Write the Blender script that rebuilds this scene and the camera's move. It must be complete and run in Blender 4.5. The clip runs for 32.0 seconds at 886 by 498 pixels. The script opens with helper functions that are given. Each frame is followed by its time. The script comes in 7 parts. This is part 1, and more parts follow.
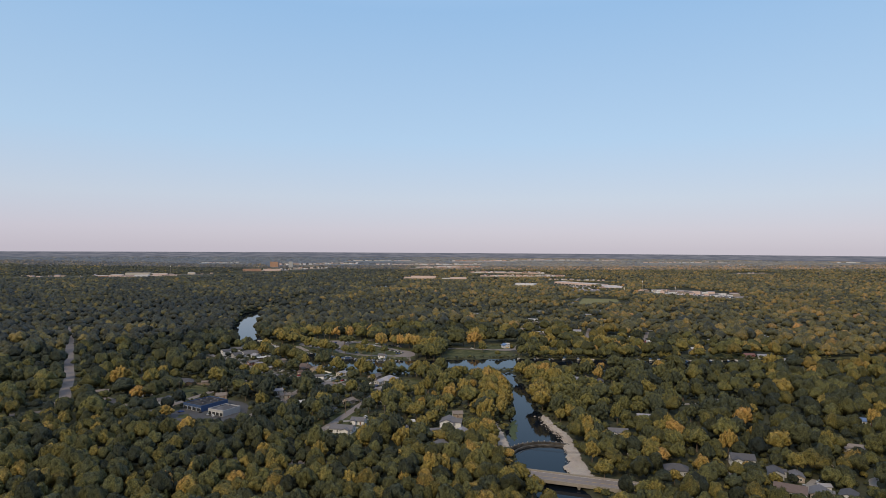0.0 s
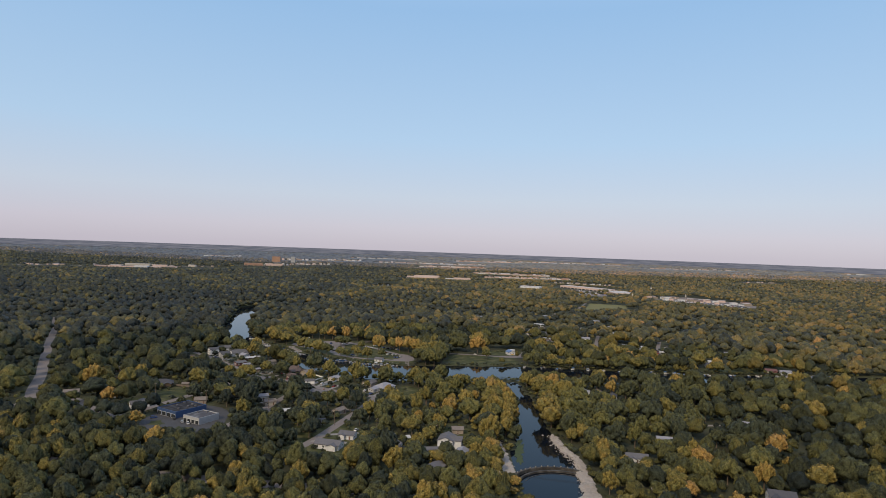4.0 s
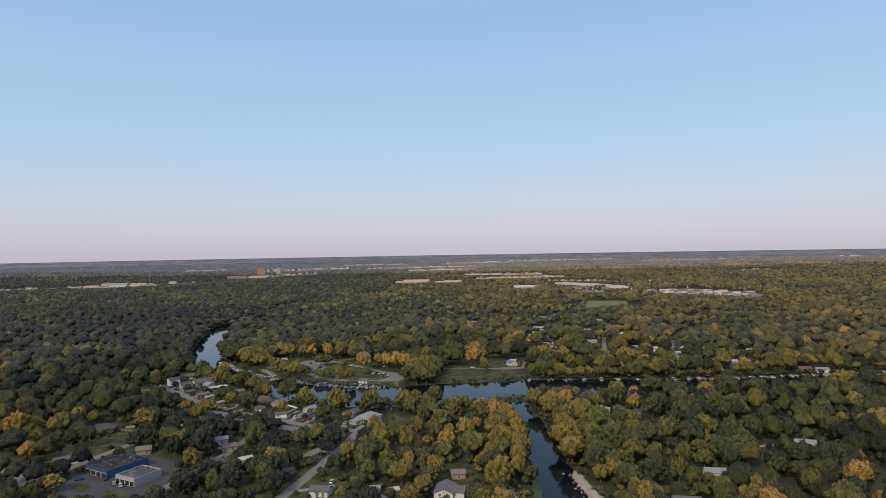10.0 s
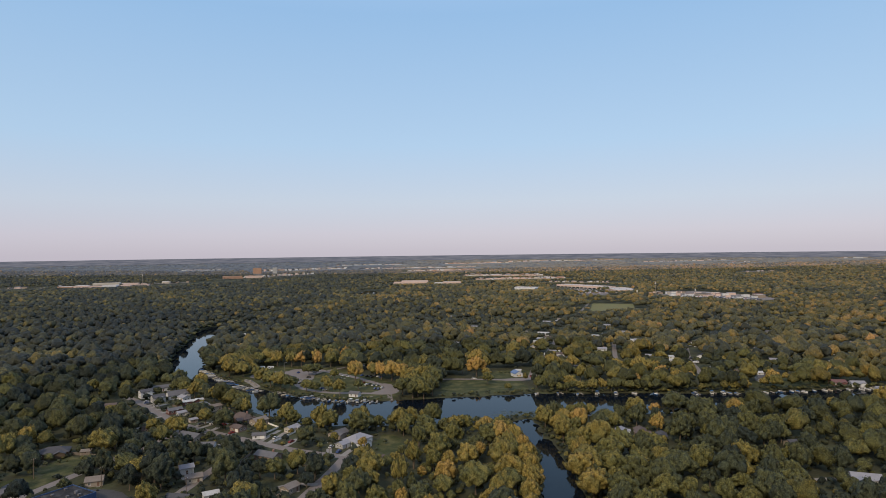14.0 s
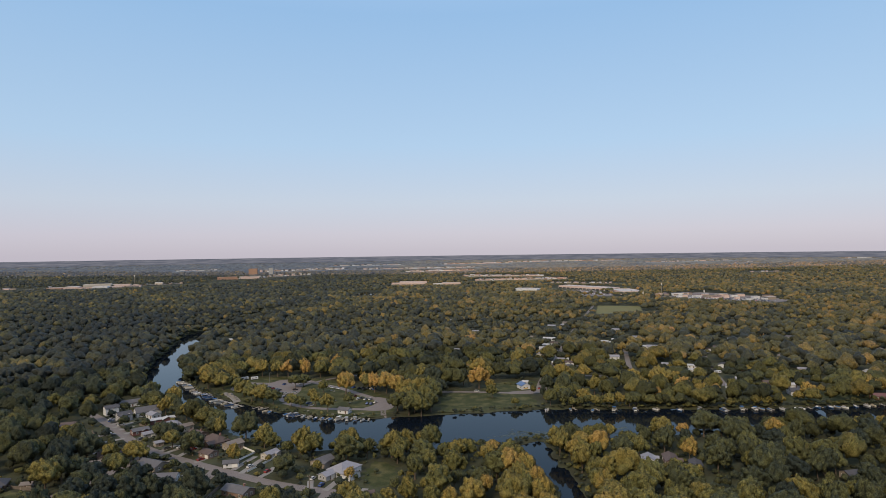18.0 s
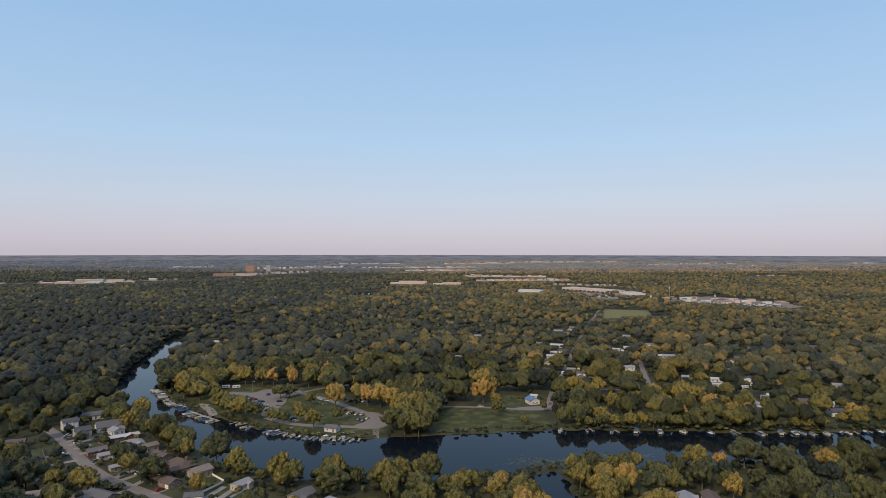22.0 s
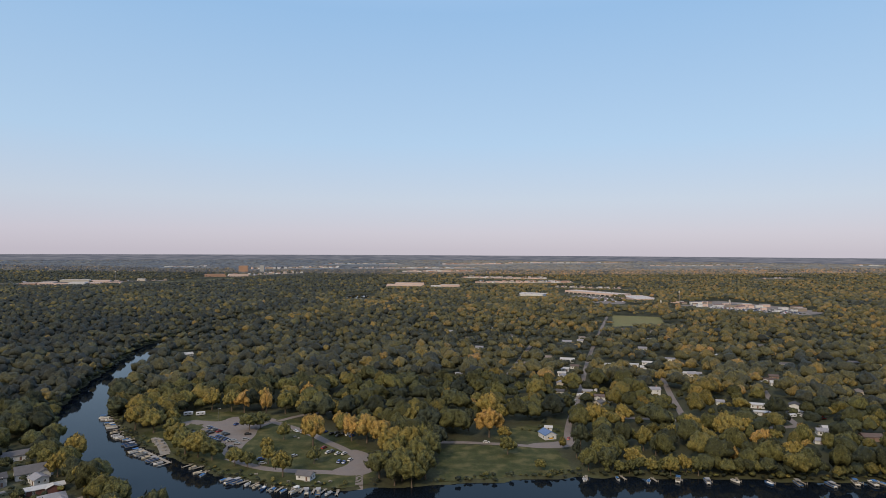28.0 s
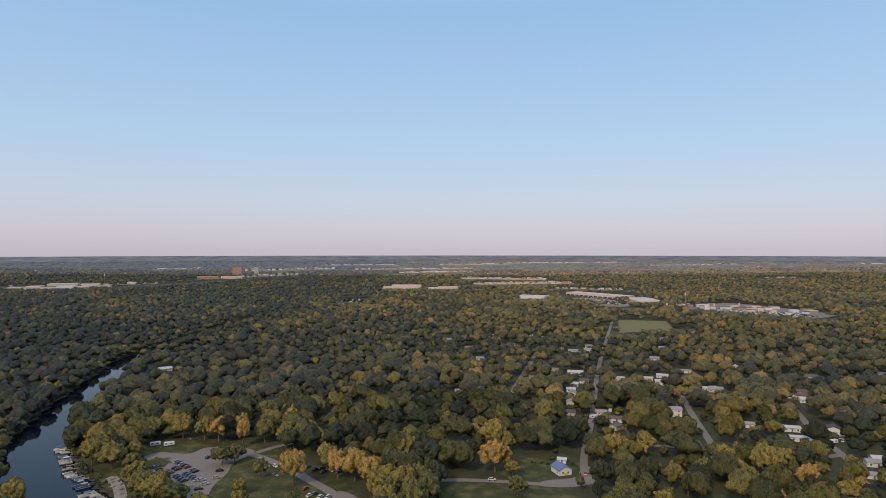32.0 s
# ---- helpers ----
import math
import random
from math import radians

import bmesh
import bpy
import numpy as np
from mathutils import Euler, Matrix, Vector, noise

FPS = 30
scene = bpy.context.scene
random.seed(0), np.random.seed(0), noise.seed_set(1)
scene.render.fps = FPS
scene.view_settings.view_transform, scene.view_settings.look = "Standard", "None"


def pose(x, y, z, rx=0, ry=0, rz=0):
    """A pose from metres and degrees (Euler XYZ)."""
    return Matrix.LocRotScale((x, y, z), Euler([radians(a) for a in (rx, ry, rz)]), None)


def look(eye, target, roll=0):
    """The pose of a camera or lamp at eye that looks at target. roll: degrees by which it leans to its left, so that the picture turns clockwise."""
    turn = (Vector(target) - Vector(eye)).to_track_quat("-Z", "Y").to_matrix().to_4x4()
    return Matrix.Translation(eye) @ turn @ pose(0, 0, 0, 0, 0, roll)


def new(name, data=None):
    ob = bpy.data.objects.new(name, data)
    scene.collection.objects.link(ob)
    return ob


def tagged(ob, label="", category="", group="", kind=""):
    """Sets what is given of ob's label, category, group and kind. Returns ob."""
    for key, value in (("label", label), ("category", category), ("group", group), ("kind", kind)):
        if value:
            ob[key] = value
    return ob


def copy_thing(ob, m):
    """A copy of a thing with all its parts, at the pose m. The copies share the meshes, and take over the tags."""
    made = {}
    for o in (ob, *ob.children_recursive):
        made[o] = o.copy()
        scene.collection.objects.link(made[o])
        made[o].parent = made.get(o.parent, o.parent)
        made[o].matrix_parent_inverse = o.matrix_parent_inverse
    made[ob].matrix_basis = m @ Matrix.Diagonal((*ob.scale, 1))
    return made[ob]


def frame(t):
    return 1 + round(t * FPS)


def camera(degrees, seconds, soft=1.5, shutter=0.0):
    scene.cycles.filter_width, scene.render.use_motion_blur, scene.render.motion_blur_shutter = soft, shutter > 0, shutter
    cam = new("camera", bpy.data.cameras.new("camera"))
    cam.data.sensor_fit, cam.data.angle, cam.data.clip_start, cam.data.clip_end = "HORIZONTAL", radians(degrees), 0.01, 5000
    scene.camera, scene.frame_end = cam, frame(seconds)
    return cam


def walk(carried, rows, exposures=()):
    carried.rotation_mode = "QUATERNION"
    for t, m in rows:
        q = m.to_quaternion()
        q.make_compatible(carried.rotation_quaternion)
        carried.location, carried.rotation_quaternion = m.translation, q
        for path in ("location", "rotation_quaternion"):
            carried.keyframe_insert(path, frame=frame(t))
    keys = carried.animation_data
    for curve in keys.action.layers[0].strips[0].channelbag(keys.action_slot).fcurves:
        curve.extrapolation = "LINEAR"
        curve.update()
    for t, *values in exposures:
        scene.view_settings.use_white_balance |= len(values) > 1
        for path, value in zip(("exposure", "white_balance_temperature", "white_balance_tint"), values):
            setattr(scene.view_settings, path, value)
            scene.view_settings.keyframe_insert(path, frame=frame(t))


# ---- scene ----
from mathutils import kdtree

cam = camera(71.57, 32.0, soft=0.6)
# seconds, eye, target, lean
PATH = [
    (0.0, (0.00, 0.00, 120.00), (-0.00, 1000.00, 119.83), 0.334),
    (0.5, (-0.07, 4.93, 119.87), (7.55, 1004.90, 118.04), -1.243),
    (1.0, (-0.12, 9.90, 119.74), (4.21, 1009.88, 116.10), -0.954),
    (1.5, (-0.15, 14.92, 119.61), (-2.90, 1014.90, 115.14), 0.402),
    (2.0, (-0.13, 20.02, 119.48), (8.84, 1019.98, 115.95), -0.832),
    (2.5, (-0.07, 25.25, 119.35), (23.86, 1024.96, 115.78), -3.159),
    (3.0, (0.03, 30.61, 119.22), (9.64, 1030.56, 117.32), -1.551),
    (3.5, (0.16, 36.10, 119.08), (-4.47, 1036.09, 117.96), 1.089),
    (5.5, (1.03, 60.49, 118.56), (-8.15, 1060.45, 119.75), 2.736),
    (6.0, (1.14, 66.94, 118.48), (14.37, 1066.85, 120.31), -1.419),
    (6.5, (1.23, 73.41, 118.40), (15.02, 1073.31, 120.69), -2.382),
    (7.0, (1.30, 79.88, 118.34), (0.86, 1079.88, 120.34), 0.049),
    (7.5, (1.38, 86.36, 118.29), (1.44, 1086.36, 120.04), 0.512),
    (8.0, (1.48, 92.85, 118.26), (10.58, 1092.80, 120.35), -1.061),
    (8.5, (1.58, 99.28, 118.24), (10.14, 1099.24, 120.95), -1.174),
    (9.0, (1.65, 105.66, 118.24), (5.16, 1105.65, 121.23), -0.116),
    (9.5, (1.70, 112.03, 118.25), (6.17, 1112.01, 121.33), 0.003),
    (10.0, (1.73, 118.40, 118.27), (12.23, 1118.34, 121.84), -0.969),
    (10.5, (1.73, 124.75, 118.30), (12.44, 1124.68, 121.99), -1.119),
    (11.0, (1.74, 131.03, 118.33), (6.07, 1131.01, 122.37), 0.105),
    (11.5, (1.76, 137.28, 118.36), (7.61, 1137.25, 122.50), 0.147),
    (12.0, (1.78, 143.54, 118.40), (14.19, 1143.45, 122.31), -0.961),
    (12.5, (1.81, 149.82, 118.44), (14.07, 1149.74, 122.33), -1.133),
    (13.0, (1.85, 156.14, 118.47), (10.23, 1156.09, 122.49), -0.442),
    (13.5, (1.90, 162.53, 118.50), (8.91, 1162.50, 122.20), 0.002),
    (14.0, (1.97, 169.03, 118.50), (13.92, 1168.95, 122.43), -0.712),
    (14.5, (2.06, 175.57, 118.49), (12.95, 1175.50, 122.35), -0.626),
    (16.5, (2.34, 201.34, 118.28), (12.20, 1201.28, 122.51), -0.307),
    (17.0, (2.27, 207.85, 118.27), (9.82, 1207.81, 122.41), 0.266),
    (17.5, (2.17, 214.37, 118.28), (14.72, 1214.28, 122.59), -0.442),
    (18.0, (2.07, 220.90, 118.29), (15.85, 1220.79, 122.61), -0.739),
    (18.5, (1.99, 227.43, 118.32), (11.20, 1227.38, 122.69), 0.133),
    (19.0, (1.90, 233.94, 118.34), (12.16, 1233.88, 122.35), 0.256),
    (19.5, (1.84, 240.41, 118.35), (18.06, 1240.28, 121.77), -0.795),
    (20.0, (1.77, 246.88, 118.34), (16.42, 1246.76, 122.08), -0.614),
    (20.5, (1.65, 253.31, 118.32), (10.66, 1253.26, 121.91), 0.619),
    (21.0, (1.47, 259.71, 118.28), (15.07, 1259.61, 121.76), 0.141),
    (21.5, (1.27, 266.10, 118.23), (19.10, 1265.94, 121.60), -0.643),
    (22.0, (1.08, 272.50, 118.17), (14.64, 1272.40, 121.39), 0.055),
    (22.5, (0.94, 278.87, 118.12), (14.06, 1278.78, 121.39), 0.360),
    (23.0, (0.87, 285.24, 118.07), (17.10, 1285.10, 121.55), -0.084),
    (23.5, (0.84, 291.60, 118.05), (17.88, 1291.45, 121.38), -0.156),
    (24.0, (0.83, 297.95, 118.07), (15.97, 1297.83, 121.23), 0.203),
    (24.5, (0.86, 304.26, 118.15), (14.00, 1304.16, 121.03), 0.638),
    (25.0, (0.92, 310.50, 118.30), (17.30, 1310.36, 120.71), 0.262),
    (25.5, (0.98, 316.73, 118.54), (18.35, 1316.57, 121.29), 0.160),
    (27.5, (1.07, 340.97, 121.40), (17.85, 1340.83, 123.96), 0.203),
    (28.0, (1.22, 347.14, 122.22), (18.07, 1346.99, 124.92), 0.286),
    (28.5, (1.34, 353.35, 123.03), (19.33, 1353.19, 125.25), 0.289),
    (29.0, (1.40, 359.61, 123.84), (19.83, 1359.44, 126.06), 0.289),
    (29.5, (1.45, 365.87, 124.60), (20.01, 1365.70, 126.71), 0.233),
    (30.0, (1.47, 372.13, 125.31), (20.99, 1371.94, 127.18), 0.072),
    (30.5, (1.50, 378.37, 125.99), (19.83, 1378.20, 127.83), 0.440),
    (31.0, (1.53, 384.61, 126.66), (20.12, 1384.44, 128.22), 0.476),
    (31.5, (1.56, 390.85, 127.33), (23.65, 1390.60, 129.04), -0.078),
    (32.0, (1.57, 397.05, 128.01), (22.72, 1396.82, 129.66), -0.020),
]
walk(cam, [(t, look(eye, target, lean)) for t, eye, target, lean in PATH])

# ---- light ----
SUN_EL, SUN_AZ = 36.0, 208.0
world = bpy.data.worlds.new("evening_sky")
scene.world = world
world.use_nodes = True
wn = world.node_tree.nodes
sky = wn.new("ShaderNodeTexSky")
sky.sky_type = "NISHITA"
sky.sun_disc = False
sky.sun_elevation, sky.sun_rotation = radians(SUN_EL), radians(SUN_AZ)
sky.altitude, sky.air_density, sky.dust_density, sky.ozone_density = 250, 1.0, 0.6, 2.0
# the anti-solar sky at dusk: blue above, a dull pink band along the horizon, over the physical sky
coord, sep, grad, blend = wn.new("ShaderNodeTexCoord"), wn.new("ShaderNodeSeparateXYZ"), wn.new("ShaderNodeValToRGB"), wn.new("ShaderNodeMix")
blend.data_type = "RGBA"
blend.inputs["Factor"].default_value = 0.985
e = grad.color_ramp.elements
e[0].position, e[0].color = 0.0, (0.475, 0.437, 0.520, 1)
e[1].position, e[1].color = 0.8, (0.56, 0.72, 1.05, 1)
for p, c in ((0.03, (0.518, 0.487, 0.578)), (0.08, (0.505, 0.555, 0.655)), (0.17, (0.41, 0.565, 0.745)), (0.36, (0.295, 0.485, 0.735))):
    k = e.new(p)
    k.color = (*c, 1)
wl = world.node_tree.links
wl.new(coord.outputs["Generated"], sep.inputs[0]), wl.new(sep.outputs["Z"], grad.inputs[0])
wl.new(sky.outputs[0], blend.inputs["A"]), wl.new(grad.outputs[0], blend.inputs["B"])
# the bright western sky round the low sun, behind the flight
dot, fall, glow = wn.new("ShaderNodeVectorMath"), wn.new("ShaderNodeMapRange"), wn.new("ShaderNodeMix")
dot.operation = "DOT_PRODUCT"
dot.inputs[1].default_value = (math.sin(radians(SUN_AZ)), math.cos(radians(SUN_AZ)), 0.25)
fall.interpolation_type = "SMOOTHSTEP"
fall.inputs["From Min"].default_value, fall.inputs["From Max"].default_value = -0.35, 1.0
glow.data_type = "RGBA"
glow.inputs["B"].default_value = (0.46, 0.44, 0.43, 1)
wl.new(coord.outputs["Generated"], dot.inputs[0]), wl.new(dot.outputs["Value"], fall.inputs["Value"])
wl.new(fall.outputs[0], glow.inputs["Factor"]), wl.new(blend.outputs["Result"], glow.inputs["A"])
wn["Background"].inputs["Strength"].default_value = 1.0
wl.new(glow.outputs["Result"], wn["Background"].inputs["Color"])
sun = new("sun", bpy.data.lights.new("sun", "SUN"))
sun.data.energy, sun.data.angle, sun.data.color = 2.4, radians(9.0), (1.0, 0.82, 0.60)
sd = Vector((math.sin(radians(SUN_AZ)) * math.cos(radians(SUN_EL)), math.cos(radians(SUN_AZ)) * math.cos(radians(SUN_EL)), math.sin(radians(SUN_EL))))
sun.matrix_world = look(sd * 500, (0, 0, 0))
scene.view_settings.exposure = 0.0


# ---- materials ----
def material(name, color, rough=0.8, metal=0.0, vary=0.25, scale=0.3, fine=3.0, bump=0.0, spec=0.3, dirt=None, rand=0.0):
    """A surface with two scales of variation; dirt mixes in a second colour by patches; rand varies it from piece to piece."""
    m = bpy.data.materials.new(name)
    m.use_nodes = True
    n, l = m.node_tree.nodes, m.node_tree.links
    b = n["Principled BSDF"]
    b.inputs["Roughness"].default_value, b.inputs["Metallic"].default_value = rough, metal
    b.inputs["Specular IOR Level"].default_value = spec
    geo = n.new("ShaderNodeNewGeometry")
    big, small = n.new("ShaderNodeTexNoise"), n.new("ShaderNodeTexNoise")
    for t, s in ((big, scale), (small, fine)):
        t.inputs["Scale"].default_value, t.inputs["Detail"].default_value = s, 4
        l.new(geo.outputs["Position"], t.inputs["Vector"])
    add = n.new("ShaderNodeMath")
    add.operation = "ADD"
    l.new(big.outputs["Fac"], add.inputs[0]), l.new(small.outputs["Fac"], add.inputs[1])
    if rand:
        info, mul, add2 = n.new("ShaderNodeObjectInfo"), n.new("ShaderNodeMath"), n.new("ShaderNodeMath")
        mul.operation, mul.inputs[1].default_value = "MULTIPLY", rand
        l.new(info.outputs["Random"], mul.inputs[0])
        l.new(add.outputs[0], add2.inputs[0]), l.new(mul.outputs[0], add2.inputs[1])
        add = add2
    rng = n.new("ShaderNodeMapRange")
    rng.inputs["From Min"].default_value, rng.inputs["From Max"].default_value = 0.55, 1.45 + rand
    rng.inputs["To Min"].default_value, rng.inputs["To Max"].default_value = 1 - vary, 1 + vary
    l.new(add.outputs[0], rng.inputs["Value"])
    mix = n.new("ShaderNodeVectorMath")
    mix.operation = "SCALE"
    base = n.new("ShaderNodeMix")
    base.data_type = "RGBA"
    base.inputs["A"].default_value, base.inputs["B"].default_value = (*color, 1), (*(dirt or color), 1)
    patch = n.new("ShaderNodeMapRange")
    patch.inputs["From Min"].default_value, patch.inputs["From Max"].default_value = 0.45, 0.65
    l.new(big.outputs["Fac"], patch.inputs["Value"]), l.new(patch.outputs[0], base.inputs["Factor"])
    l.new(base.outputs["Result"], mix.inputs[0]), l.new(rng.outputs[0], mix.inputs["Scale"])
    l.new(mix.outputs[0], b.inputs["Base Color"])
    if bump:
        bp = n.new("ShaderNodeBump")
        bp.inputs["Strength"].default_value, bp.inputs["Distance"].default_value = bump, 0.3
        l.new(small.outputs["Fac"], bp.inputs["Height"]), l.new(bp.outputs[0], b.inputs["Normal"])
    return m


def leaf_material(name, fine=1.1, vary=0.3, low=0.55, high=1.4, tint=(1.10, 1.08, 1.75)):
    """Foliage: the attribute hue runs from deep green over olive and gold to russet; grain by clumps."""
    m = bpy.data.materials.new(name)
    m.use_nodes = True
    n, l = m.node_tree.nodes, m.node_tree.links
    b = n["Principled BSDF"]
    b.inputs["Roughness"].default_value, b.inputs["Specular IOR Level"].default_value = 0.62, 0.15
    att = n.new("ShaderNodeAttribute")
    att.attribute_name = "hue"
    geo, tex = n.new("ShaderNodeNewGeometry"), n.new("ShaderNodeTexNoise")
    tex.inputs["Scale"].default_value, tex.inputs["Detail"].default_value = fine, 4
    l.new(geo.outputs["Position"], tex.inputs["Vector"])
    jit = n.new("ShaderNodeMath")
    jit.operation, jit.inputs[1].default_value, jit.inputs[2].default_value = "MULTIPLY_ADD", 0.2, -0.1
    l.new(tex.outputs["Fac"], jit.inputs[0])
    add = n.new("ShaderNodeMath")
    l.new(att.outputs["Fac"], add.inputs[0]), l.new(jit.outputs[0], add.inputs[1])
    ramp = n.new("ShaderNodeValToRGB")
    e = ramp.color_ramp.elements
    tones = ((0.0, (0.023, 0.031, 0.016)), (0.2, (0.042, 0.050, 0.018)), (0.42, (0.092, 0.093, 0.020)), (0.6, (0.172, 0.138, 0.024)), (0.8, (0.29, 0.18, 0.036)), (1.0, (0.25, 0.150, 0.095)))
    e[0].position, e[1].position = tones[0][0], tones[-1][0]
    for p, c in tones[1:-1]:
        e.new(p)
    for k, (p, c) in zip(e, tones):
        k.color = (c[0] * tint[0], c[1] * tint[1], c[2] * tint[2], 1)
    l.new(add.outputs[0], ramp.inputs[0])
    rng = n.new("ShaderNodeMapRange")
    rng.inputs["From Min"].default_value, rng.inputs["From Max"].default_value = 0.36, 0.66
    rng.inputs["To Min"].default_value, rng.inputs["To Max"].default_value = low, high
    l.new(tex.outputs["Fac"], rng.inputs["Value"])
    isl = n.new("ShaderNodeMapRange")
    isl.inputs["To Min"].default_value, isl.inputs["To Max"].default_value = 1 - vary, 1 + vary
    l.new(geo.outputs["Random Per Island"], isl.inputs["Value"])
    mul = n.new("ShaderNodeMath")
    mul.operation = "MULTIPLY"
    l.new(rng.outputs[0], mul.inputs[0]), l.new(isl.outputs[0], mul.inputs[1])
    sc = n.new("ShaderNodeVectorMath")
    sc.operation = "SCALE"
    l.new(ramp.outputs[0], sc.inputs[0]), l.new(mul.outputs[0], sc.inputs["Scale"])
    l.new(sc.outputs[0], b.inputs["Base Color"])
    grain, bp = n.new("ShaderNodeTexNoise"), n.new("ShaderNodeBump")
    grain.inputs["Scale"].default_value, grain.inputs["Detail"].default_value = fine * 2.6, 3
    bp.inputs["Strength"].default_value, bp.inputs["Distance"].default_value = 0.9, 0.5
    l.new(geo.outputs["Position"], grain.inputs["Vector"])
    # leaves of a clump follow the clump's round form
    form, turn = n.new("ShaderNodeAttribute"), n.new("ShaderNodeVectorTransform")
    form.attribute_name = "form"
    turn.vector_type, turn.convert_from, turn.convert_to = "NORMAL", "OBJECT", "WORLD"
    l.new(form.outputs["Vector"], turn.inputs[0]), l.new(turn.outputs[0], bp.inputs["Normal"])
    l.new(grain.outputs["Fac"], bp.inputs["Height"]), l.new(bp.outputs[0], b.inputs["Normal"])
    return m


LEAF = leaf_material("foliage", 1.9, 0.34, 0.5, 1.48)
# crowns beyond the near wood: haze put into a greyer, less green tint
FARLEAF = leaf_material("far_hazed_foliage", 1.0, 0.16, 0.55, 1.45, (1.03, 0.94, 1.65))
# farthest canopy: haze put into the leaf colour, bluer and paler
CANOPY = leaf_material("hazed_canopy_foliage", 0.02, 0.06, 1.05, 1.8, (1.15, 0.90, 2.2))
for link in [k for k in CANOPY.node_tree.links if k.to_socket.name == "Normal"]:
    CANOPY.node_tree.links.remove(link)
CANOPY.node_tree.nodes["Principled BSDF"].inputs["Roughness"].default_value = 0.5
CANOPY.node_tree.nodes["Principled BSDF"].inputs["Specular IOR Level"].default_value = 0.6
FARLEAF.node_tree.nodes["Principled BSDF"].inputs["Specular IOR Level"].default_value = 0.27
BARK = material("bark", (0.13, 0.10, 0.075), 0.9, fine=6)
GRASS = material("grass", (0.044, 0.052, 0.015), 0.95, vary=0.55, scale=0.12, fine=1.3, bump=0.6, dirt=(0.082, 0.076, 0.030))
DRYGRASS = material("dry_meadow_grass", (0.17, 0.155, 0.062), 0.95, vary=0.4, scale=0.04, fine=0.4, dirt=(0.12, 0.125, 0.05))
YARD = material("shaded_yard_grass", (0.058, 0.066, 0.034), 0.95, vary=0.5, scale=0.15, fine=1.2, bump=0.6, dirt=(0.085, 0.080, 0.050))
LITTER = material("woodland_floor", (0.045, 0.046, 0.024), 0.95, vary=0.45, scale=0.05, fine=0.6, bump=0.5, dirt=(0.052, 0.056, 0.027))
ASPHALT = material("worn_asphalt", (0.20, 0.170, 0.155), 0.9, vary=0.3, scale=0.12, fine=1.5, dirt=(0.155, 0.138, 0.130))
DARKASPHALT = material("dark_asphalt", (0.07, 0.07, 0.075), 0.9, vary=0.3, scale=0.15, fine=1.5, dirt=(0.05, 0.05, 0.052))
CONCRETE = material("concrete", (0.25, 0.228, 0.208), 0.85, vary=0.25, scale=0.2, fine=2, dirt=(0.21, 0.20, 0.185))
GRAVEL = material("gravel", (0.34, 0.30, 0.27), 0.95, vary=0.5, scale=0.3, fine=1.8, bump=0.8, dirt=(0.30, 0.27, 0.23))

WATER = bpy.data.materials.new("river_water")
WATER.use_nodes = True
b = WATER.node_tree.nodes["Principled BSDF"]
b.inputs["Base Color"].default_value = (0.005, 0.008, 0.013, 1)
b.inputs["Roughness"].default_value, b.inputs["IOR"].default_value = 0.03, 1.33
b.inputs["Specular IOR Level"].default_value = 0.2
wt = WATER.node_tree.nodes.new("ShaderNodeTexNoise")
wt.inputs["Scale"].default_value, wt.inputs["Detail"].default_value = 0.6, 3
wg = WATER.node_tree.nodes.new("ShaderNodeNewGeometry")
wb = WATER.node_tree.nodes.new("ShaderNodeBump")
wb.inputs["Strength"].default_value, wb.inputs["Distance"].default_value = 0.06, 0.15
WATER.node_tree.links.new(wg.outputs["Position"], wt.inputs["Vector"])
WATER.node_tree.links.new(wt.outputs["Fac"], wb.inputs["Height"])
WATER.node_tree.links.new(wb.outputs[0], b.inputs["Normal"])

# ---- plan ----
# centre line and half-width of the water
RIVER = [(-330, 1500, 14), (-335, 1290, 14), (-345, 1200, 14), (-348, 1120, 15), (-325, 1040, 18), (-298, 930, 18), (-262, 820, 18),
         (-222, 752, 18), (-180, 710, 19), (-133, 668, 24), (-90, 637, 31), (-40, 627, 36), (20, 634, 38), (80, 645, 35), (150, 645, 33),
         (250, 648, 25), (400, 662, 24), (600, 690, 24), (900, 740, 24)]
CHANNEL = [(56, 610, 13), (62, 560, 9), (66, 515, 8), (64, 470, 9), (61, 435, 11), (59, 402, 17), (59, 372, 17), (57, 338, 12), (60, 300, 12), (68, 240, 12), (80, 120, 13), (104, 0, 14), (130, -160, 14), (140, -330, 15), (120, -620, 15)]
WATER_Z = -1.0


def smooth(pts, step=8.0):
    """A Catmull-Rom line through the points, sampled about every step metres."""
    p = [np.array(q, float) for q in pts]
    p = [2 * p[0] - p[1]] + p + [2 * p[-1] - p[-2]]
    out = []
    for a, b, c, d in zip(p, p[1:], p[2:], p[3:]):
        k = max(2, int(np.linalg.norm((c - b)[:2]) / step))
        for i in range(k):
            t = i / k
            out.append(0.5 * (2 * b + (c - a) * t + (2 * a - 5 * b + 4 * c - d) * t * t + (3 * b - a - 3 * c + d) * t ** 3))
    return np.array(out + [p[-2]])


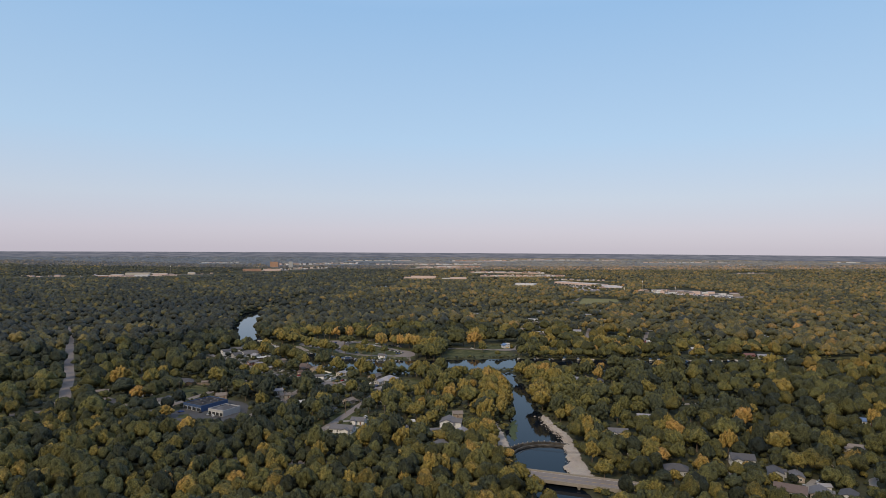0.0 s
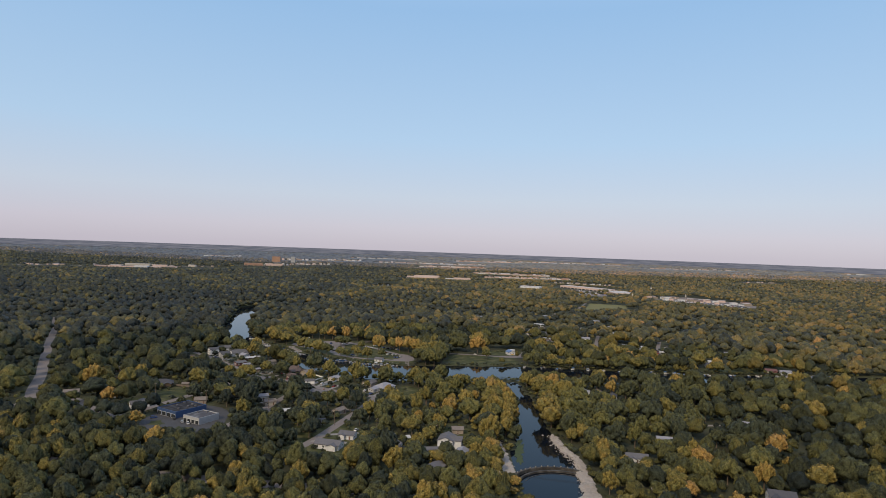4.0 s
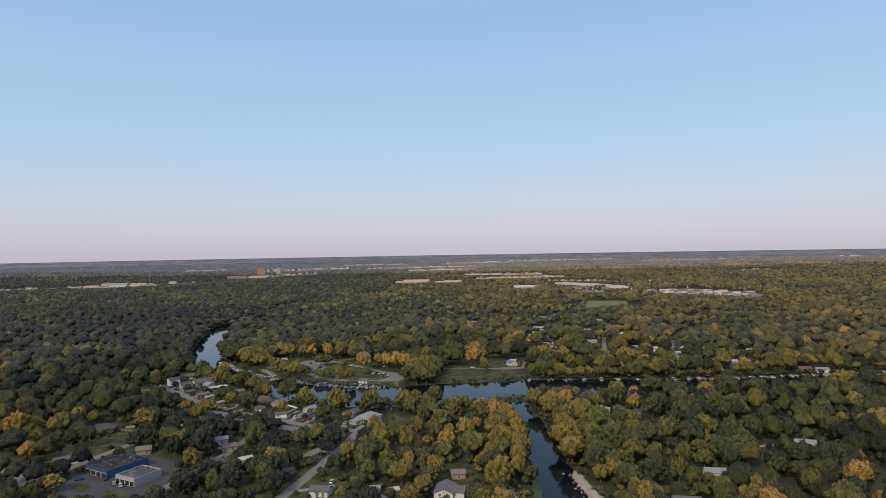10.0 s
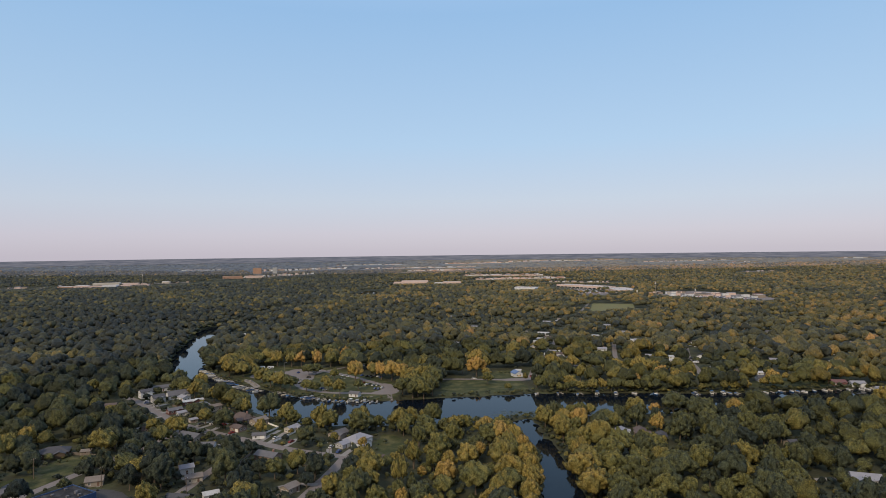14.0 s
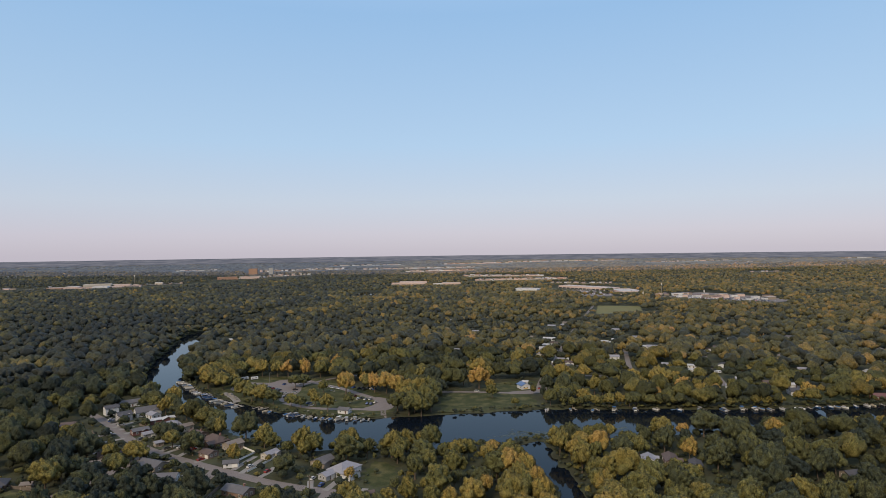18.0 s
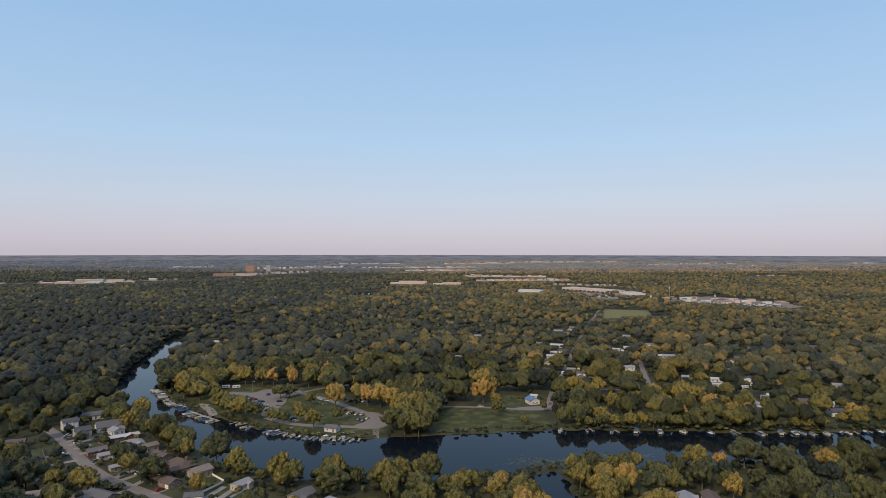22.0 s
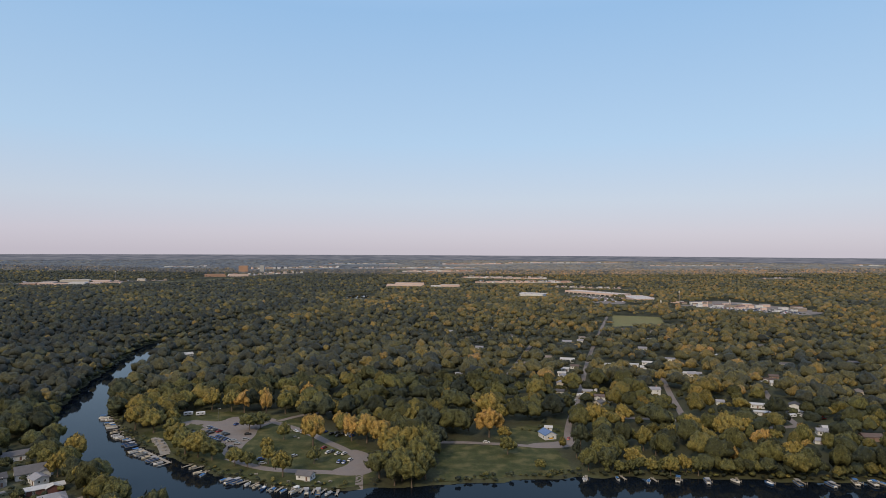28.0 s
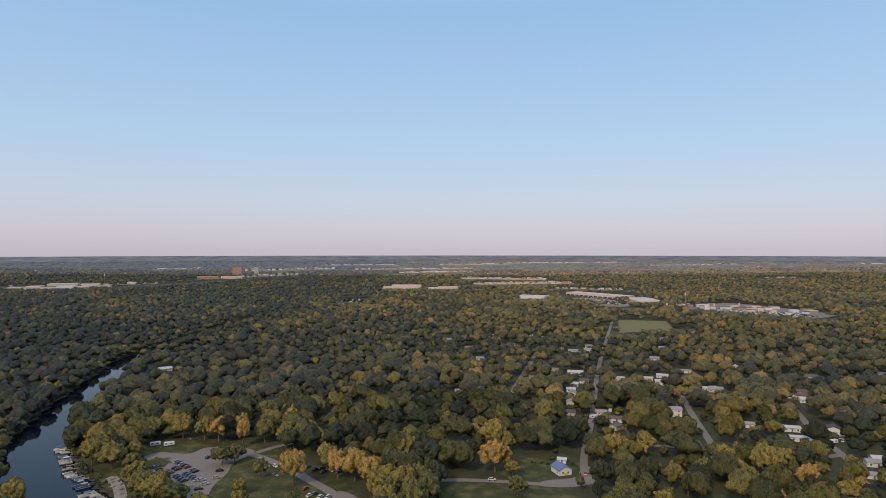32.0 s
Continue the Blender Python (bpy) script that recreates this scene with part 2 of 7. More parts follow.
def to_line(x, y, line):
    """Distance of the points to a polyline, less its half-width where it has one."""
    best = np.full(x.shape, 1e9)
    for a, b in zip(line, line[1:]):
        ab = b[:2] - a[:2]
        t = np.clip(((x - a[0]) * ab[0] + (y - a[1]) * ab[1]) / max(ab @ ab, 1e-9), 0, 1)
        d = np.hypot(x - a[0] - t * ab[0], y - a[1] - t * ab[1])
        if len(a) > 2:
            d = d - (a[2] + t * (b[2] - a[2]))
        best = np.minimum(best, d)
    return best


RIVER_L, CHANNEL_L = smooth(RIVER, 20), smooth(CHANNEL, 12)


def shore(x, y):
    """Metres from the water's edge: above 0 on land."""
    s = np.minimum(to_line(x, y, RIVER_L), to_line(x, y, CHANNEL_L))
    s = s + 1.3 * np.sin(x * 0.21 + 1.3 * np.sin(y * 0.13)) + 0.8 * np.sin(y * 0.37 + x * 0.11)
    u, v = (x - 57) * 0.86 + (y - 606) * 0.5, -(x - 57) * 0.5 + (y - 606) * 0.86
    isle = (1 - np.hypot(u / 16, v / 5.5)) * 6
    return np.maximum(s, isle)


def land(x, y):
    """Height of the ground: a flat plain that sinks into the river bed and, far off, rises gently to the horizon."""
    x, y = np.asarray(x, float), np.asarray(y, float)
    rise = 44 * np.clip((np.hypot(x, y - 200) - 2700) / 1950, 0, 1) ** 1.25
    near = (np.abs(x) < 1000) & (y > -600) & (y < 1600)
    bank = np.zeros(x.shape)
    if near.any():
        bank[near] = np.clip(shore(x[near], y[near]) * 0.8 - 1.0, -3.0, 0.0)
    return rise + bank


def drawn_in(x, y):
    """Places past 2700 m on the level plain stand nearer, on the rising ground: the place there and its scale."""
    d = math.hypot(x, y - 285)
    if d < 2700:
        return x, y, 1.0
    lo, hi = 1500.0, d
    for _ in range(40):
        r = (lo + hi) / 2
        px_, py_ = x / d * r, 285 + (y - 285) / d * r
        up = 44 * min(1, max(0, (math.hypot(px_, py_ - 200) - 2700) / 1950)) ** 1.25
        lo, hi = (r, hi) if (118 - up) / r > 118 / d else (lo, r)
    return px_, py_, r / d


def mesh_from(name, verts, faces, mat, parent=None, label=""):
    me = bpy.data.meshes.new(name)
    me.from_pydata([tuple(map(float, v)) for v in verts], [], [tuple(map(int, f)) for f in faces])
    me.materials.append(mat)
    ob = new(name, me)
    ob.parent = parent
    return tagged(ob, label)


def spread(lo, hi, marks):
    """Grid lines from lo to hi: the spacing is given by stretches (until, step)."""
    out, v = [lo], lo
    for until, step in marks:
        while v < until - 1e-6:
            v += step
            out.append(v)
    return np.array(out)


gx = spread(-4700, 4700, [(-1100, 300), (-420, 40), (420, 5), (1100, 40), (4700, 300)])
gy = spread(-1600, 4850, [(-700, 200), (0, 20), (240, 10), (1000, 5), (1600, 20), (4800, 80)])
GX, GY = np.meshgrid(gx, gy)
GZ = land(GX.ravel(), GY.ravel())
gv = np.stack([GX.ravel(), GY.ravel(), GZ], 1)
w = len(gx)
ii = (np.arange(len(gy) - 1)[:, None] * w + np.arange(w - 1)[None]).ravel()
ground = mesh_from("ground", gv, np.stack([ii, ii + 1, ii + w + 1, ii + w], 1), LITTER)
tagged(ground, "dark woodland floor with thin grass running to the horizon", "ground", kind="structure")
ground.data.polygons.foreach_set("use_smooth", [True] * len(ground.data.polygons))
# backdrop of distance: haze put into a self-glowing, streaked blue-grey colour
HAZE = bpy.data.materials.new("glowing_blue_haze")
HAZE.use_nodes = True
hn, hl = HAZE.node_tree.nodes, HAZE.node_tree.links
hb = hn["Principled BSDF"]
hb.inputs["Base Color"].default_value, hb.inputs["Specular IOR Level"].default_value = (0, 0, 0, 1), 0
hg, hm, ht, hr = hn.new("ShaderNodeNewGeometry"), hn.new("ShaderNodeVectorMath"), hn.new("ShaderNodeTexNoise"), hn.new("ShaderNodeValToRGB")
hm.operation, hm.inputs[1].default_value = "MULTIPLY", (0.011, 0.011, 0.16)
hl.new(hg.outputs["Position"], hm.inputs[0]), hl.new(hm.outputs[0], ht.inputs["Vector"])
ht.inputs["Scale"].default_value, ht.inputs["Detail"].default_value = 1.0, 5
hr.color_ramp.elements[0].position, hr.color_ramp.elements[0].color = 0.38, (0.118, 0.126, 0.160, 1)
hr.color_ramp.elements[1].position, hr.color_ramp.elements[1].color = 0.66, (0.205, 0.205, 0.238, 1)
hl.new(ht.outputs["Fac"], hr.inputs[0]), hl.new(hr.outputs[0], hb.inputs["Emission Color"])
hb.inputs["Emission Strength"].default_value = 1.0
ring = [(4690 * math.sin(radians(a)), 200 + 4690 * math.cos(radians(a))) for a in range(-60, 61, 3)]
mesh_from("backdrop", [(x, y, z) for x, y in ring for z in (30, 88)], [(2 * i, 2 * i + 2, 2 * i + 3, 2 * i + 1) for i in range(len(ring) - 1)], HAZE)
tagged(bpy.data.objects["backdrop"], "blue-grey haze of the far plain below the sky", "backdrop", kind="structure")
water = mesh_from("water", [(-420, -590, WATER_Z), (950, -590, WATER_Z), (950, 1550, WATER_Z), (-420, 1550, WATER_Z)], [(0, 1, 2, 3)], WATER)
tagged(water, "still dark river water mirroring sky and trees", "river", kind="structure")

CLEAR = []  # (line or outline, margin): no tree stands there
OPEN = []


def ribbon(name, pts, width, mat, z=0.06, label="", category="road", keep=0.8, kind="structure", wob=0.0):
    """A road or path swept along a smooth line, with a thickness."""
    line = smooth(pts, 6)
    d = np.gradient(line[:, :2], axis=0)
    d /= np.linalg.norm(d, axis=1)[:, None] + 1e-9
    nrm = np.stack([-d[:, 1], d[:, 0]], 1)
    vs, fs = [], []
    for i, p in enumerate(line):
        h = float(land(p[:1], p[1:2])[0])
        for s, dz in ((1, z - 0.3), (1, z), (-1, z), (-1, z - 0.3)):
            q = p[:2] + nrm[i] * s * (width / 2 + wob * (math.sin(i * 1.9 + s) + math.sin(i * 0.83 + 2 * s)))
            vs.append((q[0], q[1], h + dz))
    for i in range(len(line) - 1):
        for k in range(3):
            a = i * 4 + k
            fs.append((a + 1, a, a + 4, a + 5))
    ob = mesh_from(name, vs, fs, mat)
    tagged(ob, label, category, kind=kind)
    CLEAR.append((line[:, :2], width / 2 + keep))
    return ob


def inside(x, y, poly):
    r = np.zeros(x.shape, bool)
    for (x1, y1), (x2, y2) in zip(poly, poly[1:] + poly[:1]):
        c = (y1 > y) != (y2 > y)
        r ^= c & (x < (x2 - x1) * (y - y1) / (y2 - y1 + 1e-12) + x1)
    return r


def patch(name, pts, mat, z=0.04, label="", category="lawn", clear=True, round_by=2):
    """A flat piece of ground with softened corners (lawn, yard, parking)."""
    line = [np.array(p, float) for p in pts]
    for _ in range(round_by):
        nxt = []
        for a, b in zip(line, line[1:] + line[:1]):
            nxt += [a * 0.75 + b * 0.25, a * 0.25 + b * 0.75]
        line = nxt
    if clear:
        OPEN.append([(p[0], p[1]) for p in line])
    n = len(line)
    lo, hi = np.min(line, 0), np.max(line, 0)
    if lo[1] > 2600:
        # far ground: a coarse sheet laid on the rising plain
        X, Y = np.meshgrid(np.arange(lo[0], hi[0] + 20, 20), np.arange(lo[1], hi[1] + 12, 12))
        nx, ny = X.shape[1], X.shape[0]
        X, Y = X.ravel(), Y.ravel()
        k = inside(X, Y, [(p[0], p[1]) for p in line])
        ii = (np.arange(ny - 1)[:, None] * nx + np.arange(nx - 1)[None]).ravel()
        q = np.stack([ii, ii + 1, ii + nx + 1, ii + nx], 1)
        q = q[k[q].sum(1) > 1]
        use, inv = np.unique(q, return_inverse=True)
        ob = mesh_from(name, np.stack([X, Y, land(X, Y) + z + 0.4], 1)[use], inv.reshape(-1, 4), mat)
        return tagged(ob, label, category, kind="structure")
    if mat in (GRASS, DRYGRASS, YARD, GRAVEL) and max(hi - lo) < 240:
        # grass: a fine sheet with a ragged edge that follows the ground and stops short of the water
        step, wob = (0.8, 0.35) if mat is GRAVEL else (1.4, 1.0)
        nx, ny = (np.ceil((hi - lo + 3) / step).astype(int) + 2)
        X, Y = np.meshgrid(lo[0] - 2 + np.arange(nx) * step, lo[1] - 2 + np.arange(ny) * step)
        X, Y = X.ravel(), Y.ravel()
        rr = np.random.default_rng(nx * 991 + ny)
        X, Y = X + rr.uniform(-0.25, 0.25, len(X)) * step, Y + rr.uniform(-0.25, 0.25, len(X)) * step
        k = inside(X + wob * (1.1 * np.sin(Y * 0.9 + 2) + 0.8 * np.sin(Y * 0.31)), Y + wob * (1.1 * np.sin(X * 0.8) + 0.8 * np.sin(X * 0.27 + 1)), [(p[0], p[1]) for p in line])
        k &= shore(X, Y) > (-0.8 if mat is GRAVEL else 2.0)
        Z = land(X, Y) + z + rr.uniform(0, 0.3 if mat is GRAVEL else 0.03, len(X))
        ii = (np.arange(ny - 1)[:, None] * nx + np.arange(nx - 1)[None]).ravel()
        q = np.stack([ii, ii + 1, ii + nx + 1, ii + nx], 1)
        q = q[k[q].all(1)]
        use, inv = np.unique(q, return_inverse=True)
        ob = mesh_from(name, np.stack([X, Y, Z], 1)[use], inv.reshape(-1, 4), mat)
        return tagged(ob, label, category, kind="structure")
    vs = [(p[0], p[1], float(land(p[:1], p[1:2])[0]) + z) for p in line] + [(p[0], p[1], -0.4) for p in line]
    fs = [tuple(range(n))] + [(i + n, (i + 1) % n + n, (i + 1) % n, i) for i in range(n)]
    ob = mesh_from(name, vs, fs, mat)
    return tagged(ob, label, category, kind="structure")


# roads
ribbon("road", [(-560, 925), (-500, 826), (-392, 645), (-340, 560), (-314, 512), (-298, 484), (-289, 448), (-290, 425), (-300, 380)], 8.5, ASPHALT, 0.08, "worn grey two-lane road cut through the woods")
ribbon("road", [(-297, 484), (-284, 481), (-272, 488), (-262, 484), (-240, 464), (-217, 446)], 6, ASPHALT, 0.10, "grey side road past low houses")
ribbon("road", [(-360, 420), (-318, 432), (-291, 446)], 7, ASPHALT, 0.11, "pale side road among trees")
ribbon("road", [(-222, 434), (-210, 456), (-198, 493), (-186, 530), (-176, 560), (-170, 588)], 6, ASPHALT, 0.07, "narrow grey residential street")
ribbon("road", [(-262, 690), (-240, 669), (-216, 643), (-195, 619), (-182, 606), (-167, 593), (-145, 578), (-120, 562), (-84, 540), (-52, 527), (-24, 519)], 6.6, ASPHALT, 0.09, "grey residential street between houses near the river")
ribbon("road", [(-120, 563), (-120, 526), (-123, 505), (-128, 470), (-140, 430)], 5.5, ASPHALT, 0.06, "narrow grey residential street")
ribbon("road", [(-52, 526), (-57, 497), (-70, 440), (-78, 410), (-88, 385)], 6, ASPHALT, 0.06, "narrow grey residential street")
ribbon("road", [(4, 739), (21, 739), (50, 735), (67, 731), (88, 734)], 4.5, ASPHALT, 0.08, "pale river road along the lawn")
ribbon("road", [(86, 730), (94, 765), (103, 796), (123, 857), (144, 927), (159, 978), (190, 1078), (245, 1245), (320, 1468), (350, 1560)], 4.5, ASPHALT, 0.10, "straight grey residential street climbing away from the river")
ribbon("road", [(176, 770), (185, 791), (197, 838), (206, 873), (230, 960)], 5, ASPHALT, 0.08, "grey residential street among trees")
ribbon("road", [(120, 800), (150, 796), (185, 788), (211, 777), (240, 772), (260, 776)], 5, ASPHALT, 0.06, "narrow grey lane")
ribbon("road", [(250, 745), (260, 779), (266, 806), (276, 836), (300, 900)], 5, ASPHALT, 0.08, "grey residential street among trees")
ribbon("road", [(70, 930), (84, 980), (112, 1080), (140, 1180)], 5, ASPHALT, 0.08, "grey residential street among trees")

# ---- lawns, yards, parking ----
SHOW = []  # (x, y, half-width, ground height): low growth only on the south side


def seen_point(x, y, half, z=0.0, reach=40):
    SHOW.append((x, y, half, z, reach * (1.55 if 780 < y < 1500 else 1.0)))


patch("lawn", [(-196, 752), (-186, 776), (-184, 812), (-158, 816), (-108, 806), (-78, 775), (-44, 742), (-30, 706), (-28, 660), (-60, 660), (-106, 674), (-152, 704)], GRASS, 0.03, "mown grass of the riverside park")
patch("parking", [(-182, 764), (-172, 792), (-160, 788), (-148, 786), (-145, 800), (-127, 800), (-110, 794), (-110, 784), (-118, 770), (-114, 752), (-117, 733), (-111, 708), (-124, 714), (-130, 738), (-146, 736), (-168, 752)], ASPHALT, 0.07, "grey asphalt parking area by the boat docks", "parking", False)
patch("lawn", [(-173, 770), (-167, 783), (-154, 779), (-154, 762), (-166, 760)], GRASS, 0.12, "small round grass island in the parking area", "lawn", False)
ribbon("lane", [(-114, 788), (-98, 775), (-79, 757), (-66, 741), (-53, 726), (-42, 710), (-38, 694), (-46, 686), (-60, 687), (-78, 689), (-91, 692), (-104, 699), (-118, 710)], 5.6, ASPHALT, 0.10, "grey lane looping round the park", "lane", 1)
patch("yard", [(-50, 728), (-36, 718), (-30, 700), (-32, 682), (-50, 681), (-56, 688), (-44, 700)], ASPHALT, 0.13, "wide pale gravel turning place of the lane", "yard", False)
ribbon("lane", [(-108, 788), (-95, 803), (-74, 815), (-60, 806)], 4.5, ASPHALT, 0.08, "narrow grey lane into the trees", "lane", 1)
ribbon("boat_ramp", [(-38, 684), (-37, 673), (-36, 664)], 4, ASPHALT, 0.05, "pale concrete boat ramp into the river", "ramp", 1)
patch("lawn", [(4, 660), (40, 660), (80, 664), (82, 700), (80, 728), (60, 731), (6, 738), (3, 700)], GRASS, 0.03, "mown green river lawn below the road")
OPEN.append([(30, 738), (54, 738), (54, 768), (30, 768)])
seen_point(39, 752, 9, 1, 34), seen_point(77, 749, 9, 0.5, 40)
patch("lawn", [(36, 742), (60, 738), (88, 742), (98, 776), (80, 782), (50, 770)], GRASS, 0.03, "grass yard behind the road")
patch("yard", [(60, 727), (91, 728), (98, 748), (95, 762), (88, 752), (85, 740), (62, 737)], ASPHALT, 0.15, "worn asphalt forecourt of the small store", "yard")
patch("lawn", [(-222, 507), (-220, 540), (-190, 528), (-198, 496)], GRASS, 0.03, "square mown lawn beside a street")
patch("lawn", [(-232, 470), (-205, 480), (-196, 500), (-232, 505)], GRASS, 0.03, "house lawn beside a street")
patch("parking", [(-200, 436), (-172, 416), (-142, 412), (-140, 440), (-150, 480), (-186, 486)], DARKASPHALT, 0.05, "dark asphalt car park round the blue building", "parking")
patch("lawn", [(-188, 446), (-178, 440), (-176, 428), (-190, 434)], GRASS, 0.10, "grass strip in the car park", "lawn", False)
patch("lawn", [(-170, 424), (-152, 418), (-150, 428), (-164, 434)], GRASS, 0.10, "grass strip in the car park", "lawn", False)
OPEN.append([(-86, 388), (-54, 380), (-47, 396), (-46, 424), (-58, 444), (-74, 440)])
patch("lawn", [(-118, 392), (-44, 380), (-36, 430), (-66, 456), (-104, 440)], GRASS, 0.03, "grass yards round two pale houses", "lawn", False)
patch("lawn", [(-110, 512), (-84, 508), (-78, 534), (-106, 544)], GRASS, 0.03, "green lawn beside a grey house")
patch("lawn", [(-128, 588), (-104, 570), (-92, 590), (-118, 606)], GRASS, 0.03, "green lawn sloping to the river")
patch("lawn", [(-40, 534), (-20, 528), (-16, 560), (-36, 575)], GRASS, 0.03, "green lawn beside a grey house")
patch("lawn", [(-232, 640), (-212, 622), (-196, 600), (-216, 596), (-240, 622)], GRASS, 0.03, "dark lawn beside a street")
patch("lawn", [(176, 852), (196, 850), (200, 878), (180, 884)], GRASS, 0.03, "grass yard of a white house")
patch("lawn", [(292, 1338), (345, 1519), (428, 1492), (396, 1380)], DRYGRASS, 0.03, "green playing field framed by trees", round_by=0)
patch("lawn", [(270, 676), (360, 684), (360, 716), (300, 724), (272, 706)], GRASS, 0.03, "river lawns in front of cottages", "lawn", False)
patch("yard", [(-12, 400), (-2, 384), (16, 386), (20, 404), (2, 406)], CONCRETE, 0.06, "pale paved yard between white houses", "yard", False)
patch("lawn", [(-4, 420), (22, 420), (24, 452), (0, 456)], GRASS, 0.03, "grass yard by a tan house")
for pts in ([(-220, 647), (-217, 654), (-213, 660)], [(-213, 641), (-208, 650)], [(-226, 655), (-222, 662)], [(-189, 616), (-183, 627)], [(-205, 632), (-199, 640)], [(-233, 663), (-228, 672)], [(-165, 594), (-162, 602), (-160, 606)], [(-160, 591), (-156, 598), (-154, 602)], [(-150, 584), (-147, 596), (-144, 602)], [(-136, 573), (-132, 579)], [(-104, 554), (-101, 568), (-98, 580)], [(-92, 548), (-89, 556), (-88, 563)], [(-110, 560), (-107, 572), (-104, 582)],
            [(-200, 622), (-210, 614)], [(-212, 634), (-224, 625)], [(-183, 604), (-194, 597), (-204, 592)], [(-172, 594), (-182, 586)], [(-150, 578), (-156, 570)], [(-62, 531), (-64, 542)], [(-128, 565), (-134, 552)], [(-36, 522), (-34, 530)]):
    ribbon("driveway", pts, 3.2, CONCRETE, 0.15, "short pale concrete driveway beside a street", "driveway", 1)
for pts in ([(-176, 604), (-164, 612), (-158, 604), (-166, 594)], [(-232, 645), (-206, 612), (-200, 598), (-222, 600), (-246, 636)], [(-208, 650), (-196, 634), (-186, 622), (-178, 610), (-160, 640), (-186, 668)], [(-160, 620), (-146, 590), (-128, 574), (-112, 590), (-130, 628)], [(-226, 690), (-234, 668), (-214, 650), (-196, 668), (-214, 704)]):
    patch("lawn", pts, YARD, 0.025, "worn dark grass of house yards near the river", "yard", False)
for pts, text in (                  ([(-54, 528), (-50, 540)], "pale concrete driveway"),
                  ([(-76, 424), (-62, 428), (-52, 432)], "pale concrete driveway"), ([(-78, 412), (-66, 412), (-56, 411)], "pale concrete driveway"),
                  ([(-60, 484), (-72, 486), (-82, 478)], "pale concrete driveway"), ([(-124, 500), (-128, 494), (-134, 498)], "pale concrete driveway"),
                  ([(180, 478), (205, 480), (225, 468)], "pale concrete driveway"),
                  ([(170, 288), (182, 308), (196, 322)], "pale concrete driveway"), ([(216, 300), (226, 322), (252, 330)], "pale concrete driveway")):
    ribbon("driveway", pts, 3.6, CONCRETE, 0.14, text + " beside a street", "driveway", 1)
seen_point(38, 395, 7, 0, 30), seen_point(38, 415, 7, 0, 26), seen_point(38, 372, 7, 0, 26)
BANKS = [[(71, 447), (77, 417), (83, 398), (82, 355), (82, 320), (64, 320), (70, 380), (66, 417)], [(35, 427), (42, 427), (43, 364), (31, 360)]]
BRIDGE = [(34, 318), (40, 336), (104, 314), (98, 294)]
OPEN.append(BRIDGE)
patch("gravel_bank", [(73, 454), (76, 438), (77, 421), (81, 402), (83, 387), (81, 364), (80, 345), (81, 318), (64, 318), (66, 338), (69, 350), (72, 366), (75, 386), (71, 394), (69, 405), (69, 417), (70, 440)], GRAVEL, 0.5, "pale stony gravel bank along the channel", "bank", round_by=1)
patch("gravel_bank", [(37, 425), (40, 403), (41, 386), (42, 366), (34, 362), (33, 380), (35, 403)], GRAVEL, 0.5, "narrow pale gravel bank along the channel", "bank", round_by=1)
for px_, py_, hf in ((68, 420, 20), (60, 400, 24), (60, 370, 24), (58, 340, 22), (62, 460, 12), (64, 500, 10), (62, 540, 9), (60, 310, 24)):
    seen_point(px_, py_, hf, -1, 34)
for k in range(-120, 330, 12):
    seen_point(k, 648, 7, -1, 22 + 14 * ((k // 12) % 3))
for px_, py_ in smooth([(-240, 669), (-195, 619), (-167, 593), (-120, 562), (-84, 540), (-52, 527)], 7):
    seen_point(px_, py_, 8, 0, 34)
OPEN.append([(58, 604), (70, 604), (74, 624), (56, 622)])
OPEN.append([(-232, 645), (-212, 620), (-200, 602), (-214, 604), (-238, 634)])
for px_, py_ in ((-130, 650), (-160, 690), (-195, 725), (-225, 765)):
    seen_point(px_, py_, 9, -1, 36)
for px_, py_, hf, rc in ((20, 672, 9, 30), (40, 672, 9, 30), (60, 672, 9, 30), (78, 672, 8, 30), (-205, 500, 14, 40), (-165, 425, 24, 45), (-66, 412, 14, 36), (-95, 525, 12, 40), (345, 1430, 60, 190), (300, 1345, 30, 90), (385, 1385, 40, 90), (103, 796, 5, 40), (123, 857, 5, 40), (144, 927, 5, 40), (159, 978, 5, 40), (190, 1078, 6, 45), (245, 1245, 8, 60), (280, 1350, 8, 60), (197, 838, 6, 40), (206, 873, 6, 40), (84, 980, 6, 40), (100, 1040, 6, 40), (-308, 500, 9, 40), (-318, 520, 8, 38), (-332, 546, 7, 36), (-350, 576, 7, 36), (-370, 608, 7, 38), (-392, 645, 7, 40), (-425, 700, 7, 40), (-460, 760, 6, 40), (-294, 478, 10, 44), (-113, 612, 6, 30), (-88, 606, 8, 36), (-62, 602, 8, 36), (-36, 612, 7, 36), (22, 604, 8, 56), (36, 602, 8, 56), (50, 600, 8, 56), (60, 590, 6, 40), (30, 625, 12, 30), (54, 625, 12, 30), (-276, 484, 7, 28), (-69, 389, 13, 34), (-80, 394, 8, 26), (-59, 440, 9, 28), (-66, 402, 12, 44), (-58, 421, 8, 40), (-80, 539, 8, 26), (-100, 550, 8, 26), (-165, 592, 8, 26), (-190, 614, 8, 26), (-212, 640, 8, 30), (-235, 662, 8, 30),
                        (-120, 690, 18, 26), (-80, 680, 18, 26), (-150, 710, 16, 20), (12, 430, 10, 40)):
    seen_point(px_, py_, hf, 0, rc)


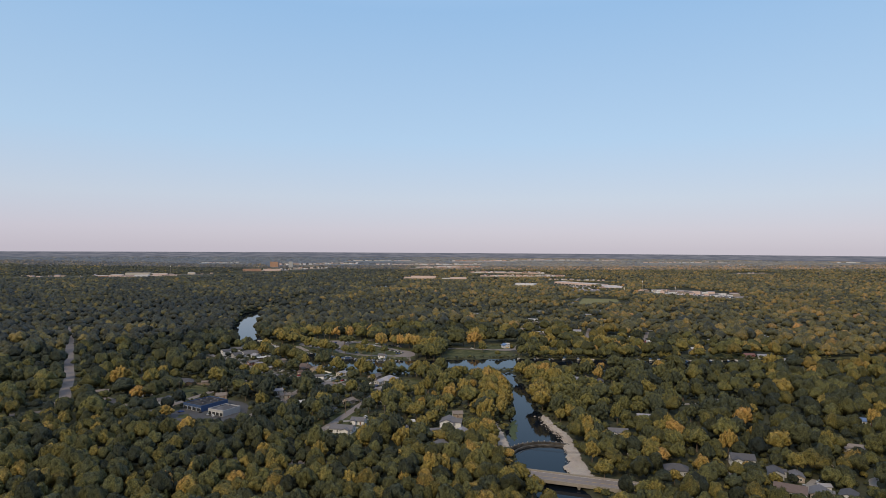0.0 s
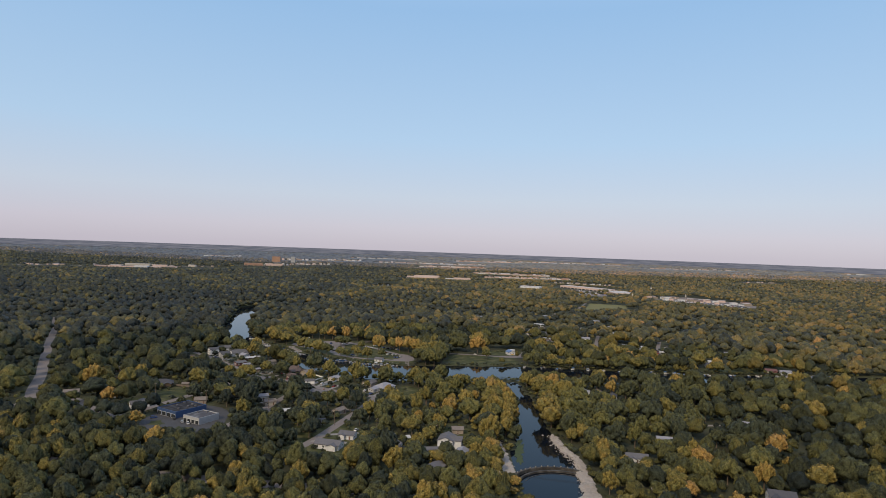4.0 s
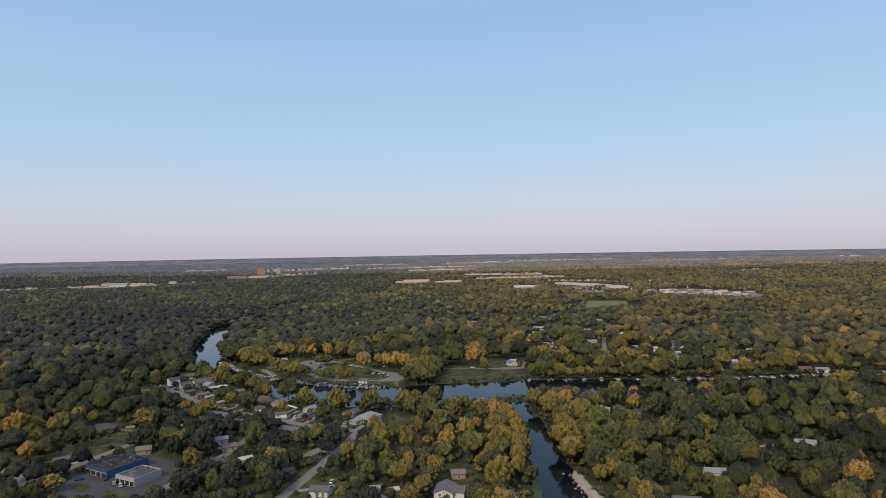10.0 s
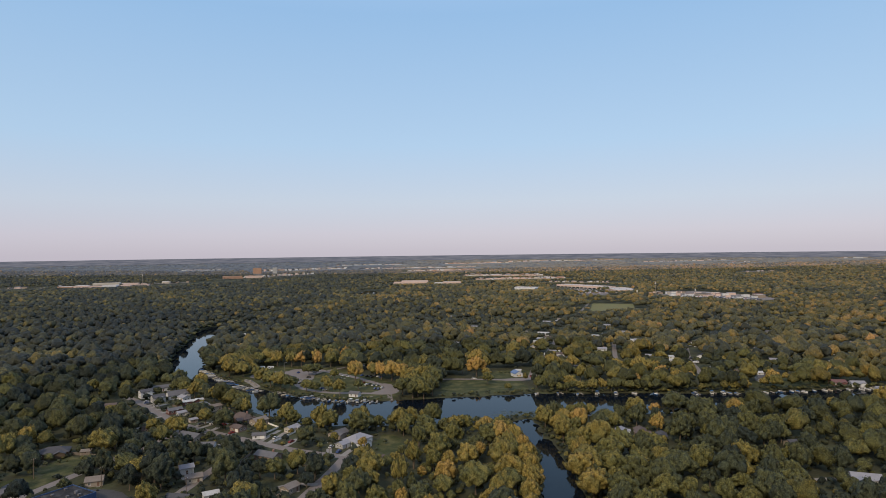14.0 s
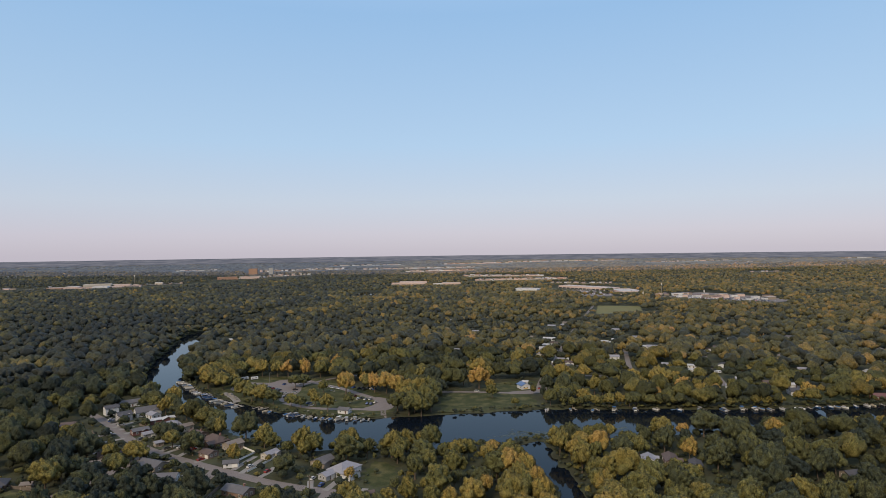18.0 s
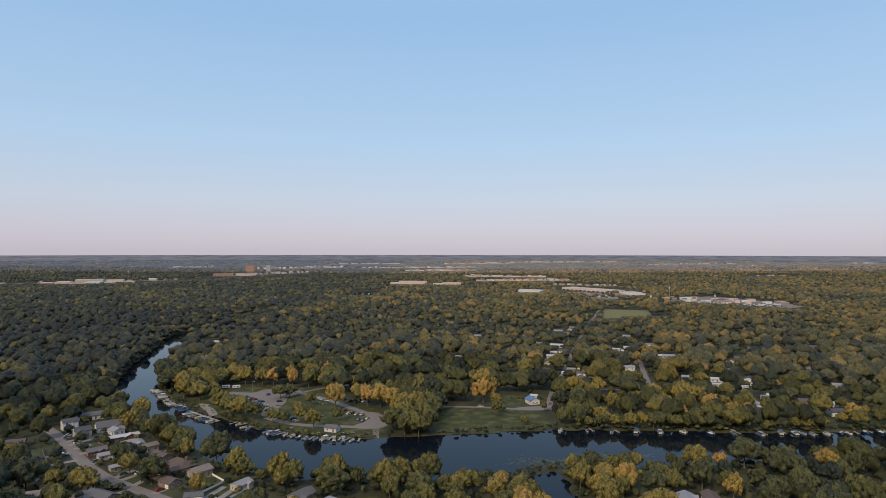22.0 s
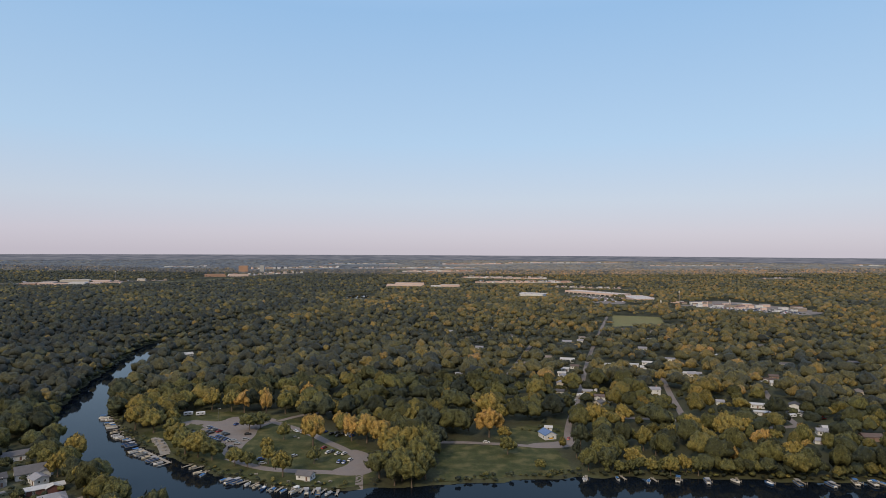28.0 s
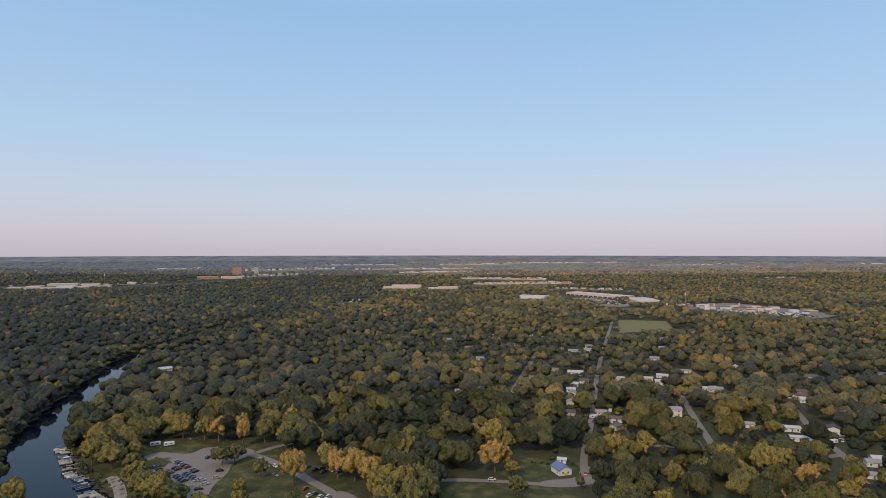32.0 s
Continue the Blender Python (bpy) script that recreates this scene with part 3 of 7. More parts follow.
def low_growth(x, y, h):
    """The height that growth keeps to on the south side of yards, roofs and water."""
    top = np.full(len(x), 99.0)
    for sx, sy, half, z, reach in SHOW:
        dy = sy - y
        sel = (np.abs(x - sx * (1 - np.clip(dy, 0, 400) / (sy - 380 if sy > 700 else 400))) < half) & (dy > -3) & (dy < reach)
        slope = min(0.32, (118 - float(land(np.array([sx]), np.array([sy]))[0]) * (sy > 2600)) / max(math.hypot(sx, sy - 300), 100))
        top[sel] = np.minimum(top[sel], z + 2.0 + slope * np.clip(dy[sel], 0, None))
    return top


def ico(sub):
    bm = bmesh.new()
    bmesh.ops.create_icosphere(bm, subdivisions=sub, radius=1.0)
    v = np.array([q.co[:] for q in bm.verts])
    f = np.array([[q.index for q in p.verts] for p in bm.faces])
    bm.free()
    return v, f


ICO = {k: ico(k) for k in (1, 2, 3, 4)}
ICO1 = ICO[1]

# ---- building blocks ----
def part(name, bm, mat, parent, label="", at=None):
    me = bpy.data.meshes.new(name)
    bm.to_mesh(me)
    bm.free()
    me.materials.append(mat)
    ob = new(name, me)
    ob.parent = parent
    if at is not None:
        ob.matrix_local = at
    return tagged(ob, label)


def again(name, ob, parent, at):
    o = new(name, ob.data)
    o.parent = parent
    o.matrix_local = at
    return o


def box(bm, x0, x1, y0, y1, z0, z1):
    v = [bm.verts.new(p) for p in ((x0, y0, z0), (x1, y0, z0), (x1, y1, z0), (x0, y1, z0), (x0, y0, z1), (x1, y0, z1), (x1, y1, z1), (x0, y1, z1))]
    for f in ((3, 2, 1, 0), (4, 5, 6, 7), (0, 1, 5, 4), (1, 2, 6, 5), (2, 3, 7, 6), (3, 0, 4, 7)):
        bm.faces.new([v[i] for i in f])
    return v


def boxed(*dims):
    bm = bmesh.new()
    for d in dims:
        box(bm, *d)
    return bm


def tube(bm, a, b, ra, rb, k=8):
    a, b = Vector(a), Vector(b)
    q = (b - a).to_track_quat("Z", "Y")
    rings = []
    for p, r in ((a, ra), (b, rb)):
        rings.append([bm.verts.new(p + q @ Vector((math.cos(i / k * 6.283) * r, math.sin(i / k * 6.283) * r, 0))) for i in range(k)])
    for i in range(k):
        bm.faces.new((rings[0][i], rings[0][(i + 1) % k], rings[1][(i + 1) % k], rings[1][i]))
    bm.faces.new(rings[0][::-1]), bm.faces.new(rings[1])


def thing(name, x, y, rot=0, label="", category="", group="", z=None):
    o = new(name)
    o.location = (x, y, float(land(np.array([float(x)]), np.array([float(y)]))[0]) if z is None else z)
    o.rotation_euler = (0, 0, radians(rot))
    return tagged(o, label, category, group)


ROOFS = {"grey": material("grey_shingles", (0.12, 0.118, 0.128), 0.9, vary=0.25, scale=0.5, fine=4, rand=0.3),
         "dark": material("dark_shingles", (0.075, 0.075, 0.085), 0.9, vary=0.25, scale=0.5, fine=4, rand=0.3),
         "brown": material("brown_shingles", (0.115, 0.088, 0.082), 0.9, vary=0.25, scale=0.5, fine=4, rand=0.3),
         "tan": material("tan_shingles", (0.19, 0.165, 0.15), 0.9, vary=0.25, scale=0.5, fine=4, rand=0.3),
         "white": material("white_metal_roof", (0.46, 0.46, 0.47), 0.6, vary=0.2, scale=0.4, fine=3, dirt=(0.36, 0.36, 0.36)),
         "blue": material("blue_metal_roof", (0.10, 0.16, 0.30), 0.45, vary=0.15, scale=0.4, fine=3),
         "pale": material("pale_grey_shingles", (0.25, 0.25, 0.28), 0.85, vary=0.2, scale=0.5, fine=4, rand=0.2),
         "red": material("red_roof", (0.15, 0.078, 0.075), 0.7, vary=0.2, scale=0.5, fine=4)}
WALLS = {"white": material("white_siding", (0.62, 0.635, 0.665), 0.7, vary=0.15, scale=0.4, fine=3, dirt=(0.48, 0.49, 0.51)),
         "cream": material("cream_siding", (0.45, 0.42, 0.375), 0.75, vary=0.12, scale=0.4, fine=3),
         "grey": material("grey_siding", (0.34, 0.35, 0.37), 0.75, vary=0.12, scale=0.4, fine=3),
         "brick": material("brown_brick", (0.23, 0.165, 0.14), 0.85, vary=0.25, scale=0.6, fine=6),
         "tan": material("tan_siding", (0.29, 0.25, 0.215), 0.8, vary=0.15, scale=0.4, fine=3),
         "blue": material("blue_painted_wall", (0.04, 0.075, 0.17), 0.6, vary=0.12, scale=0.3, fine=3),
         "red": material("red_siding", (0.15, 0.07, 0.065), 0.7, vary=0.15, scale=0.4, fine=3),
         "dark": material("dark_wood_wall", (0.10, 0.075, 0.055), 0.8, vary=0.2, scale=0.5, fine=4)}
TRIM = material("white_trim", (0.75, 0.74, 0.72), 0.6, vary=0.08)
GLASS = material("dark_window_glass", (0.03, 0.035, 0.04), 0.08, vary=0.1, spec=0.6)
DOORS = material("painted_door", (0.16, 0.10, 0.08), 0.6, vary=0.4, rand=1.0)
BRICK = material("chimney_brick", (0.26, 0.15, 0.12), 0.9, vary=0.25, fine=8)
WINDOW_FRAME = boxed((-0.65, 0.65, -0.05, 0.06, 0, 0.12), (-0.65, 0.65, -0.05, 0.06, 1.28, 1.4), (-0.65, -0.53, -0.05, 0.06, 0.12, 1.28), (0.53, 0.65, -0.05, 0.06, 0.12, 1.28), (-0.04, 0.04, -0.05, 0.05, 0.12, 1.28))
WINDOW_PANE = boxed((-0.53, 0.53, -0.03, 0.02, 0.12, 1.28))
WF, WP = bpy.data.meshes.new("window"), bpy.data.meshes.new("pane")
WINDOW_FRAME.to_mesh(WF), WINDOW_PANE.to_mesh(WP)
WFAR = bpy.data.meshes.new("window")
WINDOW_FRAME.to_mesh(WFAR)
wv = [v.co[:] for v in WFAR.vertices] + [(-0.53, 0.03, 0.12), (0.53, 0.03, 0.12), (0.53, 0.03, 1.28), (-0.53, 0.03, 1.28)]
wp = [tuple(p.vertices) for p in WFAR.polygons] + [(len(wv) - 1, len(wv) - 2, len(wv) - 3, len(wv) - 4)]
WFAR = bpy.data.meshes.new("window")
WFAR.from_pydata(wv, [], wp)
WFAR.materials.append(TRIM), WFAR.materials.append(GLASS)
WFAR.polygons[len(wp) - 1].material_index = 1
WF.materials.append(TRIM), WP.materials.append(GLASS)


def window(parent, m):
    """A window with its pane; walls that turn away from the river valley's south side have none in view."""
    rz = parent.rotation_euler.z + m.to_euler().z
    if math.cos(rz) > 0.35:
        return None
    if parent.location.y > 780:
        o = new("window", WFAR)
        o.parent, o.matrix_local = parent, m
        return o
    o = new("window", WF)
    o.parent, o.matrix_local = parent, m
    p = new("pane", WP)
    p.parent = o
    return o


def gable_roof(bm, w, d, h, rise, over, thick=0.22, x=0.0, y=0.0):
    """Two slabs with eaves, meeting at a ridge along x."""
    for s in (-1, 1):
        k = rise / (d / 2)
        e = d / 2 + over
        pts = [(-w / 2 - over, 0, h + rise), (w / 2 + over, 0, h + rise), (w / 2 + over, s * e, h + rise - k * e), (-w / 2 - over, s * e, h + rise - k * e)]
        lo = [bm.verts.new((x + p[0], y + p[1], p[2])) for p in pts]
        hi = [bm.verts.new((x + p[0], y + p[1], p[2] + thick)) for p in pts]
        fl = [(0, 1, 2, 3)]
        quads = [lo, hi[::-1]] + [[lo[i], hi[i], hi[(i + 1) % 4], lo[(i + 1) % 4]] for i in range(4)]
        for q in quads:
            bm.faces.new(q[::-1] if s > 0 else q)


def hip_roof(bm, w, d, h, rise, over, x=0.0, y=0.0):
    a, b = w / 2 + over, d / 2 + over
    r = max(0.3, a - b)
    e = [bm.verts.new((x + p[0], y + p[1], h)) for p in ((-a, -b), (a, -b), (a, b), (-a, b))]
    f = [bm.verts.new((x + p[0], y + p[1], h + 0.2)) for p in ((-a, -b), (a, -b), (a, b), (-a, b))]
    t = [bm.verts.new((x - r, y, h + 0.2 + rise)), bm.verts.new((x + r, y, h + 0.2 + rise))]
    bm.faces.new(e[::-1])
    for i in range(4):
        bm.faces.new((e[i], e[(i + 1) % 4], f[(i + 1) % 4], f[i]))
    bm.faces.new((f[0], f[1], t[1], t[0])), bm.faces.new((f[1], f[2], t[1])), bm.faces.new((f[2], f[3], t[0], t[1])), bm.faces.new((f[3], f[0], t[0]))


def gable_body(w, d, h, rise):
    bm = bmesh.new()
    p = [(-w / 2, -d / 2), (w / 2, -d / 2), (w / 2, d / 2), (-w / 2, d / 2)]
    lo = [bm.verts.new((*q, -0.3)) for q in p]
    hi = [bm.verts.new((*q, h)) for q in p]
    if rise:
        ra, rb = bm.verts.new((-w / 2, 0, h + rise)), bm.verts.new((w / 2, 0, h + rise))
    bm.faces.new((lo[0], lo[1], hi[1], hi[0])), bm.faces.new((lo[2], lo[3], hi[3], hi[2]))
    bm.faces.new((lo[1], lo[2], hi[2], rb, hi[1]) if rise else (lo[1], lo[2], hi[2], hi[1]))
    bm.faces.new((lo[3], lo[0], hi[0], ra, hi[3]) if rise else (lo[3], lo[0], hi[0], hi[3]))
    bm.faces.new((hi[0], hi[1], rb, ra) if rise else hi)
    if rise:
        bm.faces.new((hi[2], hi[3], ra, rb))
    return bm




def house(x, y, w, d, rot, roof, wall, label, h=2.9, rise=None, hip=False, wing=None, garage=False, chimney=False, name="house", show=30, porch=False):
    """A house: walls, roof, windows with panes, door; a wing (x, y, w, d), garage door, chimney and porch where it has them."""
    if y > 780:
        w, d = w * 0.84, d * 0.86
    if wing is None and name == "house" and w > 8.5 and (int(abs(x) * 3 + y) % 5) < 3 and y < 1000:
        s = 1 if int(x + y) % 2 else -1
        wing = (s * w * 0.24, -d * 0.45, w * 0.36, d * 0.62)
    rise = d * 0.21 if rise is None else rise
    o = thing(name, x, y, rot, label, "house" if name == "house" else name.replace("_", " "))
    part("wall", gable_body(w, d, h, 0 if hip else rise), WALLS[wall], o)
    bm = bmesh.new()
    hip_roof(bm, w, d, h, rise, 0.5) if hip else gable_roof(bm, w, d, h, rise, 0.5)
    r = part("roof", bm, ROOFS[roof], o)
    if wing:
        wx, wy, ww, wd = wing
        part("wall", gable_body(wd, ww, h - 0.1, wd and ww * 0.2), WALLS[wall], o, at=pose(wx, wy, 0, 0, 0, 90))
        bm = bmesh.new()
        gable_roof(bm, wd, ww, h - 0.1, ww * 0.2, 0.45)
        part("roof", bm, ROOFS[roof], o, at=pose(wx, wy, 0.02, 0, 0, 90))
    floors = 2 if h > 4.5 else 1
    n = max(1, int(w / 3.6))
    for fl in range(floors):
        for i in range(n):
            px = -w / 2 + (i + 0.5) * w / n
            if fl == 0 and i == n // 2 and n > 1:
                continue
            window(o, pose(px, -d / 2, 0.9 + fl * 2.7, 0, 0, 180))
            window(o, pose(px, d / 2, 0.9 + fl * 2.7))
        for s in (-1, 1):
            window(o, pose(s * w / 2, 0.2 * d, 0.9 + fl * 2.7, 0, 0, -90 * s))
            window(o, pose(s * w / 2, -0.2 * d, 0.9 + fl * 2.7, 0, 0, -90 * s))
    px = -w / 2 + (n // 2 + 0.5) * w / n
    part("door", boxed((px - 0.5, px + 0.5, -d / 2 - 0.06, -d / 2 + 0.03, 0.1, 2.15)), DOORS, o)
    if y < 780:
        part("step", boxed((px - 0.9, px + 0.9, -d / 2 - 1.2, -d / 2 - 0.07, -0.2, 0.12)), CONCRETE, o)
    if garage:
        part("garage_door", boxed((w / 2 - 3.4, w / 2 - 0.7, -d / 2 - 0.07, -d / 2 + 0.02, 0.02, 2.2)), TRIM, o)
    if chimney:
        part("chimney", boxed((w * 0.2, w * 0.2 + 0.9, 0.4, 1.2, h, h + rise + 1.0), (w * 0.2 - 0.08, w * 0.2 + 0.98, 0.32, 1.28, h + rise + 1.0, h + rise + 1.15)), BRICK, o)
    if porch:
        part("porch_roof", boxed((-w * 0.3, w * 0.3, -d / 2 - 2.4, -d / 2 - 0.02, h - 0.45, h - 0.25)), ROOFS[roof], o)
        for s in (-1, 1):
            part("porch_post", boxed((s * w * 0.28 - 0.08, s * w * 0.28 + 0.08, -d / 2 - 2.3, -d / 2 - 2.14, 0, h - 0.45)), TRIM, o)
    q = max(w, d) / 2 + 1.6
    OPEN.append([(x - q, y - q), (x + q, y - q), (x + q, y + q), (x - q, y + q)])
    if show:
        seen_point(x, y, q + (2.5 if y > 780 else 0.5), 1.2 if y > 780 else 1.8, show * (1.2 if y > 780 else 1.0))
    return o


# ---- houses between the street and the river ----
S = -37
house(-65, 402, 15, 8.5, -12, "grey", "white", "low white ranch house with a grey shingle roof", garage=True, show=40)
house(-57, 421, 9.5, 7, -12, "grey", "white", "small white house with grey gable roof", show=40)
house(-31, 423, 5, 4, 10, "pale", "white", "white garden shed with pale roof", name="shed", h=2.2)
house(-29, 404, 10, 8, 70, "grey", "white", "white house half hidden by trees", show=16)
house(4, 412, 12, 9, 80, "grey", "white", "white two-storey house with grey roof and porch", h=5.2, porch=True, show=40, wing=(0, -6, 8, 7))
house(-2, 371, 9, 7, 60, "grey", "white", "white house with grey roof below a paved yard", show=26)
house(13, 396, 8, 6.5, 80, "pale", "white", "white house with pale roof beside a paved yard", show=30)
house(-23, 396, 6, 5, 15, "dark", "white", "small white house with dark roof among trees", show=24)
house(11, 440, 7, 6, 5, "tan", "tan", "tan cottage with tan roof", show=36)
house(-4, 396, 10, 8, 10, "grey", "white", "white house with grey roof beside parked cars", show=30)
house(-21, 420, 4, 4, 20, "white", "white", "small white shed among trees", name="shed", h=2.4, show=14)
house(-96, 525, 14, 8, S + 10, "grey", "brick", "brick ranch house with a grey roof and a white rooftop strip", show=40, chimney=True)
house(-113, 566, 8, 5, S + 50, "grey", "white", "white garage with grey roof", name="garage", h=2.6, garage=True, show=36)
house(-95, 580, 9, 6, 60, "pale", "cream", "cream gable house with pale roof", show=36)
house(-48, 553, 15, 11, 55, "pale", "white", "large hipped house with pale grey roof", hip=True, rise=3, wing=(-4, -8, 8, 7), garage=True, show=40)
house(-62, 566, 11, 8, 55, "grey", "tan", "house with grey roof beside the river", show=24)
house(-56, 545, 7, 6, 55, "pale", "grey", "garage with pale roof", name="garage", garage=True, h=2.6, show=26)
house(-132, 584, 9, 7, S + 4, "brown", "brick", "brick garage with brown roof", name="garage", garage=True, h=2.6, show=36)
house(-136, 607, 16, 9, S, "brown", "brick", "long brick house with brown hipped roof", hip=True, rise=3.2, show=40, wing=(4, -6, 6, 6), chimney=True)
house(-122, 597, 10, 8, 53, "tan", "tan", "tan house with tan gable roof", h=3.6, show=36)
house(-153, 622, 12, 8, S, "brown", "brick", "brick house with brown gable roof and chimney", chimney=True, show=30)
house(-167, 638, 8, 6, 50, "tan", "cream", "cream gabled cottage on the river bank", h=3.6, show=26)
house(-181, 646, 11, 8, S + 75, "pale", "grey", "grey house with broken-up pale roof", hip=True, wing=(3, -5, 5, 5), show=34)
house(-194, 659, 19, 6, S + 75, "white", "red", "long house with white metal roof and red end wall", h=2.8, rise=0.7, show=34)
house(-195, 632, 10, 6, S + 80, "grey", "red", "grey-roofed house with a dull red wall", show=36)
house(-186, 625, 8, 5, S + 80, "pale", "grey", "garage with pale grey roof", name="garage", h=2.6, garage=True, show=36)
house(-171, 606, 5, 4, S + 80, "pale", "tan", "small shed with pale roof", name="shed", h=2.3, show=30)
house(-213, 682, 17, 10, S + 75, "grey", "white", "large house with long grey roof", h=3.4, rise=2.8, show=34)
house(-223, 667, 9, 8, S + 80, "dark", "grey", "blue-grey house with two front gables", h=4.6, wing=(-2, -4, 5, 5), show=36)
house(-241, 684, 9, 7, S + 80, "dark", "white", "white two-storey house with dark roof", h=5.4, show=36)
house(-240, 708, 17, 8, S + 75, "grey", "white", "white house with long grey roof", h=3.2, show=30)
house(-204, 672, 8, 7, S, "pale", "white", "white house with pale roof", show=24)
house(-189, 583, 12, 8, S + 60, "brown", "tan", "low house with reddish brown roof", show=24)
house(-252, 646, 12, 8, 20, "brown", "dark", "dark cottage with brown roof under trees", show=20)
house(-156, 565, 15, 9, S + 10, "grey", "tan", "low house with broad grey roof", wing=(-4, -6, 6, 7), show=30)
house(-140, 545, 12, 7, S + 40, "grey", "white", "low white house with grey roof", show=26)
house(-135, 505, 7, 6, 30, "pale", "white", "small white gabled house", h=3.4, show=34)
house(-122, 464, 11, 8, -10, "dark", "dark", "dark house under trees", show=20)
house(-126, 492, 8, 6, 30, "tan", "cream", "cream shed beside a drive", name="shed", show=22)
house(-190, 566, 8, 7, 20, "tan", "tan", "tan cottage among trees", show=18)
house(-72, 476, 8, 6, 60, "tan", "tan", "cottage with tan roof", show=30)
house(-31, 520, 4, 3.5, 20, "brown", "cream", "small garden shed with brown roof", name="shed", h=2.2, show=28)
house(-80, 449, 6, 5, 15, "grey", "white", "small white outbuilding with grey roof", name="shed", h=2.4, show=20)
house(-109, 470, 7, 5, 30, "white", "white", "small white outbuilding with white roof", name="shed", h=2.4, show=20)
house(-213, 474, 12, 7, 35, "grey", "white", "white gabled house with grey roof", wing=(3, 5, 5, 5), show=40)
house(-226, 537, 16, 10, 22, "dark", "dark", "dark brown house with dark hipped roof", hip=True, rise=2.6, show=34)
house(-208, 539, 5, 4, 10, "tan", "tan", "tan garden shed behind a fence", name="shed", h=2.3, show=24)
house(-176, 490, 8, 7, 20, "tan", "tan", "tan bungalow with tan roof", show=24)
house(-240, 500, 10, 7, 30, "grey", "white", "white house half hidden by trees", show=18)
house(-282, 484, 9, 7, 25, "grey", "grey", "grey house beside the road junction", show=26)
house(-276, 498, 10, 7, 25, "tan", "tan", "tan house beside the road", show=26)
house(-291, 583, 11, 8, 20, "dark", "dark", "dark roofed house deep in the wood", show=14)

# ---- east of the channel ----
house(114, 398, 12, 8, -10, "grey", "white", "grey roofed house under trees", show=30)
house(143, 434, 10, 7, -10, "pale", "cream", "cream house with pale roof", show=30)
house(126, 330, 12, 8, -15, "dark", "grey", "house with dark hipped roof", hip=True, rise=2.6, show=30)
house(167, 342, 12, 9, -15, "dark", "white", "two-storey house with dark roof and white dormers", h=5.2, wing=(-3, -5, 5, 4), show=24)
house(177, 326, 9, 7, 70, "dark", "grey", "grey gabled house with dark roof", h=3.4, show=22)
house(186, 322, 8, 6, 70, "grey", "tan", "tan garage with grey roof", name="garage", h=2.8, garage=True, show=20)
house(172, 303, 14, 10, -30, "brown", "white", "white house with broad brown roof", show=34)
house(184, 299, 10, 8, 60, "grey", "tan", "tan house with grey roof", show=24)
house(196, 296, 10, 7, 50, "dark", "white", "white gabled house with dark roof", show=28)
house(192, 309, 6, 4, -5, "pale", "white", "white camper shelter beside houses", name="shed", h=2.3, show=28)
house(149, 324, 6, 5, -10, "pale", "white", "small outbuilding with pale roof", name="shed", h=2.3, show=20)
house(216, 475, 13, 9, -20, "pale", "white", "white house with pale roof and dark windows", show=34, wing=(-3, -5, 5, 5))
house(246, 368, 11, 8, -20, "tan", "cream", "cream house half hidden by trees", show=22)
house(294, 426, 9, 7, -20, "blue", "white", "house with blue-grey roof under trees", show=20)
house(118, 557, 9, 7, 75, "pale", "white", "white gabled house with pale roof by the river", h=3.8, show=36)
house(131, 559, 12, 7, 80, "brown", "brick", "house with brown roof by the river", show=30)
house(141, 550, 9, 6, 75, "dark", "white", "white gabled house with dark roof", show=26)
house(214, 532, 10, 7, 10, "dark", "tan", "dark roofed cottage deep in trees", show=18)

# ---- north bank ----
store = house(77, 749, 9.5, 8, 108, "blue", "white", "white store with a blue metal roof and yellow front panel", h=3.2, rise=2.0, name="store", show=0)
YELLOW = material("yellow_panel", (0.62, 0.38, 0.03), 0.6, vary=0.08)
part("front_panel", boxed((-4.86, -4.76, -1.7, 1.3, 0.6, 1.4)), YELLOW, store, "yellow front panel")
house(81, 766, 5, 4, -14, "white", "white", "small white shed behind the store", name="shed", h=2.3, show=0)
R = -17
house(137, 972, 9, 7, R, "white", "white", "white house close to a street", show=30)
house(129, 950, 9, 6, R, "white", "white", "white cottage close to a street", show=30)
house(150, 986, 10, 7, R, "brown", "white", "house with brown roof close to a street", show=30)
house(201, 1168, 12, 8, R, "pale", "white", "pale house beside a long street", show=34)
house(331, 936, 10, 7, R, "brown", "brick", "low house with brown roof among trees", show=30)
house(272, 762, 9, 6, -10, "white", "white", "white shed among trees by the river", name="shed", show=30)
house(131, 1040, 13, 8, R, "tan", "cream", "cream bungalow with tan roof", show=34)
house(151, 1026, 18, 8, R, "white", "white", "long white house with pale roof", show=34)
house(127, 936, 9, 7, R + 90, "pale", "white", "white cottage on a street", show=34)
house(117, 900, 8, 7, R + 90, "pale", "cream", "pinkish cream gabled house", h=4, show=34)
house(111, 872, 8, 7, R, "dark", "grey", "grey house with dark roof", show=26)
house(135, 872, 9, 6, R, "pale", "white", "white house with pale roof", show=34)
house(141, 853, 13, 7, R, "brown", "white", "white house with brown low roof", show=34)
house(134, 834, 9, 7, R + 60, "grey", "cream", "grey roofed house at a street corner", show=34)
house(190, 868, 12, 8, R + 12, "pale", "white", "white two-storey farmhouse with pale roof", h=5.6, show=45, chimney=True)
house(27, 946, 7, 6, 10, "pale", "white", "small white house deep in the wood", show=30)
house(66, 958, 11, 8, R, "dark", "dark", "dark roofed house among trees", show=20)
house(222, 980, 12, 7, R, "white", "white", "white house with several gables", wing=(2, -4, 5, 5), show=34)
house(234, 1008, 13, 6, R, "white", "white", "long white house with white roof", show=34)
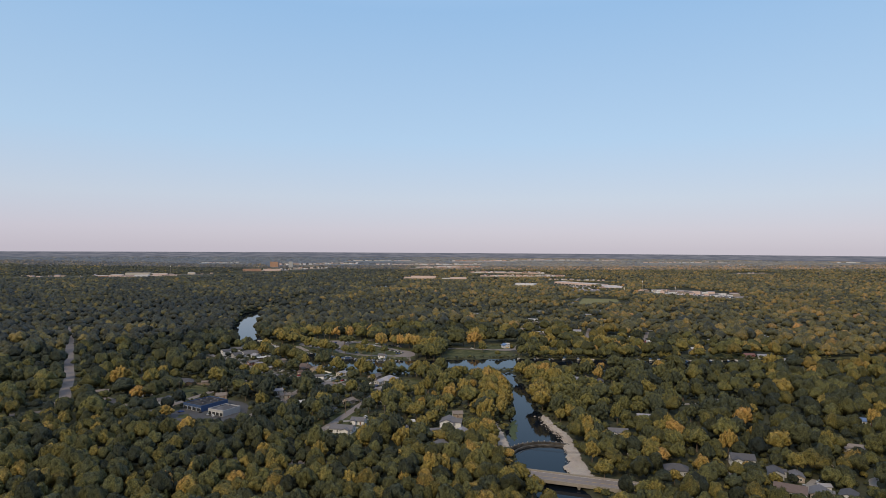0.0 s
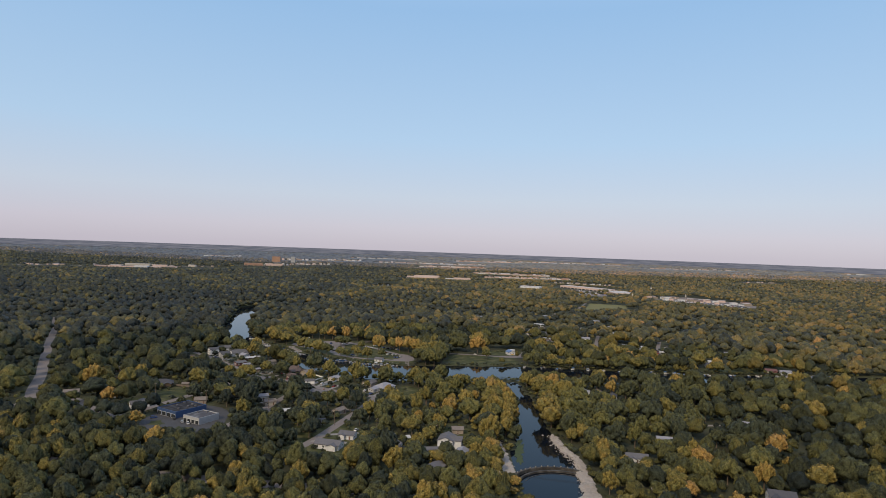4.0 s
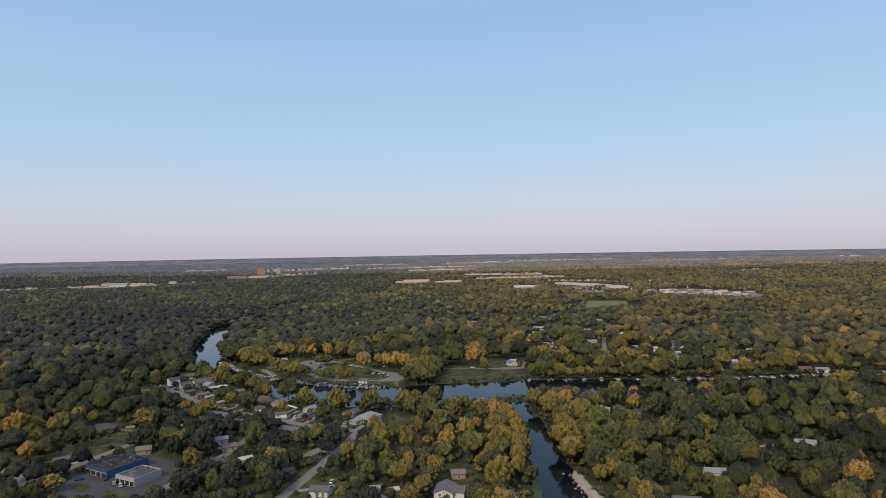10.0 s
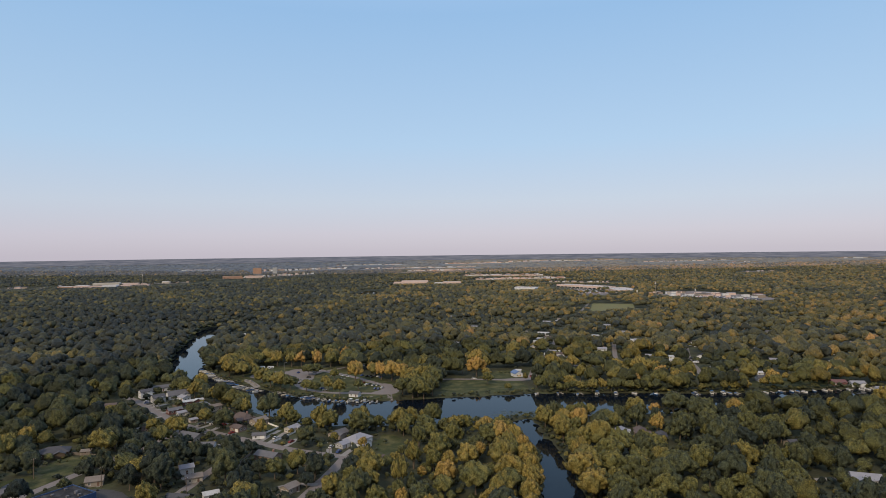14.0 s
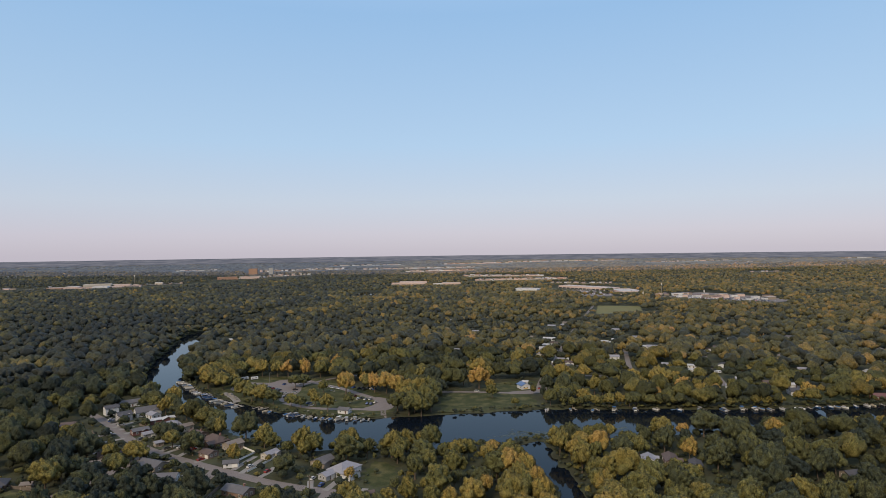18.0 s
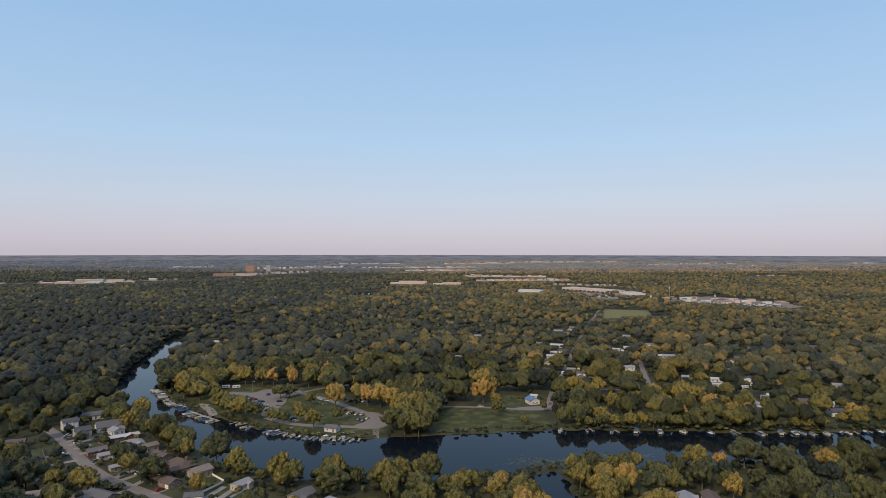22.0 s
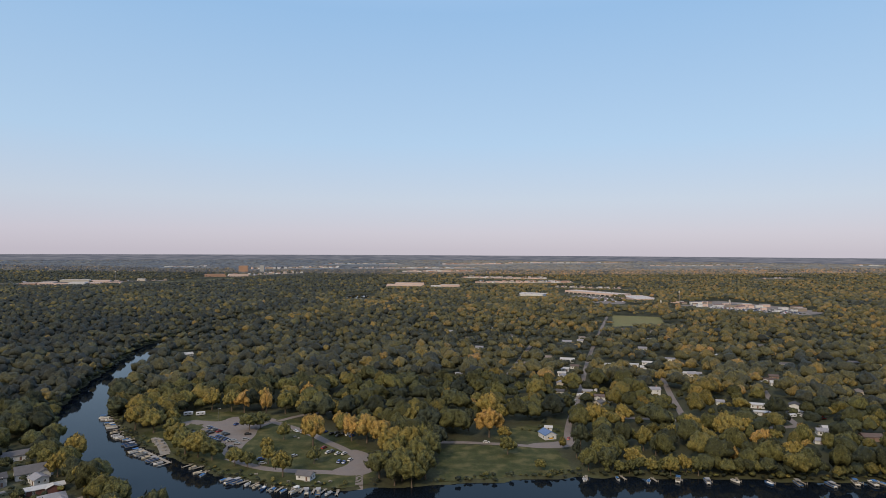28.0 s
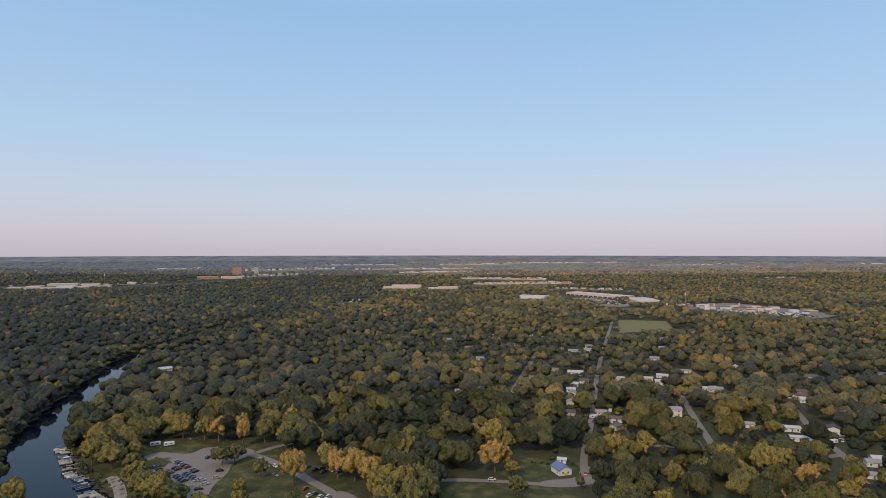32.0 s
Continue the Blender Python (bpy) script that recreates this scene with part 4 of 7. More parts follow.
house(216, 997, 10, 6, R, "white", "white", "white mobile home with low roof", rise=0.6, show=30)
house(103, 1002, 8, 6, R, "tan", "cream", "cream cottage in the wood", show=20)
house(180, 1160, 14, 8, R, "pale", "white", "white house with pale roof", show=34)
house(210, 1197, 12, 8, R, "tan", "white", "white house among trees", show=30)
house(262, 1105, 12, 8, R, "pale", "white", "pale house among trees", show=34)
house(188, 998, 11, 6, R, "white", "white", "white mobile home with pale roof", rise=0.6, show=28)
house(259, 947, 15, 9, R, "pale", "cream", "cream house with pale roof and carport", wing=(4, -5, 6, 5), show=40)
house(268, 1032, 12, 7, R, "pale", "white", "pale house with flat roof", rise=0.6, show=30)
house(318, 922, 16, 8, R, "brown", "white", "long low house with reddish roof", rise=0.9, show=36)
house(257, 827, 13, 8, R, "white", "white", "white house with white roof", rise=0.8, show=36)
house(249, 804, 14, 6, R, "white", "white", "long white outbuilding with white roof", rise=0.6, show=30)
house(283, 820, 11, 9, R + 75, "dark", "white", "dark gabled house with white trim", h=4.2, show=36)
house(232, 836, 7, 6, R, "pale", "white", "small white cottage among trees", show=26)
house(264, 756, 8, 6, R, "pale", "white", "white cottage among trees", show=30)
house(250, 737, 7, 5, R, "pale", "white", "white shed by the river slope", name="shed", h=2.4, show=30)
o = house(292, 711, 13, 9, -8, "dark", "white", "white cottage with dark roof and river deck", h=3.4, show=40)
part("deck", boxed((-5.5, 5.5, -9.5, -4.6, 0.3, 0.5), (-5.5, 5.5, -9.5, -9.42, 0.503, 1.4), (-5.5, -5.42, -9.4, -4.6, 0.503, 1.4), (5.42, 5.5, -9.4, -4.6, 0.503, 1.4)), TRIM, o)
house(303, 737, 9, 5, -8, "white", "white", "white garage with white roof", name="garage", h=2.6, show=30)
house(288, 744, 12, 7, -8, "brown", "brick", "brick house with brown roof", show=24)
house(345, 692, 11, 8, -8, "red", "red", "dull red cottage on the river bank", show=36)
house(358, 687, 11, 7, -8, "pale", "white", "white river cottage with pale roof", show=36)
house(373, 678, 10, 7, -8, "pale", "white", "white cottage on the river bank", show=36)
house(345, 748, 10, 7, -8, "pale", "white", "pale house up the slope", show=26)
house(316, 907, 9, 7, R, "white", "white", "white cottage among trees", show=30)
house(295, 1290, 16, 8, R, "dark", "white", "dark roofed clubhouse below the playing field", show=30)
house(252, 950, 8, 6, R, "white", "white", "small white shed among trees", name="shed", show=26)
house(-279, 1054, 15, 9, 40, "white", "white", "white boathouse with pale roof by the upper river", show=34)
house(-409, 1185, 10, 7, 20, "pale", "white", "white house deep in the woods", show=34)
house(-22, 1348, 10, 7, 0, "pale", "white", "white house deep in the woods", show=34)
house(27, 1262, 12, 7, R, "pale", "white", "pale house among trees", show=26)
house(52, 1188, 12, 7, R, "tan", "cream", "cream house among trees", show=26)
house(70, 1386, 12, 7, R, "pale", "white", "pale house among trees", show=26)
for k, (hx, hy) in enumerate(((60, 1110), (150, 1290), (110, 1215), (240, 1300), (300, 1180), (330, 1050), (380, 1000), (370, 870), (420, 930), (440, 840), (460, 1010), (190, 1400), (90, 1300), (20, 1420), (420, 1130), (500, 900), (350, 800), (400, 780), (150, 1110), (330, 1260))):
    rr = ("pale", "white", "grey", "tan")[k % 4]
    house(hx, hy, 11 + k % 4, 7, R + 90 * (k % 2), rr, ("white", "cream", "white")[k % 3], {"pale": "pale roofed", "white": "white roofed", "grey": "grey roofed", "tan": "tan roofed"}[rr] + " house among suburban trees", show=24)


# ---- the blue building and its neighbour ----
def commercial(x, y, w, d, h, rot, wall, roof, label, bays=4, name="commercial_building", category="building", units=5, show=45, front="white"):
    """A flat-roofed building: walls, parapet, roof, shopfront bays with panes, roof units."""
    x, y, k = drawn_in(x, y)
    w, d, h = w * k, d * k, h * k
    o = thing(name, x, y, rot, label, category)
    part("wall", boxed((-w / 2, w / 2, -d / 2, d / 2, -0.3, h)), wall, o)
    part("roof", boxed((-w / 2 + 0.35, w / 2 - 0.35, -d / 2 + 0.35, d / 2 - 0.35, h + 0.004, h + 0.12)), roof, o)
    t = 0.35
    part("parapet", boxed((-w / 2, w / 2, -d / 2, -d / 2 + t, h + 0.003, h + 0.6), (-w / 2, w / 2, d / 2 - t, d / 2, h + 0.003, h + 0.6), (-w / 2, -w / 2 + t, -d / 2 + t, d / 2 - t, h + 0.003, h + 0.6), (w / 2 - t, w / 2, -d / 2 + t, d / 2 - t, h + 0.003, h + 0.6)), wall, o)
    r = random.Random(int(x * 7 + y))
    for i in range(units if y < 2300 else units // 3):
        ux, uy = r.uniform(-w * 0.4, w * 0.4), r.uniform(-d * 0.3, d * 0.4)
        part("roof_unit", boxed((ux - 0.7, ux + 0.7, uy - 0.6, uy + 0.6, h + 0.124, h + 0.9)), ROOFS["grey"], o)
    b = w / bays
    for i in range(bays if y < 2300 else 0):
        cx = -w / 2 + (i + 0.5) * b
        k = part("shopfront", boxed((cx - b * 0.42, cx + b * 0.42, -d / 2 - 0.09, -d / 2 + 0.02, 0.1, min(h * 0.7, 3.4))), WALLS[front], o)
        part("pane", boxed((cx - b * 0.38, cx + b * 0.38, -d / 2 - 0.13, -d / 2 - 0.094, 0.2, min(h * 0.66, 3.2))), GLASS, k)
    q = max(w, d) / 2 + 3
    OPEN.append([(x - w / 2 - 3, y - q), (x + w / 2 + 3, y - q), (x + w / 2 + 3, y + q), (x - w / 2 - 3, y + q)])
    seen_point(x, y, w / 2 + 4, 2, show)
    return o


DARKROOF = material("dark_flat_roof", (0.034, 0.034, 0.038), 0.95, vary=0.4, scale=0.25, fine=1.5, spec=0.08, dirt=(0.06, 0.06, 0.064))
GREYROOF = material("grey_flat_roof", (0.085, 0.085, 0.095), 0.95, spec=0.1, vary=0.3, scale=0.15, fine=1.5, dirt=(0.15, 0.15, 0.155))
PALEROOF = material("pale_flat_roof", (0.48, 0.42, 0.40), 0.8, vary=0.15, scale=0.05, fine=0.6, dirt=(0.45, 0.44, 0.42))
PINKWALL = material("pale_pink_masonry", (0.58, 0.45, 0.41), 0.85, vary=0.15, scale=0.05, fine=0.5)
ORANGE = material("orange_brick", (0.36, 0.23, 0.17), 0.85, vary=0.2, scale=0.05, fine=0.5)
commercial(-178, 463, 20, 24, 4.0, -31, WALLS["blue"], DARKROOF, "low blue commercial building with dark flat roof and white bays", 4, units=7)
commercial(-158, 446, 15, 16, 3.8, -28, WALLS["grey"], GREYROOF, "low white-fronted commercial building with grey flat roof", 4, units=2)

# ---- far shops, works and town ----
PINKROOF = material("pink_brown_roof", (0.34, 0.22, 0.17), 0.85, vary=0.25, scale=0.05, fine=0.5)
SOIL = material("dry_orange_soil", (0.40, 0.29, 0.215), 0.95, vary=0.3, scale=0.01, fine=0.08, dirt=(0.30, 0.25, 0.19))
commercial(463, 2068, 205, 45, 8, -58, PINKWALL, PALEROOF, "long pale shopping centre lit by the evening sun", 12, "shopping_centre", units=14, show=200)
commercial(520, 1878, 60, 120, 8, -2, PINKWALL, PALEROOF, "pale wing of the shopping centre", 5, "shopping_centre", units=8, show=200)
commercial(268, 1985, 72, 60, 9, -25, WALLS["white"], PALEROOF, "white department store with pale roof", 6, "store", units=5, show=200)
patch("parking", [(330, 1940), (400, 2070), (480, 1950), (470, 1810), (430, 1750), (380, 1810)], ASPHALT, 0.05, "large car park of the shopping centre", "parking")
seen_point(420, 1740, 50, 0, 130)


def far_cars(name, quads, n, label):
    """Many small parked cars, too far to tell apart, in rows inside the given squares."""
    vs, fs, r = [], [], random.Random(4)
    for _ in range(n):
        x0, y0, w, d = quads[r.randrange(len(quads))]
        cx, cy = x0 + round(r.uniform(0, w) / 3.2) * 3.2, y0 + round(r.uniform(0, d) / 16) * 16
        o = len(vs)
        vs += [(cx + a, cy + b, c) for a, b, c in ((-0.9, -2.2, 0.35), (0.9, -2.2, 0.35), (0.9, 2.2, 0.35), (-0.9, 2.2, 0.35), (-0.9, -2.2, 0.95), (0.9, -2.2, 0.95), (0.9, 2.2, 0.95), (-0.9, 2.2, 0.95), (-0.7, -1.0, 1.5), (0.7, -1.0, 1.5), (0.7, 1.2, 1.5), (-0.7, 1.2, 1.5))]
        fs += [tuple(o + i for i in f) for f in ((0, 1, 5, 4), (1, 2, 6, 5), (2, 3, 7, 6), (3, 0, 4, 7), (4, 5, 9, 8), (5, 6, 10, 9), (6, 7, 11, 10), (7, 4, 8, 11), (8, 9, 10, 11))]
    m = bpy.data.materials.new("mixed_car_paint")
    m.use_nodes = True
    nn, ll = m.node_tree.nodes, m.node_tree.links
    geo, ramp = nn.new("ShaderNodeNewGeometry"), nn.new("ShaderNodeValToRGB")
    ramp.color_ramp.interpolation = "CONSTANT"
    e = ramp.color_ramp.elements
    e[0].color, e[1].position, e[1].color = (0.6, 0.6, 0.6, 1), 0.4, (0.03, 0.03, 0.035, 1)
    for p, c in ((0.6, (0.3, 0.3, 0.31, 1)), (0.8, (0.05, 0.09, 0.22, 1)), (0.9, (0.3, 0.04, 0.04, 1))):
        e.new(p).color = c
    ll.new(geo.outputs["Random Per Island"], ramp.inputs[0]), ll.new(ramp.outputs[0], nn["Principled BSDF"].inputs["Base Color"])
    nn["Principled BSDF"].inputs["Roughness"].default_value = 0.3
    tagged(mesh_from(name, vs, fs, m), label, "cars", kind="stuff")


far_cars("far_parked_cars", [(385, 1830, 80, 200), (575, 1640, 110, 90), (640, 1560, 110, 90)], 520, "many small cars parked before the far shops")
FR = random.Random(11)


def far_block(x, y, w, d, h, wall, roof, flat=False, label="small pale building glimpsed among far trees"):
    if y > 2900:
        # too far to show parts: walls and roof in one mesh
        bm = boxed((-w / 2, w / 2, -d / 2, d / 2, -1, h))
        n = len(bm.faces)
        box(bm, -w / 2 - 0.2, w / 2 + 0.2, -d / 2 - 0.2, d / 2 + 0.2, h + 0.004, h + 0.5) if flat else gable_roof(bm, w, d, h, d * 0.16, 0.6)
        bm.faces.ensure_lookup_table()
        for f in bm.faces[n:]:
            f.material_index = 1
        o = part("far_building", bm, wall, None, at=pose(x, y, float(land(np.array([x]), np.array([y]))[0]), 0, 0, FR.uniform(-16, 16)))
        o.data.materials.append(roof)
        tagged(o, label, "building", "far buildings")
    else:
        o = thing("far_building", x, y, FR.uniform(-16, 16), label, "building", "far buildings")
        part("wall", boxed((-w / 2, w / 2, -d / 2, d / 2, -1, h)), wall, o)
        bm = bmesh.new()
        box(bm, -w / 2 - 0.2, w / 2 + 0.2, -d / 2 - 0.2, d / 2 + 0.2, h + 0.004, h + 0.5) if flat else gable_roof(bm, w, d, h, d * 0.16, 0.6)
        part("roof", bm, roof, o)
    OPEN.append([(x - w / 2 - 3, y - d / 2 - 14), (x + w / 2 + 3, y - d / 2 - 14), (x + w / 2 + 3, y + d / 2 + 3), (x - w / 2 - 3, y + d / 2 + 3)])


STREET_TREES = []


def strip(ax, ay, bx, by, deep, n, mat, text, wide=(14, 40), tall=(5, 9), category="open ground"):
    """Open ground along a far road, from a to b, with a scatter of buildings on it."""
    cx, cy = ax + (0 if abs(ax) < 200 else deep * 0.3 * ax / ay), ay + deep
    quad = [drawn_in(*p)[:2] for p in ((ax, ay), ((ax + bx) / 2, (ay + by) / 2), (bx, by), (bx, by + deep), ((ax + bx) / 2, (ay + by) / 2 + deep), (cx, cy))]
    patch("parking" if mat is ASPHALT else "field", quad, mat, 0.3, text, category, round_by=0)
    m = max(2, int(math.hypot(bx - ax, by - ay) / 60))
    for i in range(m + 1):
        px_, py_, k = drawn_in(ax + (bx - ax) * i / m, ay + (by - ay) * i / m)
        seen_point(px_, py_, 34 * max(k, 0.6), 1.0, 320 * k)
    for i in range(n * 4):
        t, u = FR.uniform(0, 1), FR.uniform(0.0, 1.0)
        px_, py_, k = drawn_in(ax + (bx - ax) * t, ay + (by - ay) * t + deep * u)
        STREET_TREES.append((px_, py_, k))
    n = n * 2 if n > 5 else n
    for i in range(n):
        t, u = (i + FR.uniform(0.1, 0.9)) / n, FR.uniform(0.1, 0.9)
        wall = FR.choice((PINKWALL, WALLS["white"], PINKWALL, WALLS["cream"], ORANGE if mat is SOIL else WALLS["tan"]))
        px_, py_, k = drawn_in(ax + (bx - ax) * t, ay + (by - ay) * t + deep * u)
        far_block(px_, py_, (wide[0] + (wide[1] - wide[0]) * FR.random() ** 2) * k * 0.55, FR.uniform(10, 18) * k, FR.uniform(*tall) * k * 0.8, wall, FR.choice((PALEROOF, ROOFS["pale"], ROOFS["tan"], PINKROOF, PINKROOF if mat is SOIL else GREYROOF)), FR.random() < 0.5)


# roadside shops right of the playing field
patch("parking", [(540, 1752), (600, 1660), (690, 1520), (790, 1560), (810, 1640), (730, 1880), (680, 1850), (640, 1760)], ASPHALT, 0.05, "roadside car parks between shops", "parking", round_by=1)
for k in range(9):
    seen_point(560 + 22 * k, 1735 - 26 * k, 26, 0.5, 150)
for k in range(26):
    t = k / 25
    sx_, sy_ = 560 + 165 * t + FR.uniform(-12, 70), 1750 - 190 * t + FR.uniform(-8, 110)
    far_block(sx_, sy_, FR.uniform(9, 26), FR.uniform(8, 14), FR.uniform(4, 6.5), FR.choice((WALLS["white"], PINKWALL, WALLS["cream"], WALLS["tan"])), FR.choice((PALEROOF, GREYROOF, ROOFS["white"], ROOFS["red"], ROOFS["pale"])), True, "small roadside shop with flat roof beside car parks")
# works on the western plain
strip(-1665, 2366, -1530, 2420, 60, 4, ASPHALT, "grey yards of works on the western plain", (20, 60))
strip(-1185, 2634, -1034, 2718, 60, 5, ASPHALT, "grey yards of works on the western plain", (20, 60))
for fx, fy, fw, fd, fh, wall, roof in ((-1345, 2425, 46, 60, 7, ORANGE, PALEROOF), (-1300, 2448, 44, 70, 9, PINKWALL, PALEROOF), (-1255, 2452, 50, 60, 7, PINKWALL, GREYROOF), (-1208, 2468, 48, 64, 8, WALLS["white"], PALEROOF),
                                       (-1168, 2500, 36, 40, 6, PINKWALL, PALEROOF), (-1262, 2545, 90, 40, 13, WALLS["cream"], PALEROOF), (-1130, 2555, 44, 40, 6, PINKWALL, GREYROOF), (-1185, 2570, 60, 40, 10, PINKWALL, PALEROOF)):
    commercial(fx, fy, fw, fd, fh, 19, wall, roof, "pale factory hall with flat roof beyond the woods", 5, "factory", units=6, show=330)
strip(-1560, 2420, -1420, 2500, 40, 4, ASPHALT, "pale yard beside the works")
patch("lawn", [drawn_in(*p)[:2] for p in ((-1090, 2540), (-1040, 2560), (-840, 2900), (-800, 2990), (-850, 3000), (-900, 2890))], DRYGRASS, 0.05, "pale strip of open grass in the woods", "lawn", round_by=1)
for k in range(6):
    seen_point(-1080 + 42 * k, 2560 + 70 * k, 40, 0.5, 260)
# the town: office blocks, then rows of low buildings behind
commercial(-1040, 3760, 48, 26, 34, 6, ORANGE, PALEROOF, "tall orange-brown office block above the woods", 6, "office_block", units=2, show=300)
commercial(-938, 3760, 24, 22, 36, 6, WALLS["grey"], GREYROOF, "tall grey office tower above the woods", 3, "office_block", units=1, show=300)
commercial(-975, 3130, 90, 30, 12, 22, ORANGE, PALEROOF, "long brick office building with pale roof", 6, "far_building", units=3, show=300)
commercial(-885, 3180, 80, 30, 10, 22, PINKWALL, PALEROOF, "long pale office building with flat roof", 6, "far_building", units=3, show=300)
strip(-1020, 3075, -838, 3204, 90, 6, ASPHALT, "car parks round far office buildings", (20, 46), (7, 12))
strip(-863, 3272, -700, 3573, 120, 12, ASPHALT, "town streets beyond the woods", (14, 36), (6, 12))
strip(-1160, 4100, -640, 4550, 260, 22, ASPHALT, "roofs and streets of a far town", (20, 56), (8, 16))
strip(-1820, 4566, -1593, 4700, 60, 6, ASPHALT, "pale yards far across the plain", (30, 70), (8, 10))
strip(-496, 4408, 299, 4600, 130, 18, ASPHALT, "row of far stores and their yards", (24, 70), (7, 12))
strip(-166, 3835, 255, 3990, 170, 14, SOIL, "dry orange building land far off", (20, 60), (5, 9))
strip(77, 5700, 699, 5900, 420, 10, SOIL, "dry orange field on the far plain", (40, 110), (8, 12))
strip(728, 6400, 2000, 6700, 200, 12, SOIL, "pale orange fields on the horizon", (60, 160), (9, 14))
strip(-900, 5600, -300, 5800, 140, 8, ASPHALT, "pale roofs on the far plain", (40, 90), (8, 12))
# halls and rows in the middle of the plain
commercial(-95, 2425, 118, 34, 8, 2, PINKWALL, PALEROOF, "long pale hall in the woods", 8, "far_building", units=5, show=290)
commercial(-78, 2500, 100, 26, 9, -2, PINKWALL, PALEROOF, "long pale hall with a bright wall", 8, "far_building", units=3, show=120)
commercial(60, 2390, 62, 30, 9, 4, PINKWALL, PALEROOF, "pale square hall in the woods", 4, "far_building", units=3, show=290)
commercial(12, 2400, 34, 24, 6, 4, WALLS["white"], PALEROOF, "low white hall in the woods", 3, "far_building", units=1, show=290)
strip(141, 3090, 500, 3000, 130, 16, SOIL, "orange rows of a building site", (24, 60), (5, 8))
strip(170, 2640, 540, 2700, 120, 16, SOIL, "orange strip of stores and open soil", (20, 56), (5, 8))
strip(420, 2400, 620, 2330, 50, 7, ASPHALT, "small stores behind the shopping centre", (12, 30), (5, 7))
strip(1850, 5500, 2804, 5900, 110, 12, ASPHALT, "pale roofs on the eastern plain", (40, 100), (8, 12))
strip(2337, 4960, 2515, 4964, 50, 3, ASPHALT, "white stores on the eastern plain", (50, 80), (8, 10))
strip(3900, 6000, 4400, 6200, 100, 5, ASPHALT, "pale halls near the horizon", (90, 160), (10, 14))
strip(1500, 3150, 1700, 3180, 36, 4, ASPHALT, "low roofs among eastern woods", (16, 40), (5, 7))
patch("water", [(-218, 1915), (-168, 1895), (-164, 1970), (-176, 2030), (-212, 2060), (-226, 1970)], WATER, 0.05, "small bright pond in the woods", "pond")
for k in range(4):
    seen_point(-192, 1900 + 40 * k, 38, 0, 190)


def mast(x, y, h, label):
    o = thing("radio_mast", x, y, 0, label, "mast", "radio masts")
    bm = bmesh.new()
    for i in range(3):
        a = i * 2.094
        tube(bm, (math.cos(a) * 0.9, math.sin(a) * 0.9, -0.2), (math.cos(a) * 0.4, math.sin(a) * 0.4, h), 0.22, 0.18, 5)
    part("tower", bm, WALLS["tan"], o)
    bm = bmesh.new()
    for i in range(6):
        tube(bm, (-1.6, 0, h - 3 - i * 0.8), (1.6, 0, h - 3 - i * 0.8), 0.3, 0.3, 5)
    part("antenna", bm, TRIM, o)


mast(568, 1749, 35, "tall pale radio mast by the shops")
mast(485, 1641, 22, "slim pale mast beside the playing field")
mast(585, 1545, 30, "slim pale mast beside the roadside shops")
mast(-1167, 2631, 44, "tall pale chimney-like mast by the factory")

# ---- river works ----
def weir():
    """A curved double weir: a high crest wall with posts, a lower wall inside it and a dark apron between."""
    o = thing("weir", 63, 356.5, 0, "curved dark concrete double weir across the channel", "weir", z=WATER_Z)
    for r0, r1, z1, nm in ((24.6, 26.0, 1.6, "crest"), (21.2, 22.4, 0.9, "lower_wall"), (18.6, 19.0, 0.12, "apron_sill")):
        bm = bmesh.new()
        n = 32
        ring = []
        for i in range(n + 1):
            a = radians(52 + (158 - 52) * i / n)
            ring.append([bm.verts.new((r * math.cos(a), r * math.sin(a), z)) for r, z in ((r0, -2.2), (r0, z1), (r1, z1), (r1, -2.2))])
        for p, q in zip(ring, ring[1:]):
            for i in range(4):
                bm.faces.new((p[i], q[i], q[(i + 1) % 4], p[(i + 1) % 4]))
        bm.faces.new(ring[0]), bm.faces.new(ring[-1][::-1])
        part(nm, bm, DARKCONC, o)
    for i in range(13):
        a = radians(56 + 98 * i / 12)
        part("post", boxed((25.3 * math.cos(a) - 0.3, 25.3 * math.cos(a) + 0.3, 25.3 * math.sin(a) - 0.3, 25.3 * math.sin(a) + 0.3, 1.704, 2.3)), CONCRETE, o)


DARKCONC = material("stained_concrete", (0.045, 0.042, 0.04), 0.9, vary=0.35, scale=0.3, fine=2, dirt=(0.085, 0.08, 0.075))
weir()


def bridge():
    o = thing("road_bridge", 71, 315, -19, "grey concrete road bridge with low parapets over the channel", "bridge", z=0)
    part("deck", boxed((-34, 34, -6.5, 6.5, 0.6, 1.5)), CONCRETE, o)
    part("roadway", boxed((-34, 34, -5.6, 5.6, 1.504, 1.58)), ASPHALT, o)
    for s in (-1, 1):
        part("parapet", boxed((-34, 34, s * 6.2 - 0.18, s * 6.2 + 0.18, 1.505, 2.35)), CONCRETE, o)
        part("lane_line", boxed((-34, 34, s * 5.2 - 0.07, s * 5.2 + 0.07, 1.584, 1.59)), TRIM, o)
    part("lane_line", boxed((-34, 34, -0.07, 0.07, 1.584, 1.59)), YELLOW, o)
    for px_ in (-18, 0, 18):
        bm = boxed((px_ - 0.6, px_ + 0.6, -5.5, 5.5, -3.6, -0.1), (px_ - 0.9, px_ + 0.9, -6.2, 6.2, -0.1, 0.597))
        part("pier", bm, CONCRETE, o)
    for s in (-1, 1):
        part("abutment", boxed((s * 30 - 4, s * 30 + 4, -6.4, 6.4, -3, 0.596)), CONCRETE, o)


bridge()
ribbon("road", [(101, 304.5), (140, 292), (190, 276), (260, 264), (340, 258)], 9, ASPHALT, 0.3, "grey road running east from the bridge", keep=1)
